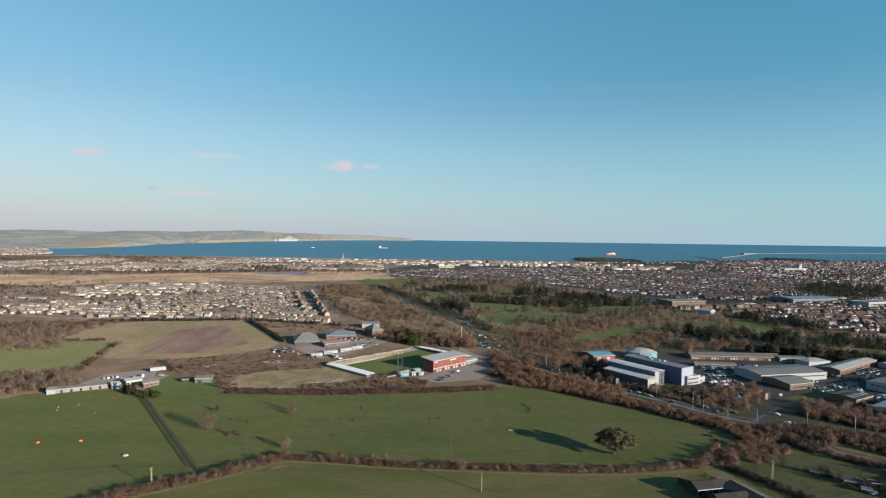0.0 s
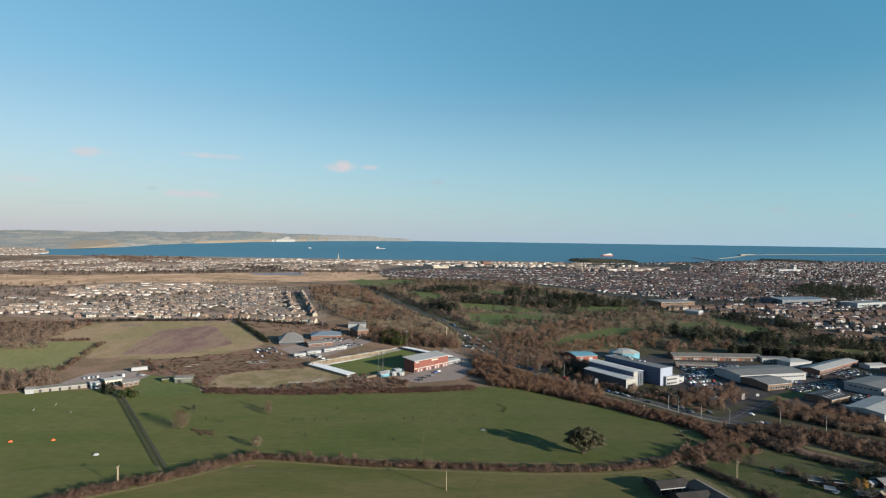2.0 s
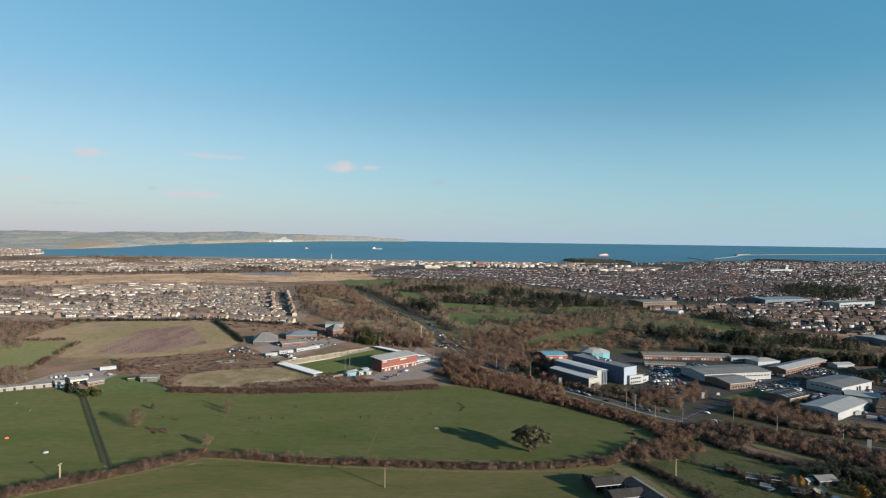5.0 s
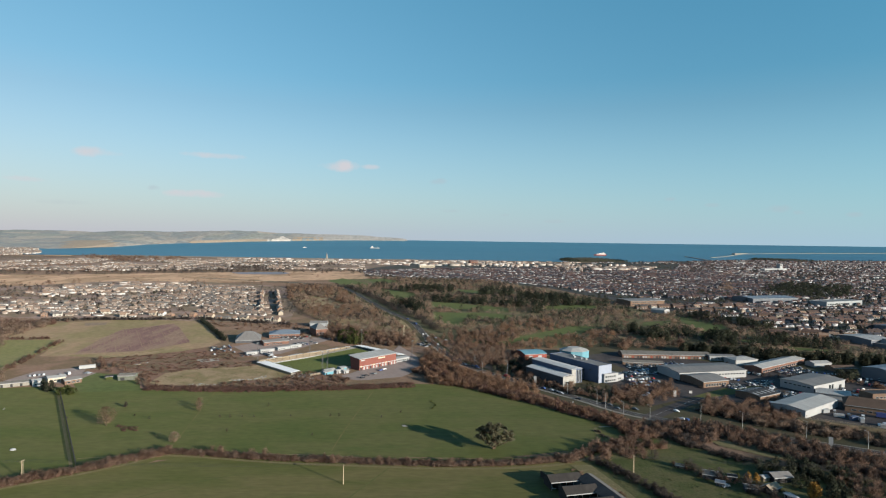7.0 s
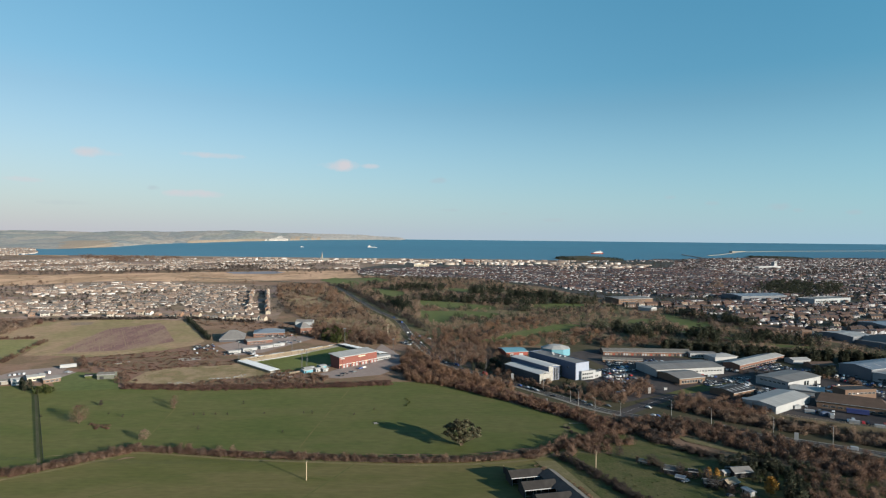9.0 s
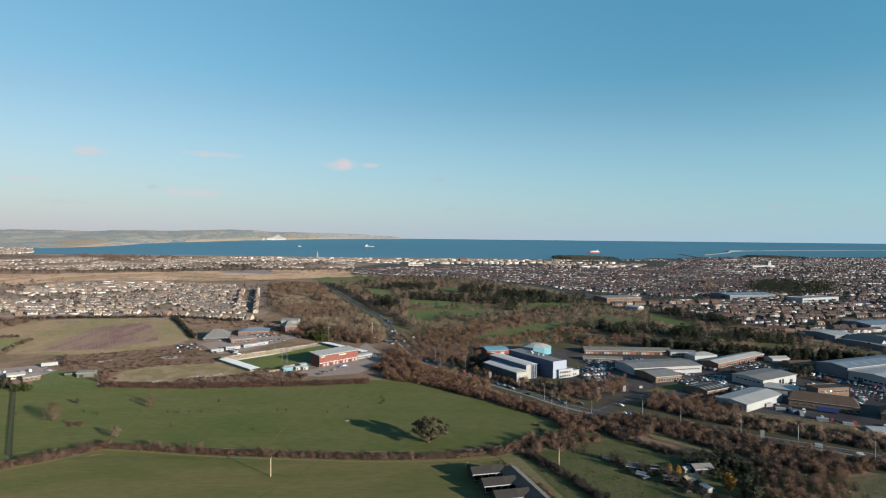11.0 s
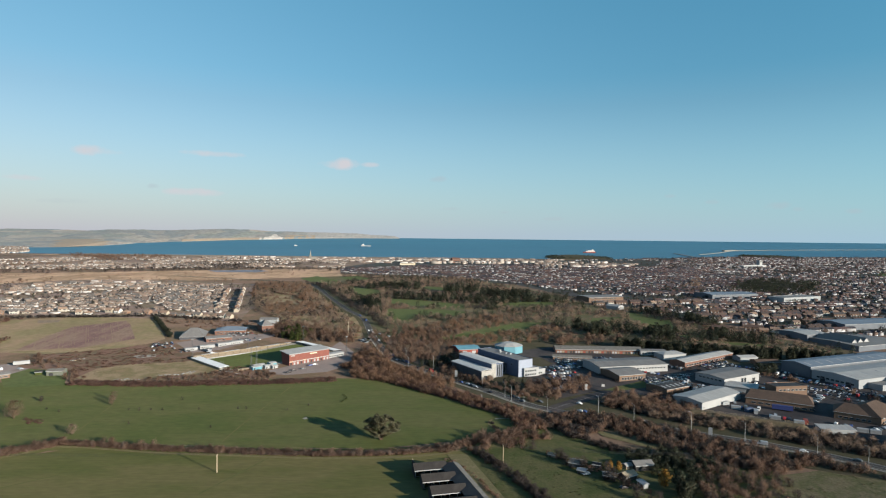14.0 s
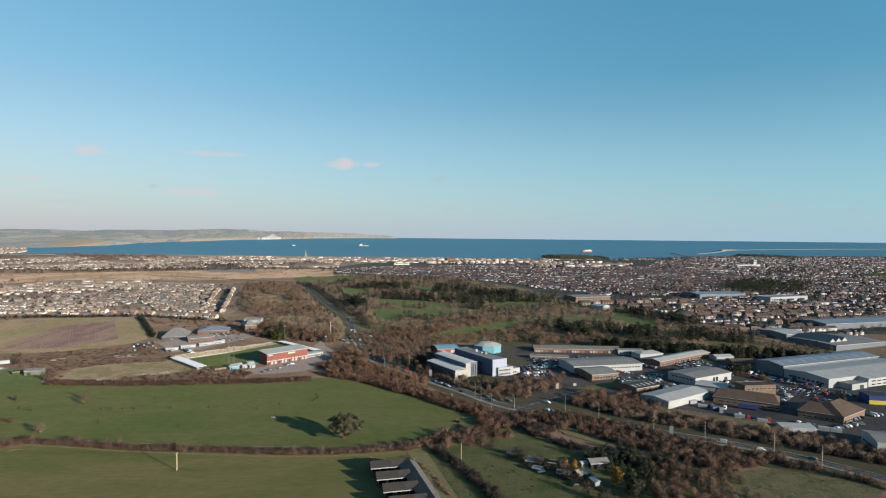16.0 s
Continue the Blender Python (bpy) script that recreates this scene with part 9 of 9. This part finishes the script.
car_parks("parked_cars", [((228, 512), (262, 523), 2, 11.0), ((240, 548), (300, 565), 2, 7.5), ((300, 482), (318, 488), 2, -9.0), ((330, 486), (356, 492), 2, 9.0), ((338, 440), (352, 450), 2, 8.5), ((392, 490), (416, 502), 2, 9.5), ((418, 452), (446, 430), 2, 12.0), ((450, 452), (474, 434), 2, 10.0), ((428, 496), (462, 452), 1, -6.5), ((376, 536), (412, 556), 2, -8.0)],
    "many parked cars of mixed colours filling the retail car parks", 61)

car_parks("parked_cars", [((-172, 600), (-152, 612), 2, 8.0), ((-112, 652), (-84, 662), 2, 9.0), ((-132, 574), (-104, 592), 1, 7.0), ((-62, 692), (-40, 682), 2, 8.0), ((-90, 625), (-66, 640), 2, 7.5), ((38, 640), (52, 626), 2, 6.0)],
    "mixed parked cars and vans round the school buildings", 62)

# ---- small things on the field ----
def training_goal(p, yaw, label, m):
    ob = thing("training_goal", p, yaw, label, "goal", "small goals on the field")
    for y in (-1.0, 1.0):
        part("post", tb((0, y, 0), (0, y, 1.1), 0.05, 0.05, 5), m, ob)
        part("stay", tb((0, y, 1.1), (-0.8, y, 0), 0.04, 0.05, 5), m, ob)
    part("crossbar", tb((0, -1.0, 1.1), (0, 1.0, 1.1), 0.05, 0.05, 5), m, ob)


for p in ((-256.6, 393.4), (-250.6, 407.0), (-229.3, 389.6), (-260.8, 401.1)):
    training_goal(p, 20, "small white training goal on the field", M["white"])


def popup(p, label, m, r=1.25, h=0.9):
    ob = thing("popup_shelter", p, 0, label, "shelter")
    bm = bmesh.new()
    rings = [[bm.verts.new((r * math.cos(a * 0.5236) * math.cos(e), r * 0.8 * math.sin(a * 0.5236) * math.cos(e), h * math.sin(e))) for a in range(12)] for e in (0, 0.5, 0.95, 1.3)]
    for u, v in zip(rings, rings[1:]):
        for i in range(12):
            bm.faces.new((u[i], u[(i + 1) % 12], v[(i + 1) % 12], v[i]))
    bm.faces.new(rings[-1])
    part("cover", bm, m, ob)
    part("groundsheet", bx(-r * 0.9, r * 0.9, -r * 0.7, r * 0.7, 0.01, 0.05), m, ob)


popup((-228.7, 333.4), "low orange dome shelter on the grass", M["orange"])
popup((-206.6, 337.1), "low orange dome shelter on the grass", M["orange"])
popup((-169.4, 315.7), "low white dome cover on the grass", M["white"], 1.7, 1.0)
for i, p in enumerate(((-79.0, 379.1), (-72.3, 379.4), (-65.0, 380.9), (-57.2, 381.2), (-55.1, 406.5), (-33.4, 383.5), (-7.4, 385.8), (-1.5, 384.8), (27.1, 383.5), (39.2, 395.5), (-122.9, 373.6), (-135.2, 379.3), (-175.0, 371.5), (-64.2, 351.0), (-11.0, 346.8))):
    tree("sapling", p, (1.8, 2.4, 1.5)[i % 3], (0.8, 1.1, 0.7)[i % 3], 60, "small dark bush on the mown field", M["twig_olive"], 200 + i, base=0.0, ln=0.6, w=0.08, limbs=2, group="small bushes on the field")
ribbon("worn_path", [(-127.1, 304.5), (-71.2, 314.8), (-0.9, 314.3), (70.2, 305.3)], 0.8, M["rough_meadow"], "pale trodden line along the hedge", 0.06, category="path")
ribbon("worn_path", [(-74.9, 255.9), (-50.2, 277.4), (-21.3, 295.3)], 0.9, M["grass"], "faint wheel track in the meadow", 0.06, category="path")
ribbon("worn_path", [(20.7, 252.3), (29.9, 274.0), (40.7, 299.5)], 0.9, M["grass"], "faint wheel track in the meadow", 0.06, category="path")
grow("field_tufts", fill(FIELD, 26, rg, keep=0.5), BUSH, M["rough_meadow"], "scattered tufts of coarse grass on the field", "grass", (0.15, 0.4), 0.4, 117, 0.0)
patch("bare_patch", [(41.7, 366.1), (43.6, 368.5), (45.7, 365.2), (43.3, 363.9)], M["concrete"], "pale worn patch in the grass", 0.12)


ribbon("dry_ditch", [(166.5, 369.5), (164.0, 362.0), (165.5, 354.5), (170.5, 350.5)], 1.8, M["dry"], "curved strip of dry reeds round a damp hollow", 0.1, category="grass")
ribbon("worn_path", [(168.5, 370.5), (176.0, 371.5), (183.0, 369.0), (190.0, 371.0)], 0.9, M["concrete"], "pale gravel path at the field corner", 0.1, category="path")


def rubble(p, seed):
    """A heap of broken concrete and planks."""
    r = random.Random(seed)
    ob = thing("rubble_heap", p, r.uniform(0, 180), "heap of pale broken concrete and timber on waste ground", "rubble", "rubble on the waste ground")
    for i in range(9):
        bm = bx(-r.uniform(0.5, 1.4), r.uniform(0.5, 1.4), -r.uniform(0.3, 0.9), r.uniform(0.3, 0.9), 0, r.uniform(0.3, 0.8), taper=0.1)
        o = part("slab", bm, M["white"] if i % 4 == 0 else M["concrete"] if i % 3 else M["pole_wood"], ob)
        o.matrix_local = pose(r.uniform(-4, 4), r.uniform(-2, 2), -0.05, r.uniform(-12, 12), r.uniform(-12, 12), r.uniform(0, 180))


for i, p in enumerate(((-132.9, 460.5), (-127.1, 462.6), (-119.5, 462.9), (-105.0, 478.8), (-99.7, 481.0), (-93.2, 481.4), (-88.0, 485.6), (-83.7, 489.9), (-213.2, 531.6), (-209.3, 539.2), (-58.5, 489.1), (-44.3, 489.9))):
    rubble(p, 300 + i)
